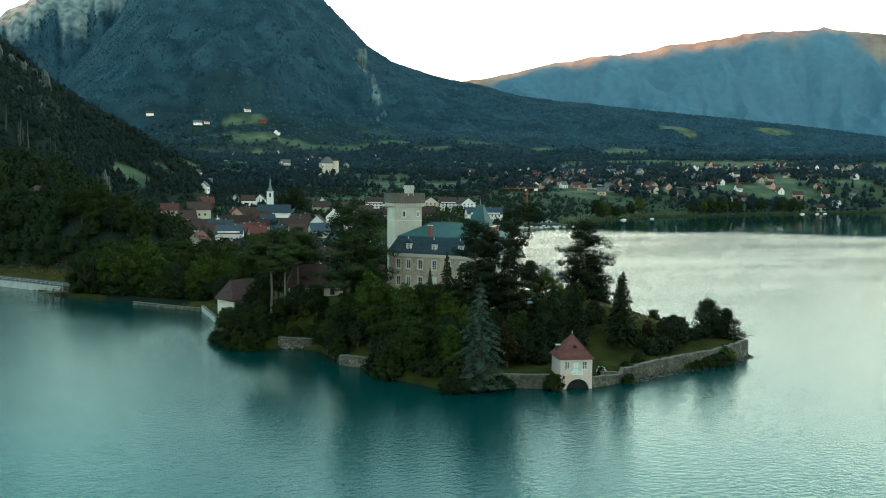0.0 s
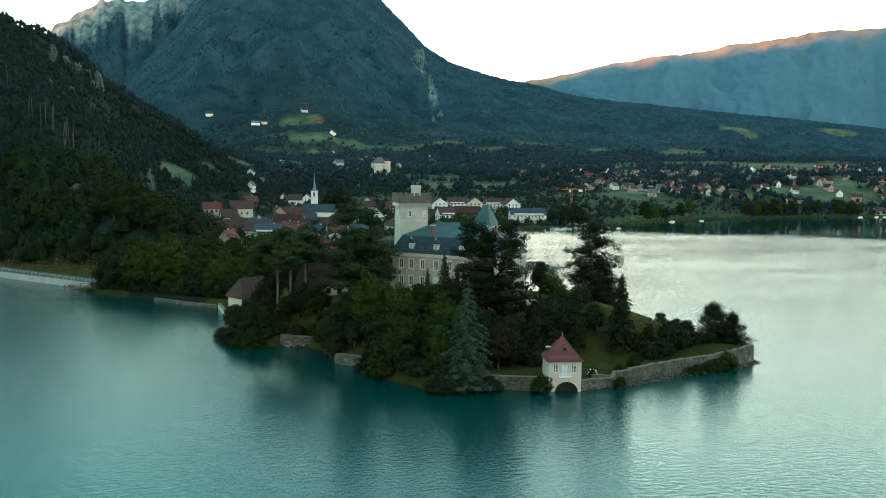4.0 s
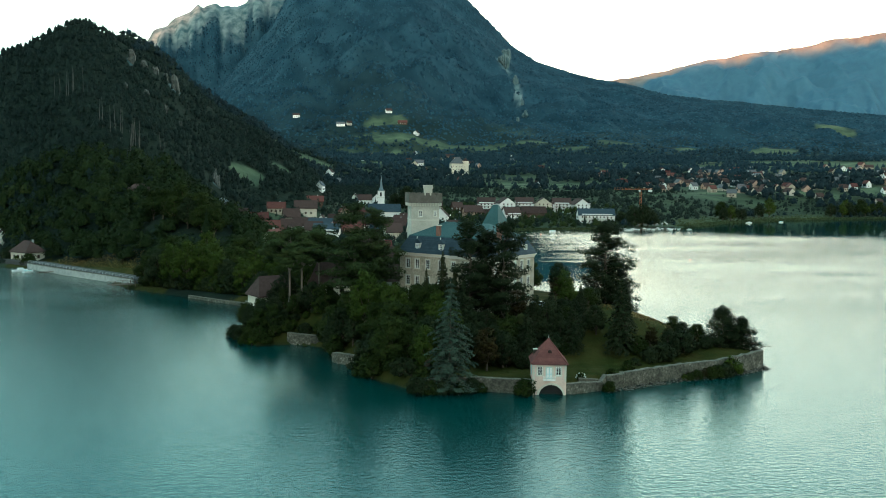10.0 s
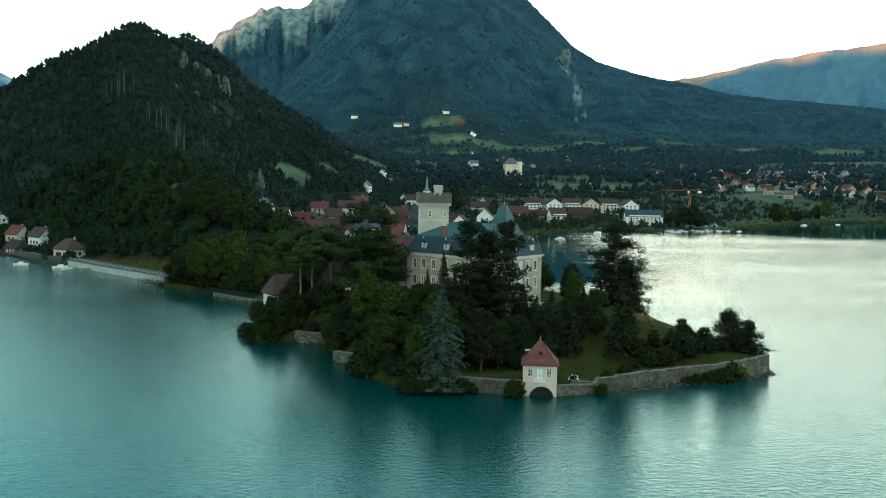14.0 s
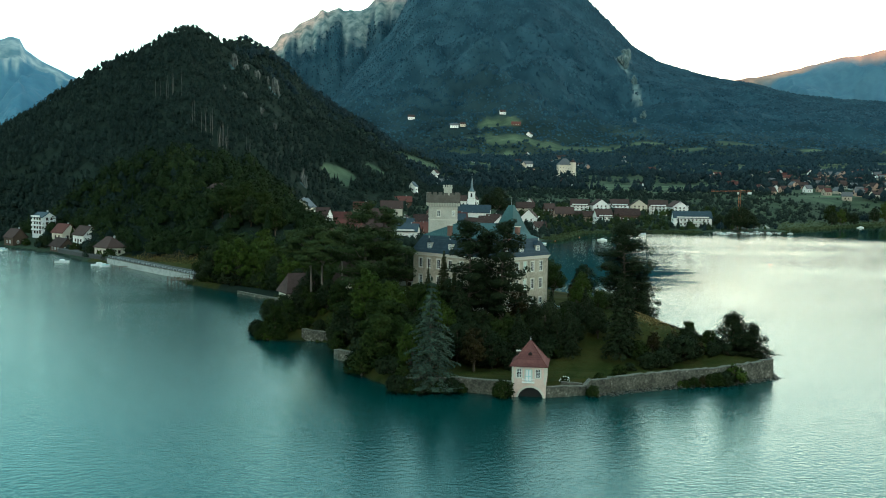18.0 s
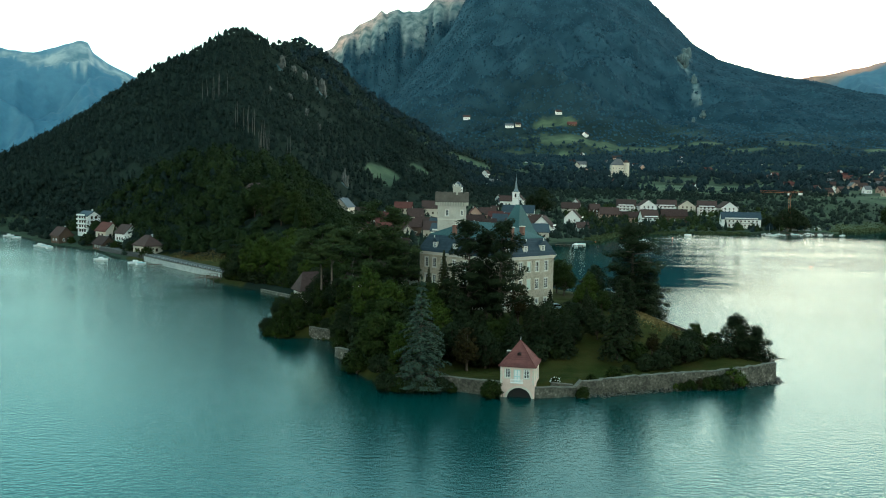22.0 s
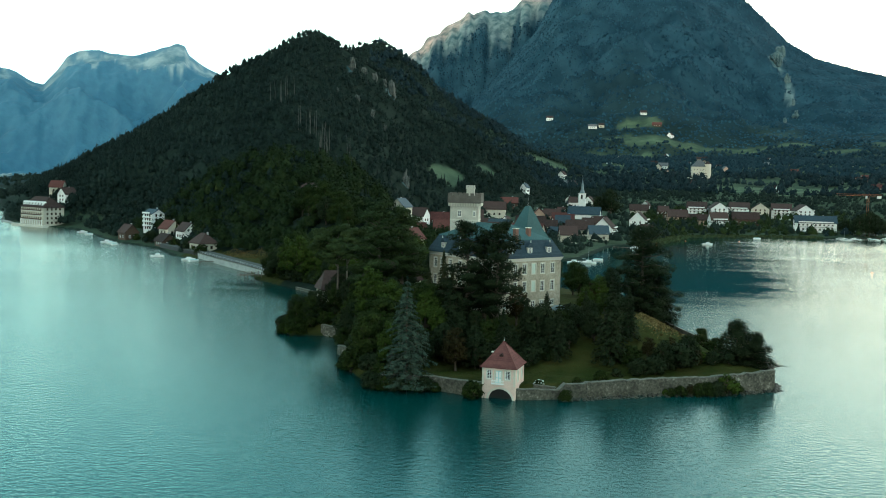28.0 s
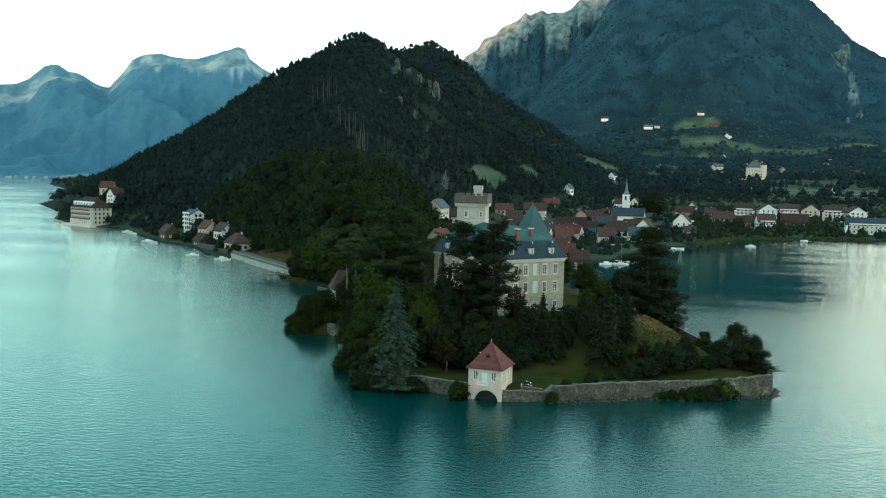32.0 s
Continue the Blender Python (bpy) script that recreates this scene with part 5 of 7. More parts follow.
put(ds, 13.4, 31, .5, 80)
put(ds, -2.2, 12.5, .72, 90)
put(ds, 1.5, 21, .62, 40)
put(ds, 22.5, 27, .7, 140)
put(ds, -14.5, 20, .85, 30)
ba = broadleaf("broadleaf_tree", 12, 4.6, 21, "leaf", "round-crowned green broadleaf tree")
bb = broadleaf("broadleaf_tree", 14, 4.8, 22, "leafy", "tall yellow-green broadleaf tree")
bc = broadleaf("broadleaf_tree", 11, 4.6, 23, "dleaf", "dark green broadleaf tree")
bd = broadleaf("broadleaf_tree", 10, 3.4, 24, "autumn", "broadleaf tree with reddish-brown leaves")
bush = broadleaf("bush", 3.2, 2.2, 25, "leaf", "dense green bush by the water", low=.02, per=190, size=.33, category="bush", clumps=34)
bushd = broadleaf("bush", 3.6, 2.6, 26, "dleaf", "dark evergreen bush on the bank", low=.02, per=170, size=.35, category="bush", clumps=34)
bushy = broadleaf("bush", 2.6, 1.7, 27, "leafy", "light green bush at the stone wall", low=.02, per=210, size=.31, category="bush", clumps=30)
KINDS = {"a": ba, "b": bb, "c": bc, "d": bd, "u": bush, "v": bushd, "y": bushy}
GROVE = (("b", -34.3, 31.0, 1.0), ("b", -29, 25, .85), ("a", 8.3, 25.0, .56), ("c", 4.0, 22.5, .8), ("c", 11.5, 28.5, .52), ("c", 15.6, 25.0, .62), ("c", 10.6, 22.0, .55), ("d", -1.5, 29.5, .9), ("a", 38.8, 42.0, .5), ("d", 13.6, 58.0, .62), ("b", 15.5, 56.0, .58), ("b", 12.6, 42.0, .5), ("c", 29.5, 18.0, .55), ("d", 26.6, 21.0, .5))
SHORE = (("v", -67.5, 63.0, .9), ("v", -65.5, 57.5, 1.1), ("a", -62.6, 53.6, .46), ("u", -60.0, 50.8, 1.2), ("c", -60, 57, .62), ("a", -57.4, 55, .6), ("u", -63.8, 52.0, .9), ("y", -61.8, 50.6, .8), ("u", -58.5, 50.5, .9), ("u", -5.6, -4.0, 1.1), ("v", -25.5, -2.2, 1.0), ("u", -23.2, -1.9, .9), ("v", -20.6, -1.8, .8), ("u", -17.6, -1.4, .75), ("v", -15.2, -1.0, .85), ("u", -13.2, -.8, .6), ("d", 5.0, 54.5, .5), ("a", 9.8, 72.5, .75), ("u", 11.4, -1.4, .7), ("u", 13.2, 4.0, .55), ("u", 17.6, 7.2, .75), ("v", 24.5, 14.5, .95))
BANK = (("u", 31, 8.2, .5), ("u", 32.8, 9.0, .65), ("d", 34.4, 9.4, .24), ("u", 36.2, 10.0, .8), ("u", 38, 10.7, .85), ("v", 39.6, 11.2, .8), ("y", 41.6, 12.6, 1.5), ("y", 30, 8.3, .5), ("u", 44, 14.6, .6), ("v", 33, 19.5, 1.5), ("c", 34.8, 23.5, .5), ("v", 28, 15.5, 1.1), ("u", 23, 19, 1.2), ("v", 43.0, 23, .7), ("d", 36.5, 21.2, .34), ("y", 38.0, 23.5, .8),
        ("u", 35, 26.5, 1.2), ("v", 39.5, 22.5, .75), ("u", 41, 32.5, 1.2), ("d", 31.5, 23.5, .45), ("v", 20.6, 12.0, .5), ("u", 6.4, 17.5, 1.0))
UNDER = (("c", -8.5, 16.5, .62), ("v", -5, 13.5, 1.3), ("c", -1.2, 17.5, .6), ("v", 2.4, 14.6, 1.2), ("c", -12.5, 19, .66), ("a", -4.2, 20.5, .56), ("c", 1.6, 25.5, .6), ("v", -10.2, 12.5, 1.2), ("d", -6.6, 10.8, .36), ("v", -2.6, 10.4, .9),
         ("c", -15.5, 15.5, .66), ("c", -9.2, 22.6, .6), ("c", 6.6, 20.6, .52), ("v", 4.4, 18.2, 1.2), ("y", 16.2, 46, 1.5), ("a", 17.4, 39.5, .5), ("c", 14.2, 35.5, .42), ("v", 10.4, 33.2, 1.2))
GARDEN.extend(UNDER)
rngb = np.random.RandomState(44)
for i in range(34):
    bx_, by_ = rngb.uniform(-60, -42), rngb.uniform(50, 68)
    if math.dist((bx_, by_), (-60, 86)) > 20 and by_ > 50.5 + .2 * (bx_ + 60):
        GARDEN.append(("uvyud"[i % 5] if i % 5 != 4 else "v", bx_, by_, rngb.uniform(.45, 1.0)))
for k_, x, y, s in (*GROVE, *SHORE, *BANK, *GARDEN):
    put(KINDS[k_], x, y, s, (x * 37 + y * 53) % 360, z=max(ground_z(x, y), .1) - .15)
rng = np.random.RandomState(3)
SLOPE = [(-41, 31), (-35, 13), (-25, -.5), (-21, 6), (-13.5, 5), (-6, 9), (-3, 17), (-12, 22), (-16, 30), (-28, 38), (-35, 40)]


def in_poly(p, x, y):
    hit_ = False
    for (ax, ay), (bx, by) in zip(p, p[1:] + p[:1]):
        if (ay > y) != (by > y) and x < (bx - ax) * (y - ay) / (by - ay) + ax:
            hit_ = not hit_
    return hit_


stood = [(-19.3, .2, 6.0), (-18.5, 6, 4.0), (-34.3, 31, 3.5), (-29, 25, 3.0), (-38.5, 26.5, 6.5)]
tries = 0
while tries < 1400 and len(stood) < 66:
    tries += 1
    x, y = rng.uniform(-42, -2), rng.uniform(-2, 41)
    if not in_poly(SLOPE, x, y):
        continue
    edge_ = coast_distance(np.array([x]), np.array([y]))[0]
    need = 2.3 if edge_ < 4 else 3.4
    if any(math.dist((x, y), (a, b_)) < (need + c) * .58 for a, b_, c in stood):
        continue
    stood.append((x, y, need))
    roll_ = rng.rand()
    if edge_ < 3.5:
        k_, s = ("u" if roll_ < .5 else "v"), rng.uniform(1.0, 1.7)
    else:
        k_, s = ("a" if roll_ < .42 else "c" if roll_ < .84 else "b" if roll_ < .93 else "d"), rng.uniform(.62, .98)
        s *= 1 - .22 * smooth(26, 38, y)
    put(KINDS[k_], x, y, float(s), rng.uniform(0, 360))
for x, y, k_, s in ((-48, 58, "c", .7), (-44, 54, "a", .7), (-42, 40, "a", .85), (-40, 36, "c", .8), (-56, 78, "c", .9), (-50, 92, "a", 1.0), (-42, 98, "c", 1.0), (-30, 84, "c", 1.0), (-34, 62, "c", .8), (-24, 96, "a", 1.0),
                    (-16, 104, "c", 1.1), (0, 92, "a", .9), (-64, 104, "c", .9), (-58, 112, "a", 1.1), (-8, 88, "c", 1.0), (18, 74, "c", .8), (8, 78, "a", .8), (20, 48, "v", 1.3)):
    put(KINDS[k_], x, y, s, (x * 31 + y * 17) % 360)
# bare leaning tree at the wall's end
dead = new("bare_tree")
items = [([(0, 0, -.3), (.5, -.1, .9), (1.5, -.2, 1.7), (2.4, -.3, 1.9)], [.14, .12, .09, .05])]
for i, (dx, dz) in enumerate(((.9, .9), (1.4, .4), (1.2, -.1), (.3, 1.2), (.8, .5))):
    b0 = items[0][0][1 + i % 3]
    items.append(([b0, (b0[0] + dx * .5, b0[1] + .15 * (i - 2), b0[2] + dz * .6), (b0[0] + dx, b0[1] + .3 * (i - 2), b0[2] + dz)], [.06, .04, .015]))
part("trunk", tubes("trunk", items, 5), M["bark"], dead)
tagged(dead, "small bare leaning tree at the wall's end", "tree")
put(bc, 8, 606, 2.1, 40)
put(bc, -2, 618, 1.5, 140)
put(dead, 49.9, 20.8, 1.15, 0)

# ---- trees along the mainland shore ----
for x, y, k_, s in ((-93, 147, "b", 1.2), (-88, 146, "b", 1.1), (-82, 142, "b", .9), (-78, 137, "c", 1.0), (-72, 127, "b", .85), (-99, 153, "b", 1.1), (-105, 158, "c", 1.2), (-110, 163, "a", 1.0), (-96, 160, "a", 1.4),
                    (-86, 156, "b", 1.15), (-78, 150, "a", 1.3), (-70, 142, "b", 1.05), (-62, 130, "b", 1.0), (-66, 152, "a", 1.4), (-102, 170, "a", 1.4), (-90, 170, "b", 1.2), (-78, 166, "a", 1.4), (-56, 146, "c", 1.2),
                    (-46, 128, "a", 1.2), (-52, 160, "b", 1.1), (-44, 150, "c", 1.1), (-38, 136, "a", 1.0), (-60, 172, "a", 1.3), (-42, 176, "c", 1.2), (-34, 190, "a", 1.1), (-40, 205, "b", .8), (-32, 160, "c", 1.0)):
    put(KINDS[k_], x, y, s, (x * 41 + y * 29) % 360)

for i in range(30):
    f_ = (i + rng.uniform(-.3, .3)) / 29
    bx_, by_ = -112 + 40 * f_ + rng.uniform(-1, 1), 161.5 - 39 * f_ + 2.5
    put(KINDS["uvuy"[i % 4]], bx_ + 2, by_ + 1, rng.uniform(1.1, 2.0), rng.uniform(0, 360), z=max(ground_z(bx_ + 2, by_ + 1), .1) - .2)

# ---- crags of the hill and the mountain ----
M["crag"] = mat("pale_limestone_crag", [(.022, .026, .022), (.060, .062, .056), (.15, .145, .13)], .16, .95, .9, 7.0, dist=.6, detail=8.0)
# the far crag repeats the limestone with blue haze mixed into its colour
M["farcrag"] = mat("pale_hazed_limestone_crag", [(.030, .064, .076), (.060, .098, .108), (.125, .16, .165)], .02, .95, .9, 7.0, dist=2.0, detail=8.0)


def crag(x, y, w, h, material, label, seed, lean=.45):
    """A bare rock face that breaks out of the slope, rough, with its rim sunk into the ground."""
    n_, m_ = 26, 34
    u, v = np.meshgrid(np.linspace(-1, 1, n_), np.linspace(-1, 1, m_))
    ang = math.atan2(x - CX, y - CY)
    rag = 2.2 * fbm(u * 2.1 + seed * 3.1, v * 1.3 + seed * 1.7, 4)
    edge_ = np.clip(1 - np.hypot(u, v) ** 3.0 + rag, 0, 1)
    ribs = np.abs(fbm(u * 3.0 + seed * 7, v * .9 + seed, 4)) * 2
    side_ = u * w / 2 * (1 + .25 * fbm(v * 2 + seed, u * 0 + 5, 3)) + .2 * w * fbm(v * 1.5 + seed * 2, u * 0 + 9, 2)
    up_ = v * h / 2
    deep_ = up_ * lean - np.minimum(w, h) * (.55 * edge_ - .32 * ribs * edge_ - .16)
    px, py = x + side_ * math.cos(ang) + deep_ * math.sin(ang), y - side_ * math.sin(ang) + deep_ * math.cos(ang)
    pz = ground_z(x, y) + up_ + .12 * h
    i = np.arange(m_ * n_).reshape(m_, n_)
    keep_ = (edge_[:-1, :-1] > .30) & (edge_[1:, 1:] > .22)
    quads = np.stack([i[:-1, :-1], i[:-1, 1:], i[1:, 1:], i[1:, :-1]], -1)[keep_]
    me_ = bpy.data.meshes.new("rock_face")
    me_.from_pydata(np.stack([px, py, pz], -1).reshape(-1, 3).tolist(), [], quads.tolist())
    return tagged(part("rock_face", me_, M[material]), label, "rock", "rock faces")


CRAGS = ((-218, 626, 8, 18), (-211, 641, 6, 10), (-203, 646, 6, 12), (-187, 645, 8, 22), (-190, 547, 5, 9), (-174, 536, 5, 11), (-163, 530, 4, 7), (-126, 447, 6, 16), (-203, 537, 5, 6), (-196, 655, 5, 9))
for i, (x, y, w, h) in enumerate(CRAGS):
    crag(x, y, w, h, "crag", "pale grey limestone crag on the wooded hill", i + 1)
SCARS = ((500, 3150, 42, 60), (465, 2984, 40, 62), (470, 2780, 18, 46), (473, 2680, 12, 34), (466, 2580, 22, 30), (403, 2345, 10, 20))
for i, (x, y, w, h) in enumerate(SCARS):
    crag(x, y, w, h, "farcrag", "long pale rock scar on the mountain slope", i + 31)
rngt = np.random.RandomState(66)
for i in range(26):
    x, y = (-155, 383) if i < 12 else (-182, 403) if i < 19 else (-224, 478)
    x, y = x + rngt.uniform(-11, 11), y + rngt.uniform(-9, 9)
    bare_ = new("bare_tree")
    hh_ = rngt.uniform(13, 20)
    part("trunk", tubes("trunk", [([(0, 0, -1), (rngt.uniform(-.3, .3), 0, hh_ * .5), (rngt.uniform(-.5, .5), 0, hh_)], [.21, .17, .07])], 5), M["greybark"], bare_)
    tagged(bare_, "pale bare tree trunk on the wooded hillside", "tree", "bare hillside trees")
    bare_.location = (x, y, ground_z(x, y))

# ---- woods ----
CLEAR = [(x, y, max(w, h) * .42) for x, y, w, h in (*CRAGS, *SCARS)] + [(x - 7 * (x - CX) / math.hypot(x - CX, y - CY), y - 7 * (y - CY) / math.hypot(x - CX, y - CY), w * .7) for x, y, w, h in CRAGS]


def domes(pts, rad_, rng, tall=1.15, cone=None, leafed=True, sides=7, pol=(38, 72, 108)):
    """Lumpy closed crowns, one at each ground point; cone: those that end in a point."""
    n_ = len(pts)
    pol = np.radians(pol)
    rings_ = len(pol)
    az_ = np.arange(sides) * 2 * math.pi / sides + rng.uniform(0, 6, (n_, 1, 1))
    rr2 = rad_[:, None, None] * rng.uniform(.62, 1.08, (n_, rings_, sides)) * (.66 if leafed else 1)
    wide = np.sin(pol)[None, :, None] * np.ones((n_, 1, 1))
    lift = np.cos(pol)[None, :, None] * np.ones((n_, 1, 1)) * tall
    if cone is not None and rings_ == 3:
        wide[cone] = np.array([.30, .55, .72])[None, :, None]
        lift[cone] = np.array([.95, .35, -.6])[None, :, None]
    if rings_ == 2:
        wide[:], lift[:] = np.array([.62, 1.0])[None, :, None], np.array([.25 * tall, -1.5])[None, :, None]
    V = np.stack([rr2 * wide * np.cos(az_), rr2 * wide * np.sin(az_), rr2 * lift + (rad_ * tall * .6)[:, None, None]], -1).reshape(n_, rings_ * sides, 3)
    peak = rad_ * tall * (1.6 if cone is None else np.where(cone, 2.0, 1.4))
    tip = np.stack([rad_ * 0, rad_ * 0, peak], -1)[:, None, :]
    V = (np.concatenate([V, tip], 1) + pts[:, None, :]).reshape(-1, 3)
    k = np.arange(sides)
    k1 = (k + 1) % sides
    tri = [np.stack([k + 0 * k, k1, 0 * k + rings_ * sides], -1)]
    for lo_ in range(rings_ - 1):
        a, b_ = k + lo_ * sides, k1 + lo_ * sides
        tri += [np.stack([a, a + sides, b_ + sides], -1), np.stack([a, b_ + sides, b_], -1)]
    tri = np.concatenate(tri)
    tri = (tri[None] + (np.arange(n_) * (rings_ * sides + 1))[:, None, None]).reshape(-1, 3)
    sink_ = rad_ * (tall * .45 if leafed or rings_ == 3 else -1.5)
    mid_ = np.repeat(pts + np.stack([rad_ * 0, rad_ * 0, sink_], -1), rings_ * sides + 1, 0)
    N = (V - mid_) / (np.linalg.norm(V - mid_, axis=1, keepdims=True) + 1e-6)
    return V, tri, N


def wood_mesh(name, V, tri, Q, N):
    """Crowns V, tri and leaf sprays Q in one mesh, with the normals N."""
    n_, t_, q_ = len(V), len(tri), len(Q)
    me_ = bpy.data.meshes.new(name)
    me_.vertices.add(n_ + q_ * 4)
    me_.vertices.foreach_set("co", np.concatenate([V, Q.reshape(-1, 3)]).reshape(-1).astype(np.float32))
    me_.loops.add(t_ * 3 + q_ * 4)
    me_.loops.foreach_set("vertex_index", np.concatenate([tri.reshape(-1), n_ + np.arange(q_ * 4)]).astype(np.int32))
    me_.polygons.add(t_ + q_)
    me_.polygons.foreach_set("loop_start", np.concatenate([np.arange(t_) * 3, t_ * 3 + np.arange(q_) * 4]).astype(np.int32))
    me_.polygons.foreach_set("use_smooth", np.ones(t_ + q_, bool))
    me_.update(calc_edges=True)
    me_.normals_split_custom_set_from_vertices(N.astype(np.float32))
    return me_


def canopy(pts, rad_, count, size, rng, tall=1.15):
    """Crowns as clusters of leaf sprays, one cluster at each ground point."""
    n_ = len(pts)
    d_ = rng.normal(size=(n_, count, 3))
    d_ /= np.linalg.norm(d_, axis=2, keepdims=True)
    d_[:, :, 2] = np.abs(d_[:, :, 2]) * 1.15 - .3
    lump = 1 + .25 * np.sin(d_[:, :, 0] * 5 + rng.uniform(0, 6, (n_, 1))) * np.cos(d_[:, :, 1] * 4)
    P = pts[:, None, :] + d_ * (rad_[:, None] * rng.uniform(.6, 1.05, (n_, count)) * lump)[:, :, None] * np.array([1, 1, tall])
    P[:, :, 2] += (rad_ * tall * .75)[:, None]
    s = np.repeat(size * rad_ / rad_.mean(), count)
    D = d_.reshape(-1, 3)
    N = D + np.array([0, 0, .3]) + rng.normal(size=D.shape) * .3
    N /= np.linalg.norm(N, axis=1, keepdims=True)
    return cards(P.reshape(-1, 3), s, rng, 0, N), np.repeat(N, 4, 0)


def scatter(r0, r1, a0, a1, spacing, rng, keep):
    area = math.radians(a1 - a0) * (r1 * r1 - r0 * r0) / 2
    n_ = int(area / spacing ** 2)
    r = np.sqrt(rng.uniform(r0 * r0, r1 * r1, n_))
    a = rng.uniform(a0, a1, n_)
    x, y = CX + r * np.sin(np.radians(a)), CY + r * np.cos(np.radians(a))
    z, d, rr2, az = height(x, y)
    ok = keep(x, y, z, d, r, a, rng.rand(n_))
    ok &= ~reed_flat(x, y, d)
    for cx, cy, cr in CLEAR:
        ok &= (x - cx) ** 2 + (y - cy) ** 2 > cr * cr
    return np.stack([x, y, z], 1)[ok]


def wood(name, pts, r_lo, r_hi, count, size, label, seed, conif=.0, leaf="farleaf", tall=1.15):
    rng = np.random.RandomState(seed)
    rr2 = r_lo + (r_hi - r_lo) * rng.rand(len(pts)) ** 1.5
    sel = rng.rand(len(pts)) < conif
    V, tri, N = domes(pts, rr2, rng, tall, sel, count > 0) if count else domes(pts, rr2, rng, tall, sel, False, 5, (52, 104))
    Q = np.zeros((0, 4, 3))
    if count:
        Q, NQ = canopy(pts[~sel], rr2[~sel], count, size, rng, tall)
        N = np.concatenate([N, NQ])
    ob = part(name, wood_mesh(name, V, tri, Q, N), M[leaf])
    return tagged(ob, label, "woodland", kind="stuff")

# ---- houses ----
HM = {}


def house_part(name, key, make, material, parent, label=""):
    if key not in HM:
        b_ = make()
        me_ = bpy.data.meshes.new(name)
        b_.to_mesh(me_), b_.free()
        me_.materials.append(M[material])
        HM[key] = me_
    ob = new(name, HM[key])
    ob.parent = parent
    return tagged(ob, label) if label else ob


def roof_mesh(l, w, h, rise, over, hip):
    a, b_ = l / 2 + over, w / 2 + over
    e_ = h - over * rise / (w / 2)
    k = (w / 2 + over) * hip
    t_ = .28
    top = [(-a, -b_, e_), (a, -b_, e_), (a, b_, e_), (-a, b_, e_), (-a + k, 0, h + rise), (a - k, 0, h + rise)]
    low = [(x, y, z - t_) for x, y, z in top]
    return faces(top + low, [(0, 1, 5, 4), (1, 2, 5), (2, 3, 4, 5), (3, 0, 4), (6, 7, 11, 10), (7, 8, 11), (8, 9, 10, 11), (9, 6, 10),
                             (0, 1, 7, 6), (1, 2, 8, 7), (2, 3, 9, 8), (3, 0, 6, 9)] if hip else
                 [(0, 1, 5, 4), (2, 3, 4, 5), (6, 7, 11, 10), (8, 9, 10, 11), (0, 1, 7, 6), (2, 3, 9, 8), (1, 5, 11, 7), (5, 2, 8, 11), (3, 4, 10, 9), (4, 0, 6, 10)])


WORDS = {"white": "white-walled", "cream": "cream-walled", "ochre": "salmon-walled", "timber": "dark timber", "greywall": "grey-walled", "castle": "old stone",
         "browntile": "brown tile", "houseredtile": "dark red tile", "slate": "dark slate", "greytile": "grey tile"}
M["greytile"] = mat("grey_roof_tile", [(.05, .052, .058), (.08, .082, .09), (.12, .122, .13)], .8, .8, .3, island=.4)


def house(x, y, l, w, h, rot, wall="white", roof="browntile", rise=None, hip=0.0, wins=(3, 2), rows=None, z=None, balcony=False, chim=True, group="village houses", label="", category="house", name="house"):
    rise = rise if rise is not None else w * .5
    e = new(name)
    sink = 1.5
    zz = ground_z(x, y) if z is None else z
    e.matrix_basis = Matrix.Translation((x, y, zz)) @ Matrix.Rotation(radians(rot), 4, "Z")
    lk = (l, w, h, rise, hip)
    gable = [(-w / 2, -sink), (w / 2, -sink), (w / 2, h), (0, h + rise - .1), (-w / 2, h)] if not hip else [(-w / 2, -sink), (w / 2, -sink), (w / 2, h), (-w / 2, h)]

    def body():
        b_ = prism(gable, -l / 2, l / 2)
        b_.transform(Matrix.Rotation(math.pi / 2, 4, "Z"))
        return b_
    house_part("wall", ("wall", wall, lk), body, wall, e)
    house_part("roof", ("roof", roof, lk), lambda: roof_mesh(l, w, h, rise, .6, hip), roof, e)
    rows = rows or max(1, int(h / 2.9))
    fw, fh = 1.0, 1.35
    for side_, n_, half, span in ((0, wins[0], w / 2, l), (1, wins[1], l / 2, w), (3, wins[1], l / 2, w)):
        for j in range(rows):
            for i in range(n_):
                u = -span / 2 + span * (i + 1) / (n_ + 1) if n_ > 1 else 0
                m = Matrix.Rotation(side_ * math.pi / 2, 4, "Z") @ Matrix.Translation((u, -half - .03, .9 + j * (h - .4) / rows))
                k_ = house_part("window", ("win", "timber" if wall != "timber" else "white"), lambda: window_plate(fw, fh), "timber" if wall in ("white", "cream", "ochre") else "white", e)
                k_.matrix_basis = m
                house_part("pane", ("pane",), lambda: box(-fw / 2 + .1, -.05, .08, fw / 2 - .1, -.02, fh - .08), "pane", k_)
    if balcony:
        for j in range(1, rows + 1 if not hip else rows):
            z_ = j * (h - .4) / rows + .2
            b_ = part("balcony", box(-l * .42, -w / 2 - 1.2, z_ - .18, l * .42, -w / 2, z_), M["timber" if wall != "timber" else "white"], e)
            part("railing", box(-l * .42, -w / 2 - 1.22, z_, l * .42, -w / 2 - 1.14, z_ + .95), M["white" if wall == "white" else "timber"], b_)
    if chim:
        k_ = house_part("chimney", ("chim",), lambda: box(-.35, -.35, -1.2, .35, .35, 1.3, .04), "greywall", e)
        k_.location = (l * .2, w * .12, h + rise * .8)
    lab = label or f"{WORDS.get(wall, wall)} house with {WORDS.get(roof, roof)} {'hipped' if hip else 'gable'} roof"
    return tagged(e, lab, category, group)


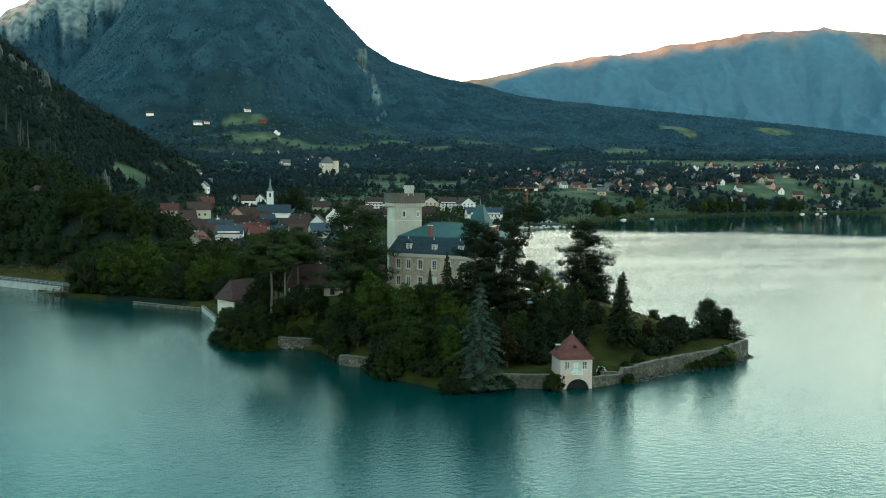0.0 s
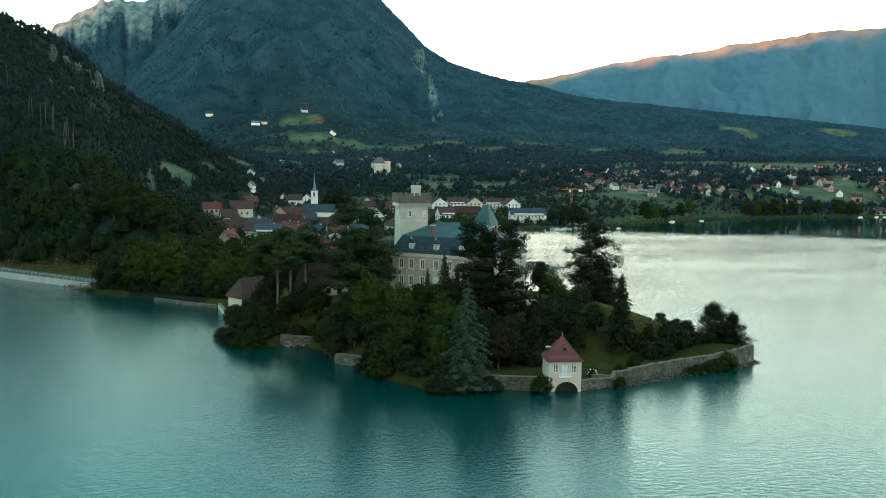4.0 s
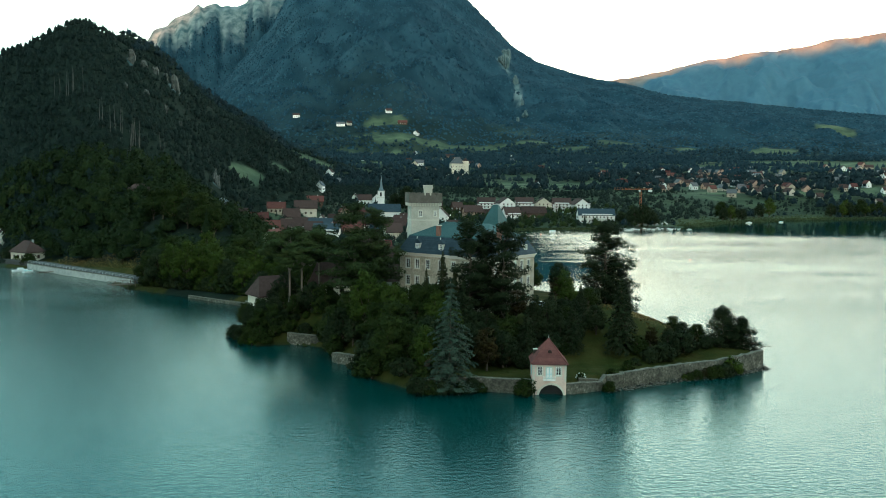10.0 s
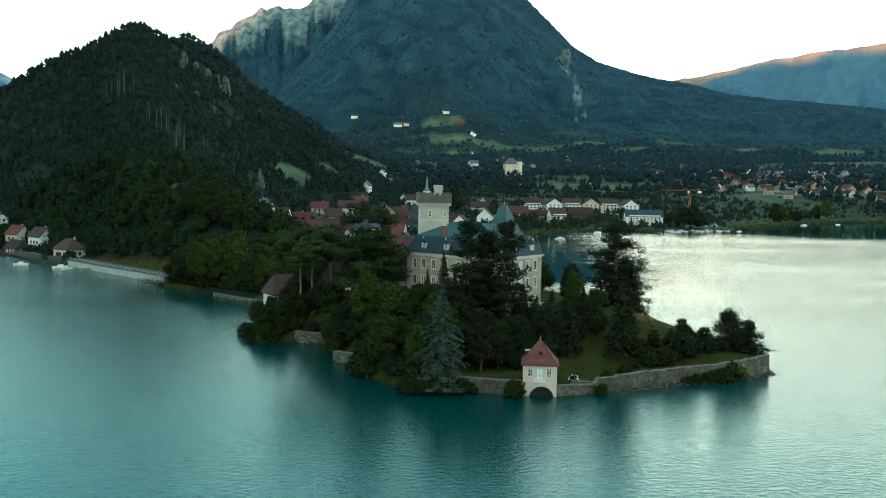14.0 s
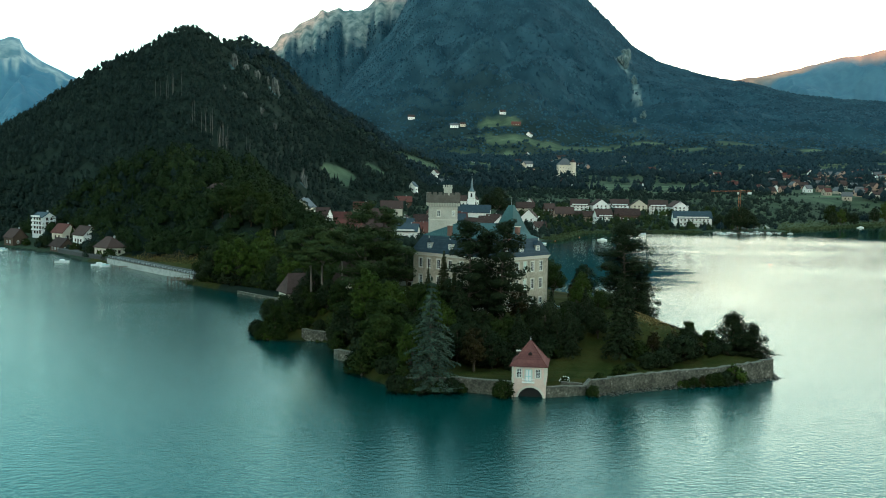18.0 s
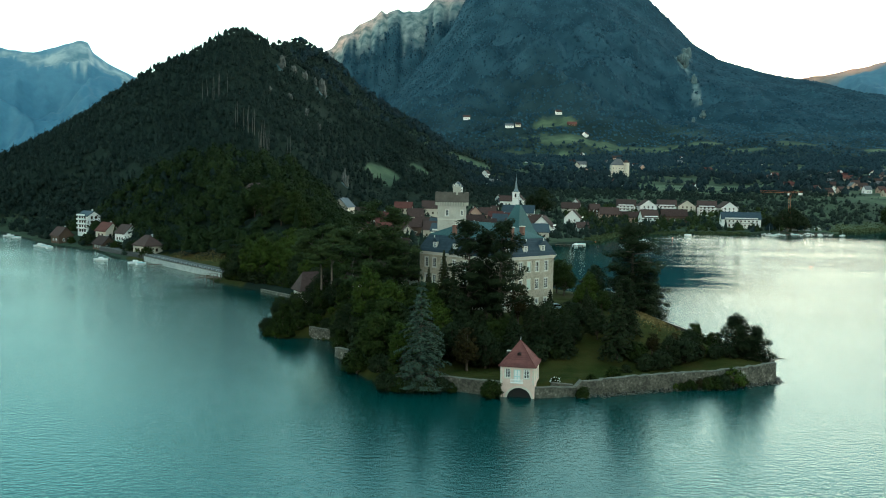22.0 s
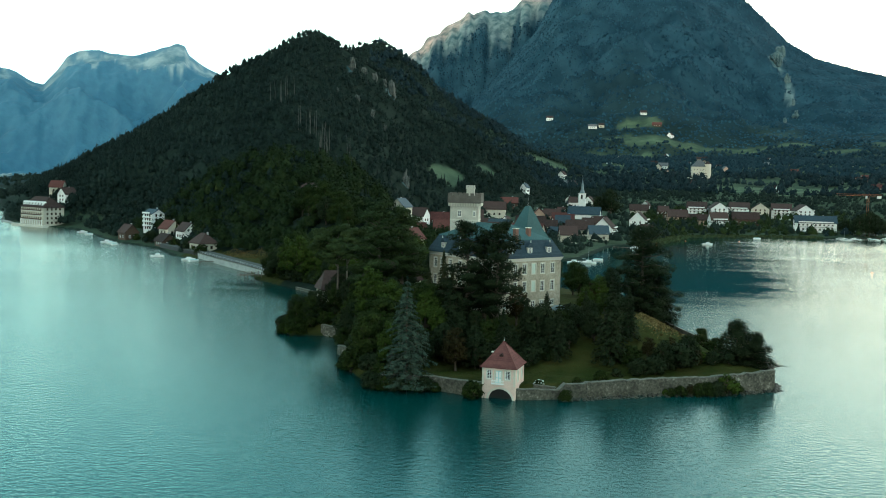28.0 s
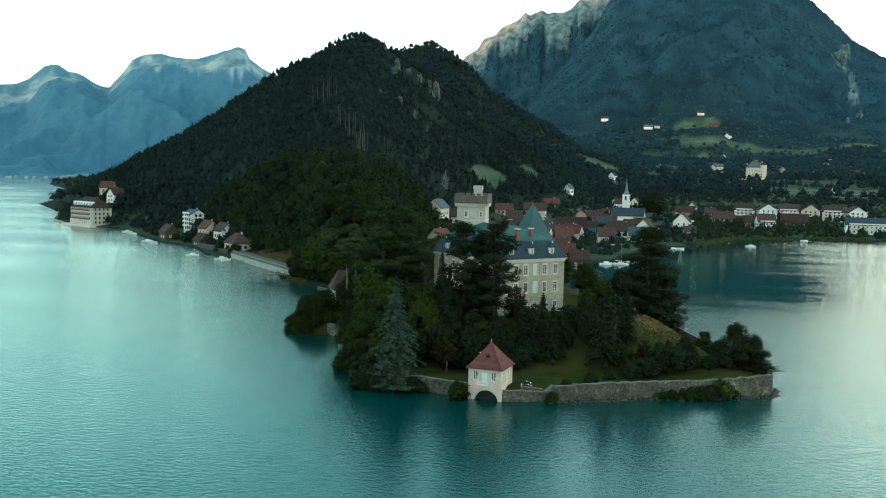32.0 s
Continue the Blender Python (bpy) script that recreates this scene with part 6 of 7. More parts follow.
def window_plate(w, h):
    b_ = bmesh.new()
    for a in ((-w / 2 - .1, -.08, -w / 2 + .08, h + .08), (w / 2 - .08, -.08, w / 2 + .1, h + .08), (-w / 2 + .08, h - .06, w / 2 - .08, h + .08), (-w / 2 + .08, -.08, w / 2 - .08, .06), (-.04, .06, .04, h - .06)):
        add_box(b_, a[0], -.07, a[1], a[2], .02, a[3])
    return b_


BAYSIDE = ((7, 462, 13, 13, 6, 78, "white", "browntile"), (-9, 457, 18, 11, 4.5, -5, "cream", "browntile"), (30, 547, 12, 12, 7, 80, "white", "browntile"), (35, 503, 8, 7, 4, 10, "white", "browntile"),
           (60, 591, 15, 10, 6, 5, "ochre", "browntile"), (77, 594, 16, 8, 4.2, 2, "ochre", "browntile"), (90, 579, 13, 11, 7, 12, "white", "browntile"), (113, 604, 20, 10, 5, 0, "timber", "browntile"),
           (37, 670, 9, 8, 6, 80, "white", "browntile"), (31, 631, 15, 9, 5, 0, "cream", "browntile"), (50, 617, 8, 8, 6, 10, "timber", "browntile"))
UPPER = ((-53, 440, 12, 9, 5, 10, "cream", "browntile"), (-40, 447, 11, 9, 6.5, 0, "ochre", "slate"), (-40, 496, 12, 9, 5, 80, "white", "browntile"), (-66, 533, 20, 10, 6, 8, "timber", "houseredtile"),
         (-65, 629, 10, 9, 7.5, 70, "white", "slate"), (-35, 762, 9, 8, 6, 70, "white", "browntile"), (-29, 712, 14, 8, 5, 0, "white", "slate"), (-45, 569, 9, 8, 5, 5, "white", "browntile"),
         (-33, 622, 10, 8, 5, -15, "cream", "browntile"), (-24, 541, 20, 11, 5, 5, "cream", "houseredtile"), (-4, 536, 10, 9, 5, 85, "cream", "houseredtile"))
OLD_TOWN = ((-98, 425, 20, 10, 5, 8, "timber", "houseredtile"), (-89, 470, 16, 9, 5, 0, "castle", "houseredtile"), (-69, 432, 18, 10, 5, 4, "timber", "browntile"), (-44, 480, 28, 12, 5.5, 2, "white", "browntile"),
            (-53, 393, 21, 10, 7, -10, "white", "slate"), (-71, 228, 13, 10, 5.0, 70, "cream", "houseredtile"), (-59, 238, 13, 10, 5.0, 15, "cream", "browntile"), (-84, 385, 15, 10, 5, 8, "cream", "houseredtile"),
            (-58, 455, 14, 10, 5, 85, "white", "browntile"), (-22, 425, 12, 9, 5, -20, "ochre", "slate"), (-30, 470, 13, 10, 5, 10, "cream", "browntile"))
HILLFOOT = ((-100, 360, 14, 9, 5, 20, "cream", "houseredtile"), (-408, 482, 10, 9, 8, 10, "cream", "houseredtile"), (-379, 449, 10, 9, 6, 70, "white", "browntile"), (-223, 302, 10, 8, 4.2, -35, "cream", "houseredtile"),
            (-206, 288, 11, 8, 4.8, -40, "white", "browntile"), (-254, 313, 9, 8, 4.5, -35, "timber", "browntile"), (-215, 281, 11, 7, 3.2, -40, "timber", "browntile"), (-15, 272, 9, 8, 4.2, 10, "timber", "browntile"),
            (-24, 290, 10, 8, 4, 5, "timber", "houseredtile"), (-30, 318, 11, 8, 4, 0, "timber", "browntile"))
CLEAR += [(a[0], a[1], a[2] * .62) for a in (*BAYSIDE, *UPPER, *OLD_TOWN, *HILLFOOT)]
UPPER, OLD_TOWN = ([(a[0], a[1], a[2] * k1_, a[3] * k1_ * 1.15, a[4] * k1_ * 1.05, *a[5:]) for a in k_] for k_, k1_ in ((UPPER, .62), (OLD_TOWN, .72)))
for i, a in enumerate((*BAYSIDE, *UPPER, *OLD_TOWN, *HILLFOOT)):
    house(*a, balcony=a[6] == "white" and a[2] >= 12 and i % 2 == 0, wins=(max(2, int(a[2] / 3.6)), max(2, int(a[3] / 4.5))))
house(-179, 250, 11, 9, 4.2, -38, "cream", "browntile", rise=4.2, hip=.75, wins=(3, 2), label="cream lakeside house with a dark brown hipped roof", z=2.2)
house(-241, 318, 9, 8, 9.8, -30, "white", "slate", rise=2.4, wins=(3, 2), rows=4, balcony=True, label="tall white house with rows of pale balconies")
CLEAR += [(-179, 250, 9), (-241, 318, 9), (-241, 300, 8), (-373, 411, 17), (-366, 398, 12), (-12, 586, 19), (-12, 562, 15), (-11, 545, 12), (125, 1283, 24), (122, 1252, 22), (-174, 576, 12), (-168, 600, 12), (-121, 424, 7), (190, 985, 12), (-42, 76, 9), (-61, 86, 9)]
# terraced holiday flats
for i in range(6):
    x, y = 78 + 17.2 * i, 638 + 3 * i
    house(x, y, 15.4, 14, 7.4, (-6, 96, -4, 84, -8, 98)[i], ("white", "white", "white", "cream", "white", "white")[i], "browntile", rise=4.9, wins=(4, 3), rows=3, balcony=True, chim=False, group="terraced flats",
          label="white terraced flats with balconies under brown roof", category="apartment house", name="apartment_house")
    CLEAR.append((x, y, 9))
house(163, 592, 30, 12, 7, -3, "white", "slate", rise=5, wins=(9, 3), rows=2, balcony=True, group="terraced flats", label="long white lakeside residence under a blue slate roof", category="apartment house", name="apartment_house")
CLEAR += [(155, 585, 14), (172, 585, 14)]

# farmhouses on the upper meadows and white houses at the wood's edge
for x, y, l_, w_, h_, rot, wl_, rf in ((51, 2190, 15, 11, 5, 10, "white", "browntile"), (82, 2122, 22, 10, 4.5, 0, "timber", "houseredtile"), (112, 2070, 17, 11, 6, 70, "white", "browntile"), (-66, 2092, 20, 9, 5, 0, "white", "greytile"), (-46, 2098, 12, 9, 5, 10, "cream", "browntile"),
                                       (-176, 2195, 17, 10, 6, 5, "white", "browntile"), (78, 1481, 16, 10, 5, 0, "white", "greytile"), (70, 1462, 12, 9, 5, 80, "cream", "browntile"), (-69, 1147, 12, 9, 5, 75, "white", "browntile"), (-46, 1018, 14, 9, 5, 80, "white", "browntile"),
                                       (-58, 1030, 11, 8, 4.5, 10, "white", "greytile"), (-26, 708, 12, 9, 5, 0, "white", "browntile"), (-14, 720, 11, 9, 5, 80, "white", "browntile")):
    house(x, y, l_, w_, h_, rot, wl_, rf, wins=(3, 2), rows=1, chim=False, group="hillside houses")
    CLEAR.append((x, y, l_ * .8)), CLEAR.append((x - .012 * (x - CX), y - .9 * l_, l_ * .6))
# lakeside hotel
hz = 1.2
hotel = house(-373, 410, 30, 15, 12.4, -28, "cream", "browntile", rise=6.5, hip=.8, wins=(9, 4), rows=4, z=hz, group="hotels", label="large cream four-storey lakeside hotel under a dark roof", category="hotel", name="hotel")
for j in range(1, 4):
    b_ = part("balcony", box(-14, -8.6, 3.0 * j + .3, 14, -7.5, 3.0 * j + .5), M["white"], hotel)
    part("railing", box(-14, -8.62, 3.0 * j + .5, 14, -8.54, 3.0 * j + 1.3), M["timber"], b_)
for i in range(10):
    part("arcade_pier", box(-14 + 3.1 * i - .3, -8.5, -1, -14 + 3.1 * i + .3, -7.9, 3.3), M["white"], hotel)
for i in range(7):
    k_ = part("dormer", prism([(-.9, 0), (.9, 0), (.9, 1.7), (0, 2.6), (-.9, 1.7)], -1.2, 1.8), M["white"], hotel)
    k_.location = (-12.0 + 4.0 * i, -5.6, 13.2)
    part("pane", box(-.5, -1.24, .4, .5, -1.2, 1.6), M["pane"], k_)
tagged(part("terrace", box(-18, -13, -2, 24, -8.7, .25), M["trim"], None), "pale paved hotel terrace at the water", "terrace").matrix_basis = hotel.matrix_basis.copy()

# church
chz = ground_z(-8, 588)
church = house(-12, 586, 25, 11, 7.6, -6, "white", "slate", z=chz - 3.5, rise=5.6, wins=(6, 1), rows=1, chim=False, group="church", label="white village church with slate roof and slender spire", category="church", name="church")
tw = part("bell_tower", box(-2.6, -2.6, -2, 2.6, 2.6, 20.5), M["white"], church, "square white bell tower")
tw.location = (-3.5, 8.0, 2.6)
b_ = bmesh.new()
add_box(b_, -2.9, -2.9, 20.5, 2.9, 2.9, 20.9), add_box(b_, -2.75, -2.75, 15.4, 2.75, 2.75, 15.7)
part("cornice", b_, M["trim"], tw)
for a in range(4):
    k_ = part("louvre", box(-.7, -2.66, 16.4, .7, -2.58, 19.6), M["dark"], tw)
    k_.rotation_euler = (0, 0, a * math.pi / 2)
st = [(2.5 * math.cos(math.pi * (i + .5) / 4), 2.5 * math.sin(math.pi * (i + .5) / 4), 20.9) for i in range(8)]
st2 = [(x * .5, y * .5, 23.6) for x, y, _ in st]
part("spire", faces(st + st2 + [(0, 0, 34.0)], [(i, (i + 1) % 8, 8 + (i + 1) % 8, 8 + i) for i in range(8)] + [(8 + i, 8 + (i + 1) % 8, 16) for i in range(8)]), M["spire"], tw, "slender blue-grey slate spire")
part("cross", tubes("cross", [([(0, 0, 33.7), (0, 0, 35.5)], [.06, .05]), ([(-.5, 0, 34.8), (.5, 0, 34.8)], [.05, .05])], 4), M["steel"], tw)

# the other castle on the hillside
hc = new("manor")
hc.matrix_basis = Matrix.Translation((125, 1283, ground_z(125, 1283))) @ Matrix.Rotation(radians(8), 4, "Z")
part("wall", box(-12, -8, -8, 9, 8, 17), M["cream"], hc)
part("roof", faces([(-12.8, -8.8, 17), (9.8, -8.8, 17), (9.8, 8.8, 17), (-12.8, 8.8, 17), (-4, 0, 27), (2, 0, 27)], [(0, 1, 5, 4), (1, 2, 5), (2, 3, 4, 5), (3, 0, 4), (3, 2, 1, 0)]), M["greytile"], hc)
bmt = bmesh.new()
bmesh.ops.create_cone(bmt, cap_ends=True, segments=20, radius1=5, radius2=5, depth=28)
k_ = part("round_tower", bmt, M["cream"], hc)
k_.location = (10, -5, 7)
bmt = bmesh.new()
bmesh.ops.create_cone(bmt, cap_ends=True, segments=20, radius1=5.4, radius2=.2, depth=5)
part("tower_roof", bmt, M["browntile"], k_).location = (0, 0, 16.4)
part("annexe", box(-22, -5, -6, -12, 5, 5), M["cream"], hc)
for j in range(3):
    for i in range(4):
        window(hc, Matrix.Translation((-9.5 + 4.4 * i, -8.05, 1.5 + 5 * j)), 1.15, 2.2, bars=2)
tagged(hc, "pale old manor with round tower among hillside trees", "manor")

# A-frame cabin
af = new("cabin")
af.matrix_basis = Matrix.Translation((190, 985, ground_z(190, 985))) @ Matrix.Rotation(radians(10), 4, "Z")
part("front", prism([(-4, 0), (4, 0), (0, 8)], -5, 5), M["white"], af)
part("roof", faces([(-4.6, -5.6, -.6), (0, -5.6, 8.6), (0, 5.6, 8.6), (-4.6, 5.6, -.6), (4.6, -5.6, -.6), (4.6, 5.6, -.6)], [(0, 1, 2, 3), (4, 5, 2, 1)]), M["browntile"], af)
window(af, Matrix.Translation((0, -5.05, 1.0)), 1.6, 2.0, bars=1, surrounded=False)
tagged(af, "white pointed cabin with steep brown roof", "cabin")

# houses on the headland's neck
hh = house(-60.3, 86, 10, 8, 5.4, 30, "cream", "browntile", rise=4.4, hip=.45, wins=(3, 2), rows=1, z=3.2, chim=False, group="garden houses", label="cream shore house with brown hipped roof", name="boathouse")
rh = house(-41.5, 76.5, 14, 9, 3.6, -6, "cream", "browntile", rise=4.8, hip=.35, wins=(4, 2), rows=1, z=9.2, chim=False, group="garden houses", label="low cream gatehouse with dark red-brown roof")
for u in (-3, 3):
    k_ = part("dormer", prism([(-.7, 0), (.7, 0), (.7, .5), (0, 1.1), (-.7, .5)], -1.0, 1.6), M["browntile"], rh)
    k_.location = (u, -3.2, 5.0)
house(-27, 92, 14, 8, 3.4, 12, "greywall", "browntile", rise=3.6, wins=(3, 2), rows=1, z=8.6, chim=False, group="garden houses", label="long low outbuilding with brown tile roof")
house(-141, 295, 10, 9, 5.0, 20, "stone", "browntile", rise=2.4, hip=.7, wins=(2, 2), rows=1, z=ground_z(-141, 295) - 2.5, chim=False, group="knoll houses", label="grey old house half hidden in trees")

# the crowded old quarter under the hill
rngo = np.random.RandomState(19)
count_, tries = 0, 0
while count_ < 20 and tries < 4000:
    tries += 1
    x, y = rngo.uniform(-120, 4), rngo.uniform(375, 585)
    if ground_z(x, y) > 24 or x < -115 + (y - 375) * .32 or any(math.dist((x, y), c[:2]) < 12.5 for c in CLEAR):
        continue
    l_ = rngo.choice([10, 12, 15])
    CLEAR.append((x, y, l_ * .6))
    house(x, y, l_, 9.5, rngo.choice([4.4, 5.4]), rngo.choice([-14, 4, 12, 84, 98]), rngo.choice(["white", "cream", "cream", "ochre", "timber"]), rngo.choice(["browntile", "browntile", "houseredtile", "slate"]),
          wins=(3, 2), rows=1, chim=bool(count_ % 2))
    count_ += 1

# scattered far houses
rngh = np.random.RandomState(9)
count_ = 0
while count_ < 175:
    cl = rngh.randint(7)
    a0, r0_, sa, sr = ((18, 1330, 2.2, 60), (21, 1480, 3.0, 70), (26, 1350, 4.0, 90), (31, 1650, 3.5, 90), (22, 1180, 3.0, 50), (30, 1250, 5.0, 60), (6, 1700, 6.0, 200))[cl]
    a, r = rngh.normal(a0, sa), rngh.normal(r0_, sr)
    x, y = CX + r * math.sin(radians(a)), CY + r * math.cos(radians(a))
    zz, d_, _, _ = height(np.array([x]), np.array([y]))
    if d_[0] < 15 or any(math.dist((x, y), c[:2]) < 17 for c in CLEAR):
        continue
    CLEAR.append((x, y, 8))
    wl = ("white", "cream", "ochre", "castle")[rngh.randint(4)]
    rf = ("browntile", "houseredtile", "browntile", "greytile")[rngh.randint(4)]
    house(x, y, (8, 10, 13)[count_ % 3], 8, (4, 4.6)[count_ % 2], rngh.choice([-20, 0, 15, 80, 100]), wl, rf, wins=(2, 1), rows=1, chim=False, group="far houses", z=float(zz[0]))
    count_ += 1

# town walls toned blue, distance haze put into the paint
M["hazewall"] = mat("haze_bluish_far_render", [(.12, .19, .22), (.22, .29, .31)], .05, .9, .1)
# pale small town on the flat far shore
rngf = np.random.RandomState(23)
V_, F_ = [], []
for _ in range(60):
    a, r = radians(rngf.uniform(-40.5, -30.5)), rngf.uniform(3120, 3290)
    x, y, l_, w_, h_ = CX + r * math.sin(a), CY + r * math.cos(a), rngf.uniform(7, 16), rngf.uniform(6, 10), rngf.uniform(2.5, 5)
    k = len(V_)
    zb = max(ground_z(x, y), 0)
    V_ += [(x + sx * l_ / 2, y + sy * w_ / 2, zb + sz) for sz in (-2, h_) for sx, sy in ((-1, -1), (1, -1), (1, 1), (-1, 1))] + [(x - l_ / 2, y, zb + h_ + 3.5), (x + l_ / 2, y, zb + h_ + 3.5)]
    F_ += [tuple(k + j for j in q) for q in ((0, 1, 5, 4), (1, 2, 6, 9, 5), (2, 3, 7, 6), (3, 0, 4, 8, 7), (4, 5, 9, 8), (6, 7, 8, 9))]
me_ = bpy.data.meshes.new("far_town")
me_.from_pydata(V_, [], F_)
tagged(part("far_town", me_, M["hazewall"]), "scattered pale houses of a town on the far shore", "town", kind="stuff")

# ---- quay, road, jetties and boats ----
M["quay"] = mat("pale_concrete_quay", [(.20, .21, .21), (.32, .33, .32), (.46, .46, .44)], .6, .9, .3)
stone_wall([(-116, 170), (-131, 187), (-150, 207), (-173, 233)], [2.5, 2.4, 2.3, 2.2], "pale concrete quay wall along the lake road", material="quay", seed=20, step=4, jag=.01)
stone_wall([(-70.5, 118), (-80, 127), (-91, 138.5)], [1.0, .9, .8], "low grey stone wall at the water", material="stone", seed=21, step=4, jag=.02)
stone_wall([(-66.6, 95), (-68, 106), (-70, 118)], [1.6, 1.6, 1.7], "pale whitewashed shore wall below the garden house", seed=22, step=3, material="quay")
rd = [(-112, 172), (-127, 189), (-146, 209), (-170, 236), (-186, 250), (-212, 276)]
vs, fs = [], []
for i, (x, y) in enumerate(rd):
    a, b2 = rd[max(0, i - 1)], rd[min(len(rd) - 1, i + 1)]
    dx, dy = b2[0] - a[0], b2[1] - a[1]
    L = math.hypot(dx, dy)
    nx, ny = dy / L, -dx / L
    vs += [(x - nx * 3, y - ny * 3, 2.55), (x + nx * 3, y + ny * 3, 2.55), (x - nx * 3, y - ny * 3, .5), (x + nx * 3, y + ny * 3, .5)]
for i in range(len(rd) - 1):
    k = i * 4
    fs += [(k, k + 1, k + 5, k + 4), (k + 2, k, k + 4, k + 6), (k + 1, k + 3, k + 7, k + 5)]
tagged(part("road", faces(vs, fs), M["asphalt"]), "narrow asphalt lake road behind the quay", "road", kind="structure")


def jetty(x, y, l, w, rot, z, rails, label):
    e = new("jetty")
    e.matrix_basis = Matrix.Translation((x, y, 0)) @ Matrix.Rotation(radians(rot), 4, "Z")
    part("deck", box(-l / 2, -w / 2, z - .15, l / 2, w / 2, z), M["timber"], e)
    n_ = max(2, int(l / 2.5))
    for i in range(n_ + 1):
        for s in (-1, 1):
            part("post", box(-l / 2 + l * i / n_ - .1, s * w / 2 - .1, -2, -l / 2 + l * i / n_ + .1, s * w / 2 + .1, z + (1.0 if rails else .2)), M["timber"], e)
    if rails:
        for s in (-1, 1):
            part("rail", box(-l / 2, s * w / 2 - .05, z + .9, l / 2, s * w / 2 + .05, z + 1.0), M["timber"], e)
    return tagged(e, label, "jetty")


stone_wall([(-388, 404), (-410, 428), (-431, 447), (-462, 492), (-492, 530)], [1.3, 1.3, 1.2, 1.2, 1.2], "pale promenade wall curving along the lake", material="quay", seed=24, step=4, jag=.01)
# railing on the quay, and bushes by the waterside gardens
railing = new("quay_railing")
QUAY = [(-116.3, 170.4), (-131.3, 187.4), (-150.3, 207.4), (-173.3, 233.4)]
post_me = bpy.data.meshes.new("post")
b_ = box(-.06, -.06, 0, .06, .06, 1.05)
b_.to_mesh(post_me), b_.free()
post_me.materials.append(M["steel"])
for (ax, ay), (bx, by) in zip(QUAY, QUAY[1:]):
    k = int(math.dist((ax, ay), (bx, by)) / 2.5)
    for i in range(k):
        k_ = new("post", post_me)
        k_.parent, k_.location = railing, (ax + (bx - ax) * i / k, ay + (by - ay) * i / k, 2.45)
for z in (2.95, 3.45):
    part("rail", tubes("rail", [([(x, y, z) for x, y in QUAY], [.05] * 4)], 5), M["steel"], railing)
tagged(railing, "grey steel railing along the lake quay", "railing")
for i, (x, y) in enumerate(((-177.5, 236), (-184, 243), (-190, 250), (-198, 259), (-206, 267), (-222, 284), (-232, 291), (-247, 302))):
    put(KINDS["uyvu"[i % 4]], x + 2, y + 4, (1.7, 1.3, 1.9, 1.2)[i % 4], i * 77)
jetty(-118, 160.5, 8, 4.5, 35, 1.9, True, "dark wooden jetty with railings at the quay")
jetty(-160, 213, 6, 2, 40, .7, False, "short dark wooden landing stage")
jetty(2, 286, 14, 1.6, -15, .6, False, "long narrow wooden boat jetty")
jetty(22, 388, 16, 1.8, -10, .6, False, "wooden jetty before the village shore")
for i in range(4):
    jetty(176 + 15 * i, 543 + 8 * i, 22, 1.6, 110, .6, False, "marina pontoon with moored boats")


def boat(l, w, label, cabin=True, mast=0, cover="white"):
    e = new("boat")
    b_ = bmesh.new()
    sec = [(-.5, .78, .0), (-.2, 1, .0), (.15, .96, .02), (.36, .6, .1), (.5, .04, .2)]
    rings = []
    for f, k, up_ in sec:
        rings.append([b_.verts.new(p) for p in ((f * l, -w / 2 * k, .75 + up_), (f * l, -w / 2 * k * .7, -.15), (f * l, w / 2 * k * .7, -.15), (f * l, w / 2 * k, .75 + up_))])
    for r0_, r1_ in zip(rings, rings[1:]):
        for i in range(4):
            b_.faces.new((r0_[i], r0_[(i + 1) % 4], r1_[(i + 1) % 4], r1_[i]))
    b_.faces.new(rings[0]), b_.faces.new(rings[-1])
    part("hull", b_, M["white"], e)
    if cabin:
        part("cabin", box(-.15 * l, -w * .3, .7, .2 * l, w * .3, 1.5, .12), M["white"], e)
        part("windscreen", box(.2 * l - .02, -w * .27, .95, .2 * l + .03, w * .27, 1.42), M["pane"], e)
    else:
        part("cover", box(-.4 * l, -w * .36, .72, .25 * l, w * .36, .95, .08), M["blueshut"], e)
    if mast:
        part("mast", tubes("mast", [([(0, 0, .7), (0, 0, mast)], [.07, .04])]), M["steel"], e)
        part("boom", tubes("boom", [([(0, 0, 1.9), (-l * .42, 0, 1.9)], [.09, .07])]), M["white"], e)
    return tagged(e, label, "boat", "moored boats")


b1_ = boat(6.2, 2.3, "small white motor boat moored on the lake")
b2_ = boat(5.0, 1.9, "small white rowing boat under a pale cover", cabin=False)
b3_ = boat(8.0, 2.6, "white sailing boat with bare mast", mast=11)
BOATS = ((1, -172.5, 221, 40), (2, -168, 217, 60), (1, -193, 231, 20), (2, -252, 292, 30), (1, -258, 297, 50), (2, -300, 348, 10), (1, -312, 360, 30), (2, -246, 285, 80), (3, 4, 283, -20), (1, -3, 281, 30), (2, 8, 300, 10),
         (1, 72, 444, 5), (2, 30, 400, 20), (1, 26, 392, 60), (2, 112, 522, 10), (1, 330, 672, 10), (2, 372, 695, 20), (1, 620, 800, 0), (1, 645, 806, 15), (2, 660, 812, 0))
for k, x, y, r_ in BOATS:
    put((b1_, b2_, b3_)[k - 1], x, y, 1.0, r_, z=0)
rngm = np.random.RandomState(12)
for i in range(24):
    # berths along the four pontoons, some left empty
    j_, f_, sd_ = i % 4, rngm.uniform(-.9, .9), (-1, 1)[i // 4 % 2]
    put((b2_, b1_, b3_, b2_, b1_)[i % 5], 176 + 15 * j_ - 3.4 * f_ * 2.4 + sd_ * 3.6, 543 + 8 * j_ + f_ * 10 + sd_ * 1.3, rngm.uniform(.5, .8), 20 + rngm.uniform(-14, 14) + 180 * (i % 2), z=0)
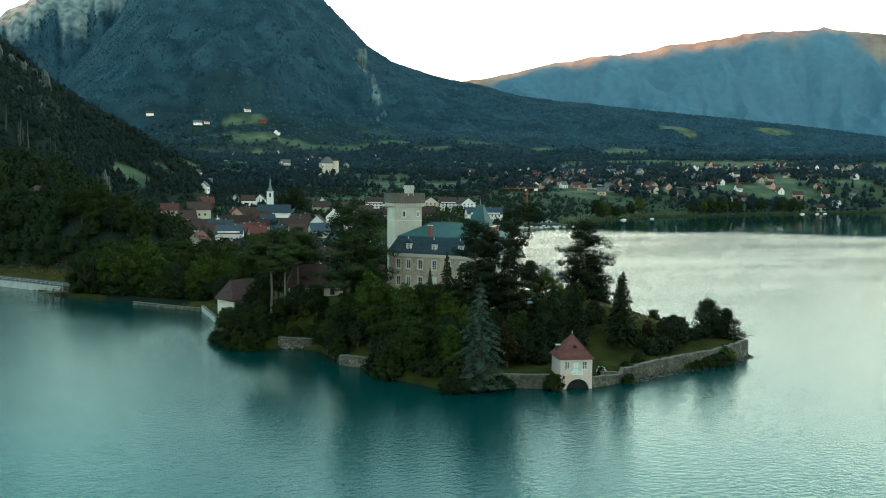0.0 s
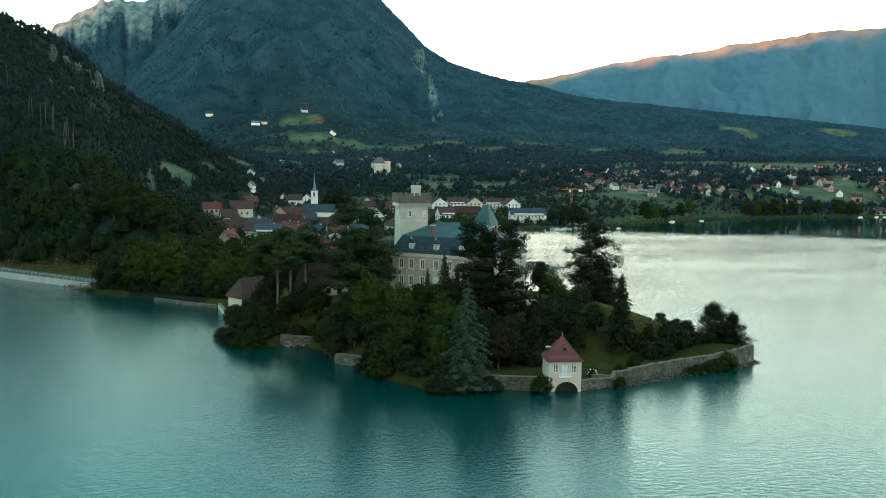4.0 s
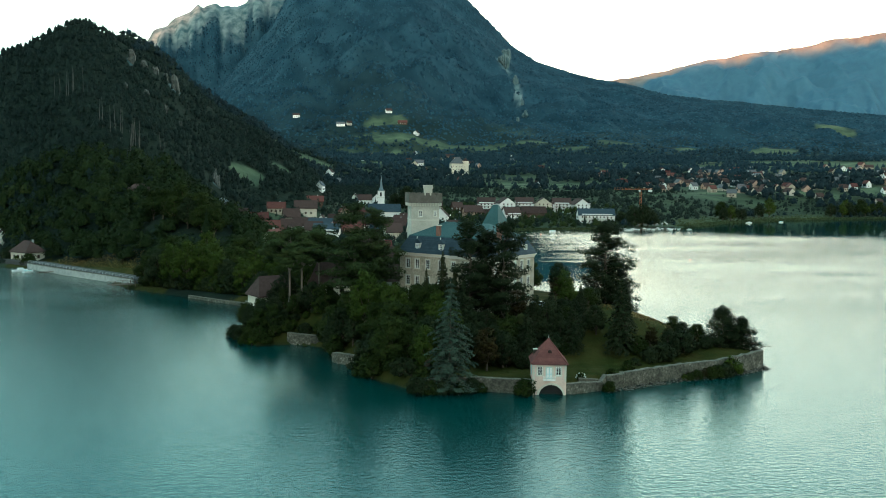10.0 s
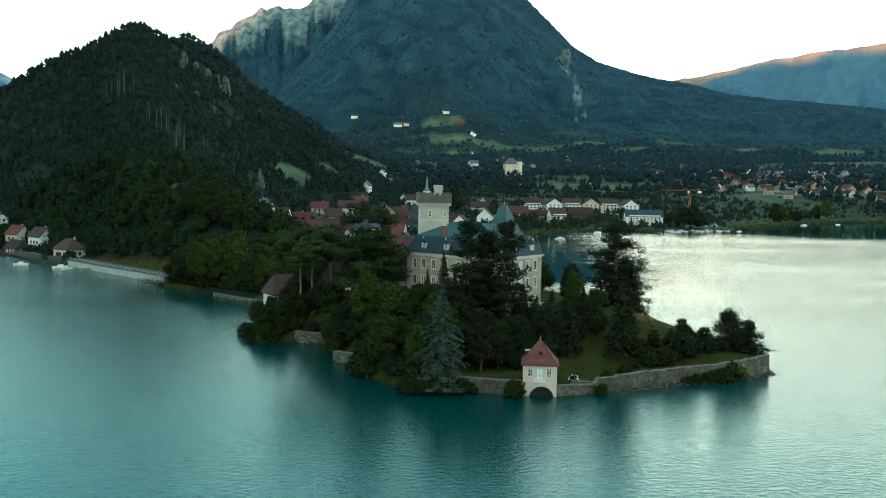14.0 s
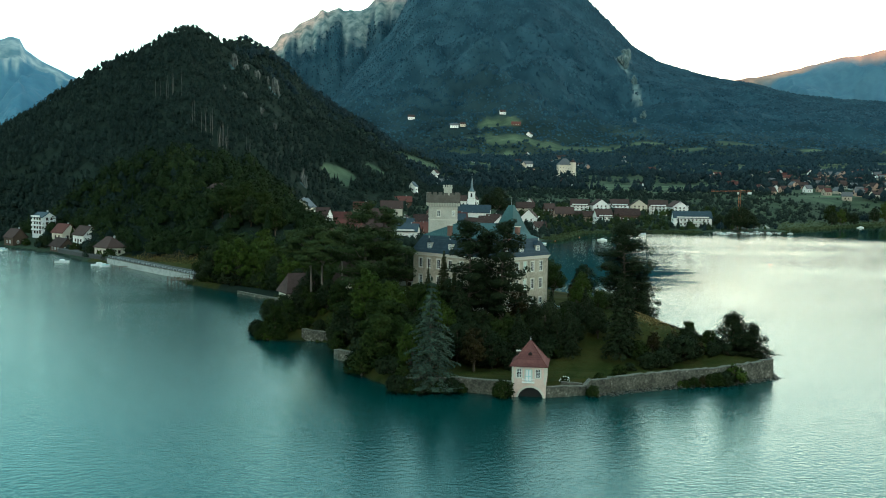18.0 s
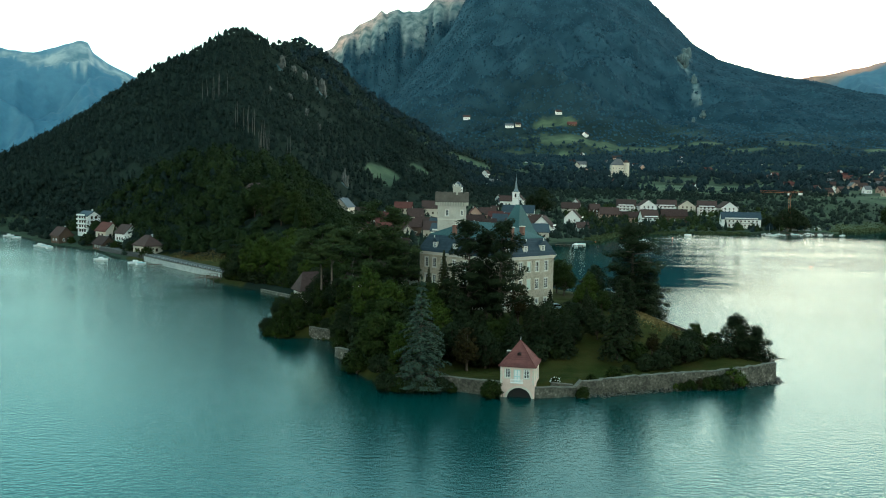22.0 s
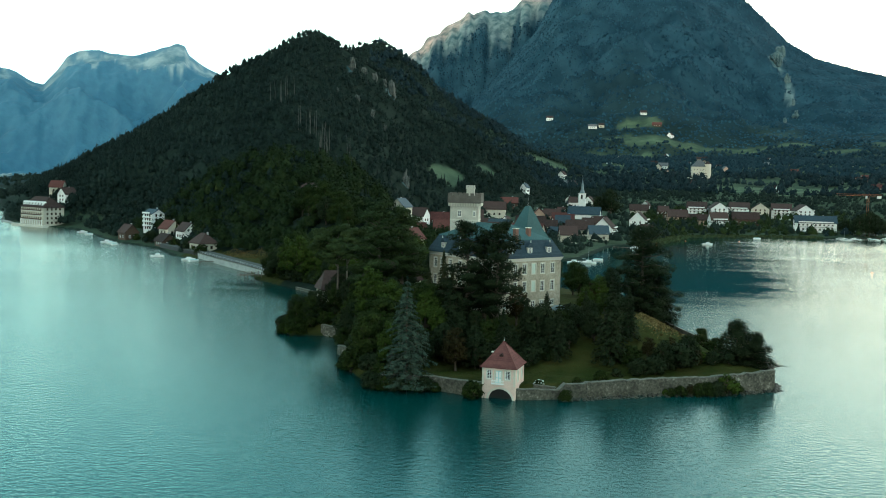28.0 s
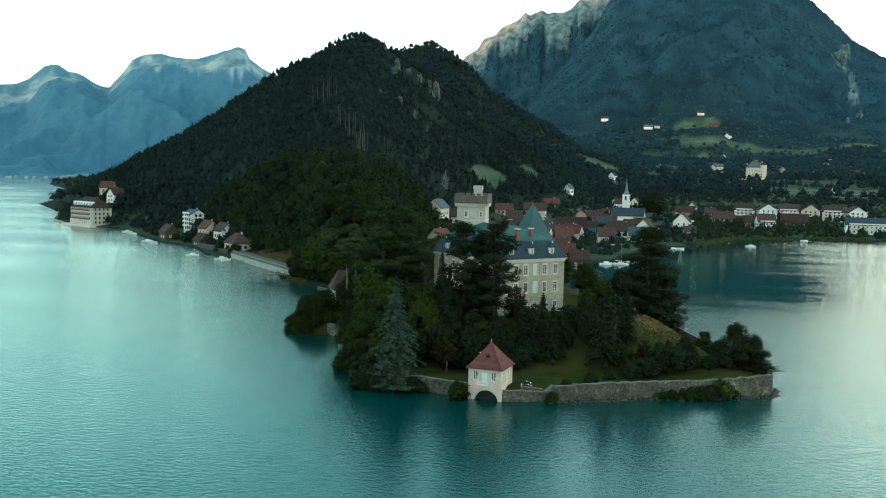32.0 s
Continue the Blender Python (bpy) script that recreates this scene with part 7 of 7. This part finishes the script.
# marina tents
for i, (x, y) in enumerate(((206, 592), (216, 598), (226, 603), (197, 586))):
    e = new("marquee")
    e.matrix_basis = Matrix.Translation((x, y, ground_z(x, y)))
    part("side", box(-4, -4, 0, 4, 4, 2.6), M["greywall"], e)
    part("canopy", faces([(-4.4, -4.4, 2.5), (4.4, -4.4, 2.5), (4.4, 4.4, 2.5), (-4.4, 4.4, 2.5), (-1, -1, 4.2), (1, -1, 4.2), (1, 1, 4.2), (-1, 1, 4.2), (0, 0, 5.8)],
                         [(0, 1, 5, 4), (1, 2, 6, 5), (2, 3, 7, 6), (3, 0, 4, 7), (4, 5, 8), (5, 6, 8), (6, 7, 8), (7, 4, 8), (3, 2, 1, 0)]), M["trim"], e)
    e.scale = (.55, .55, .55)
    tagged(e, "white peaked marquee tent at the marina", "tent", "marquee tents")
    CLEAR.append((x, y, 9))
# mooring buoys
bu = new("buoy")
bmt = bmesh.new()
bmesh.ops.create_icosphere(bmt, subdivisions=2, radius=.45)
part("float", bmt, M["craneRed"], bu, smooth_=True)
part("ring", tubes("ring", [([(0, 0, .4), (0, 0, .75)], [.06, .05])]), M["steel"], bu)
tagged(bu, "small orange mooring buoy on the lake", "buoy", "mooring buoys")
for x, y in ((132.5, 286), (60, 470), (74, 452), (96, 486), (40, 430)):
    put(bu, x, y, 1.0, 0, z=.1)

# crane
cr = new("tower_crane")
cz = ground_z(198, 582)
cr.matrix_basis = Matrix.Translation((198, 582, cz)) @ Matrix.Rotation(radians(168), 4, "Z")
H_ = 31 - cz
it = []
for sx in (-.7, .7):
    for sy in (-.7, .7):
        it.append(([(sx, sy, 0), (sx, sy, H_)], [.08, .08]))
for i in range(int(H_ / 1.6)):
    s = 1 if i % 2 else -1
    for sy in (-.7, .7):
        it.append(([(-.7 * s, sy, i * 1.6), (.7 * s, sy, i * 1.6 + 1.6)], [.045, .045]))
part("mast", tubes("mast", it, 4), M["craneRed"], cr)
it = [([(-9, 0, H_ + 1.6), (22, 0, H_ + 1.6)], [.09, .09]), ([(-9, -.6, H_ + .4), (22, -.6, H_ + .4)], [.1, .1]), ([(-9, .6, H_ + .4), (22, .6, H_ + .4)], [.1, .1])]
for i in range(20):
    it.append(([(-9 + 1.55 * i, -.6, H_ + .4), (-9 + 1.55 * (i + .5), 0, H_ + 1.6), (-9 + 1.55 * (i + 1), .6, H_ + .4)], [.05, .05, .05]))
part("jib", tubes("jib", it, 4), M["craneRed"], cr)
part("counterweight", box(-9, -.7, H_ - 1.4, -6, .7, H_ + .4), M["white"], cr)
part("cab", box(.4, -.9, H_ - 1.6, 1.8, .5, H_ + .2), M["white"], cr)
tagged(cr, "orange and white tower crane among the village trees", "crane")

for x, y, k_ in ((190, 584, 1.0), (202, 590, 1.2), (212, 588, 1.1), (196, 598, 1.3), (184, 590, 1.0), (192, 578, 1.5), (199, 579.5, 1.75), (205, 583, 1.5),
                 (-115, 219, 1.15), (-109, 211, 1.0), (-103, 206, 1.1), (-97, 203, .95), (-92, 201, 1.05), (-120, 225, 1.1), (-107, 217, 1.2), (-98, 211, 1.15)):
    put(ba if x < 0 and int(y) % 2 else bc, x, y, k_, (x * 7) % 360)

# tall trees in clumps along the eastern shore
rngt = np.random.RandomState(58)
tx_, ty_ = rngt.uniform(300, 860, 900), rngt.uniform(600, 960, 900)
td_ = height(tx_, ty_)[1]
ok_ = (td_ > 5) & (td_ < 24) & (fbm(tx_ / 60, ty_ / 60, 3) > .0)
for x, y in list(zip(tx_[ok_], ty_[ok_]))[:34]:
    put((bc, ba, bc, bb)[int(x) % 4], x, y, rngt.uniform(1.0, 1.7), rngt.uniform(0, 360))

# ---- castle forecourt ----


def car(x, y, z, rot, paint, label):
    e = new("car")
    e.matrix_basis = Matrix.Translation((x, y, z)) @ Matrix.Rotation(radians(rot), 4, "Z")
    part("body", prism([(-2.05, .3), (2.05, .3), (2.1, .7), (1.35, .9), (.75, 1.4), (-1.1, 1.45), (-1.9, .98), (-2.1, .75)], -.85, .85), M[paint], e)
    part("windows", prism([(1.25, .92), (.7, 1.34), (-1.05, 1.39), (-1.7, .98)], -.87, .87), M["pane"], e)
    for sx in (-1.3, 1.3):
        for sy in (-.8, .8):
            b_ = bmesh.new()
            bmesh.ops.create_cone(b_, cap_ends=True, segments=16, radius1=.33, radius2=.33, depth=.2)
            b_.transform(Matrix.Rotation(math.pi / 2, 4, "X"))
            w_ = part("wheel", b_, M["tyre"], e)
            w_.location = (sx, sy, .33)
            b_ = bmesh.new()
            bmesh.ops.create_cone(b_, cap_ends=True, segments=12, radius1=.2, radius2=.2, depth=.22)
            b_.transform(Matrix.Rotation(math.pi / 2, 4, "X"))
            part("rim", b_, M["steel"], w_)
    for sy in (-.6, .6):
        part("headlight", box(2.04, sy - .18, .6, 2.1, sy + .18, .74), M["white"], e)
    return tagged(e, label, "car")


car(6.9, 45.6, ground_z(6.9, 45.6), 20, "carpaint", "silver-blue car parked beside the castle wall")
car(-28.5, 64, ground_z(-28.5, 64), 60, "white", "white car parked in the castle yard")
# white-flowered bush by the pavilion
fl = broadleaf("flowering_bush", 1.6, 1.0, 61, "leaf", "small bush with white flowers near the pavilion", low=.02, per=190, size=.3, category="bush")
rngf = np.random.RandomState(4)
d_ = rngf.normal(size=(26, 3))
d_ /= np.linalg.norm(d_, axis=1, keepdims=True)
part("blossom", quad_mesh("blossom", cards(d_ * .95 + np.array([0, 0, .9]), .34, rngf)), M["white"], fl)
put(fl, 6.3, .6, 1.0, 0)
# dark stones added for the brown reflection and shallows at the wall's foot
rngs = np.random.RandomState(8)
quads = []
FOOT = [(10.4, -1.3), (15.6, 1.2), (27, 7.2), (39, 11.2), (51.4, 18.2), (52.3, 24)]
rock_v, rock_f = [], []
for (ax, ay), (bx, by) in zip(FOOT, FOOT[1:]):
    for i in range(int(math.dist((ax, ay), (bx, by)) * 7)):
        f, o_ = rngs.rand(), abs(rngs.normal()) * .7
        dx, dy = bx - ax, by - ay
        L = math.hypot(dx, dy)
        cx, cy = ax + dx * f + dy / L * o_, ay + dy * f - dx / L * o_
        s = rngs.uniform(.18, .5)
        ph = rngs.uniform(0, 6)
        k = len(rock_v)
        zt = max(.05, .55 - .5 * o_) * rngs.uniform(.6, 1.2)
        for j in range(6):
            q_ = ph + j * math.pi / 3
            rr2 = s * rngs.uniform(.75, 1.15)
            rock_v.append((cx + rr2 * math.cos(q_), cy + rr2 * math.sin(q_), -.5))
        for j in range(6):
            q_ = ph + j * math.pi / 3
            rr2 = s * rngs.uniform(.5, .85)
            rock_v.append((cx + rr2 * math.cos(q_), cy + rr2 * math.sin(q_), zt * rngs.uniform(.6, 1)))
        rock_v.append((cx, cy, zt * 1.1))
        for j in range(6):
            n_ = (j + 1) % 6
            rock_f += [(k + j, k + n_, k + 6 + n_, k + 6 + j), (k + 6 + j, k + 6 + n_, k + 12)]
me_ = bpy.data.meshes.new("shore_stones")
me_.from_pydata(rock_v, [], rock_f)
M["footstone"] = mat("dark_band_stones", [(.02, .018, .014), (.045, .04, .03), (.09, .08, .06)], 1.5, .6, .4, island=.6)
tagged(part("shore_stones", me_, M["footstone"]), "dark stones added as the brown band below the lake wall", "stones", kind="stuff")

# ---- dry grass on the eastern bank ----
M["drygrass"] = foliage("dry_tan_grass", [(.085, .065, .025), (.14, .105, .042), (.20, .15, .065)])
rngd = np.random.RandomState(12)
gx_, gy_ = rngd.normal(31.0, 3.2, 2600), rngd.normal(44, 5.0, 2600)
f_ = rngd.rand(2600)
bx_, by_ = np.interp(f_, (0, .3, .65, 1), (-110, -125, -146, -172)), np.interp(f_, (0, .3, .65, 1), (176, 192, 213, 240))
o_ = rngd.uniform(4, 13, 2600)
gx_, gy_ = np.concatenate([gx_, bx_ + o_ * .76]), np.concatenate([gy_, by_ + o_ * .65])
keepd = coast_distance(gx_, gy_) > 1.5
gx_, gy_ = gx_[keepd], gy_[keepd]
gz_ = height(gx_, gy_)[0]
tagged(part("dry_grass", quad_mesh("dry_grass", cards(np.stack([gx_, gy_, gz_ + .12], 1), .55, rngd, .1)), M["drygrass"]), "dry tan grass on the banks", "grass", kind="stuff")
# rough grass on the lawns
M["lawngrass"] = foliage("rough_lawn_grass", [(.013, .023, .004), (.026, .040, .0075), (.047, .063, .013)])
lx_, ly_ = rngd.uniform(-20, 50, 26000), rngd.uniform(-3, 60, 26000)
lz_, ld_, _, _ = height(lx_, ly_)
ok_ = (ld_ > 1.0) & (fbm(lx_ / 6, ly_ / 6, 3) > -.1) & ~((lx_ > -30) & (lx_ < 7) & (ly_ > 30))
tagged(part("lawn_grass", quad_mesh("lawn_grass", cards(np.stack([lx_, ly_, lz_ + .03], 1)[ok_], .3, rngd, 4.0)), M["lawngrass"]), "uneven olive-green lawn grass", "grass", kind="stuff")
# reeds along the village shore
rx_, ry_ = [], []
for (ax, ay), (bx, by) in (((38, 428), (60, 508)), ((60, 508), (105, 536)), ((105, 536), (160, 546)), ((242, 596), (298, 656)), ((298, 656), (390, 737)), ((390, 737), (570, 805)), ((570, 805), (780, 856))):
    k = int(math.dist((ax, ay), (bx, by)) * 24)
    f_ = rngd.rand(k)
    L_ = math.dist((ax, ay), (bx, by))
    o_ = rngd.uniform(-9, 6, k)
    rx_.append(ax + (bx - ax) * f_ + (by - ay) / L_ * o_), ry_.append(ay + (by - ay) * f_ - (bx - ax) / L_ * o_)
rx_, ry_ = np.concatenate(rx_), np.concatenate(ry_)
tagged(part("reeds", quad_mesh("reeds", cards(np.stack([rx_, ry_, rngd.uniform(.2, 1.6, len(rx_))], 1), 1.3, rngd, -.1)), M["reed"]), "belt of green reeds along the village shore", "reeds", kind="stuff")

fx_, fy_ = rngd.uniform(232, 470, 26000), rngd.uniform(560, 880, 26000)
fz_, fd_, _, _ = height(fx_, fy_)
ok_ = reed_flat(fx_, fy_, fd_)
tagged(part("reed_bed", quad_mesh("reed_bed", cards(np.stack([fx_, fy_, np.maximum(fz_, .1) + rngd.uniform(.2, 1.5, 26000)], 1)[ok_], 1.3, rngd, .3)), M["reed"]), "wide olive reed bed on the low point", "reeds", kind="stuff")

VILLAGE = lambda x, y, r, az: (r > 470) & (r < 1000) & (az > -7.5) & (az < 22)
rngw = np.random.RandomState(77)
p = scatter(300, 560, -34, 0, 5.2, rngw, lambda x, y, z, d, r, a, q: (d > np.where(x < -100, 15, 6)) & (y > 165) & ~((x > -75) & (y > 250) & (a > -8)) & (q < .95))
wood("near_woodland", p, 2.4, 5.8, 170, .85, "dark green mixed woodland on the knoll above the shore", 31, .06, "woodleaf")
p = scatter(500, 1120, -40, 1.5, 4.3, rngw, lambda x, y, z, d, r, a, q: (d > 24) & (z > 9) & (q < .97) & (meadow(x, y, r, a) < .5) & ~(VILLAGE(x, y, r, a) & (z < 26)))
wood("hill_woodland", p, 1.5, 3.5, 7, .95, "dense dark woodland covering the steep hill", 32, .30, tall=1.5)
p = scatter(1060, 1640, -27, 0, 6.4, rngw, lambda x, y, z, d, r, a, q: (z > curve_at(PLAIN, r) + 4) & (q < .96) & (meadow(x, y, r, a) < .4))
wood("back_hill_woodland", p, 2.2, 4.8, 4, 1.3, "dark woodland on the hill's second summit", 40, .2, tall=1.3)
p = scatter(480, 1150, -8, 42, 8.0, rngw, lambda x, y, z, d, r, a, q: (d > 5) & (meadow(x, y, r, a) < .5) & (q < np.where(VILLAGE(x, y, r, a), .9, .15 + .8 * smooth(-.10, .04, fbm(x / 70, y / 55, 4)))))
wood("village_trees", p, 2.0, 4.6, 30, .9, "garden trees and hedges among the village houses", 33, .12)
p = scatter(1100, 1600, -14, 44, 8.5, rngw, lambda x, y, z, d, r, a, q: (d > 20) & (r < 1450 + 150 * fbm(x / 90, y / 90, 3) / .3) & (meadow(x, y, r, a) < .35) & (q < .2 + .7 * smooth(-.10, .02, fbm(x / 75, y / 60, 4))))
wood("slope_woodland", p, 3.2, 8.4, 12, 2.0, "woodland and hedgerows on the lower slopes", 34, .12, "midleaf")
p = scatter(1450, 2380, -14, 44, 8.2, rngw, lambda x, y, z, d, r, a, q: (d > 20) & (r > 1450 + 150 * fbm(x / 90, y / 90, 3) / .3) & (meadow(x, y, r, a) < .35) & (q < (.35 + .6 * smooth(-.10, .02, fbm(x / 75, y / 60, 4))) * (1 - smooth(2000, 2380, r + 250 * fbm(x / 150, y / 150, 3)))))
wood("upper_slope_woodland", p, 3.4, 7.2, 3, 2.4, "forest on the upper slopes, tinted blue for haze", 39, .12, "upleaf")
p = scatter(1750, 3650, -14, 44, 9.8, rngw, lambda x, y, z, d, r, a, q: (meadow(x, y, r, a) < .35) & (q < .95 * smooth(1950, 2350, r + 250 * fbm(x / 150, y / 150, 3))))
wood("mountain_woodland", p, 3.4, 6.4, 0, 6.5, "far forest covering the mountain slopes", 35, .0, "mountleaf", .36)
p = scatter(700, 2600, -44, -24, 26, rngw, lambda x, y, z, d, r, a, q: (d > 6) & (r > 750) & (z < 12) & (q < .5))
wood("lake_end_trees", p, 5, 9, 8, 3.5, "trees on the far flat shore", 36)
p = scatter(470, 1150, -8, 42, 7.5, rngw, lambda x, y, z, d, r, a, q: (d > 4) & (meadow(x, y, r, a) < .7) & (q < .5))
wood("garden_shrubs", p, .9, 2.2, 12, .7, "shrubs and hedges between the village gardens", 37)
p = scatter(3600, 4200, -16, -2, 10, rngw, lambda x, y, z, d, r, a, q: (z < curve_at(SIDE, a) - 105 - 420 * fbm(a * 2.6, r / 900 + 3, 5)) & (q < .9))
wood("shoulder_woodland", p, 4, 7, 0, 6.5, "haze-tinted blue forest below the mountain's rocky shoulder", 38, .0, "mountleaf", .36)
rngs = np.random.RandomState(91)
sx_, sy_ = rngs.uniform(25, 225, 900), rngs.uniform(495, 680, 900)
sz_, sd_, _, _ = height(sx_, sy_)
ok_ = sd_ > 3.5
for cx, cy, cr in CLEAR:
    ok_ &= (sx_ - cx) ** 2 + (sy_ - cy) ** 2 > (cr * .95) ** 2
wood("lakeside_garden_trees", np.stack([sx_, sy_, sz_], 1)[ok_], 1.4, 4.4, 40, .9, "garden trees and bushes between the lakeside houses", 92, .1, "woodleaf")
p = scatter(430, 860, -40, -13.5, 4.8, rngw, lambda x, y, z, d, r, a, q: (d > 5) & (d < 48) & (x < -176) & (q < .9))
wood("hillfoot_trees", p, 1.6, 4.6, 40, .9, "dark garden trees round the lakeside houses below the hill", 93, .1, "farleaf")
p = scatter(640, 1500, 14, 44, 7.0, rngw, lambda x, y, z, d, r, a, q: (d > 2.5) & (d < 24) & (q < .2 + .5 * smooth(-.05, .08, fbm(x / 30, y / 30, 3))))
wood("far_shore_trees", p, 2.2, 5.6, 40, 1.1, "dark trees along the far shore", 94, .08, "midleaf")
p = scatter(590, 900, -38, -28, 5.5, rngw, lambda x, y, z, d, r, a, q: (d > 7) & (x < -385) & (q < .75))
wood("promenade_trees", p, 1.8, 4.4, 40, .95, "dark park trees behind the hotel promenade", 95, .1, "farleaf")
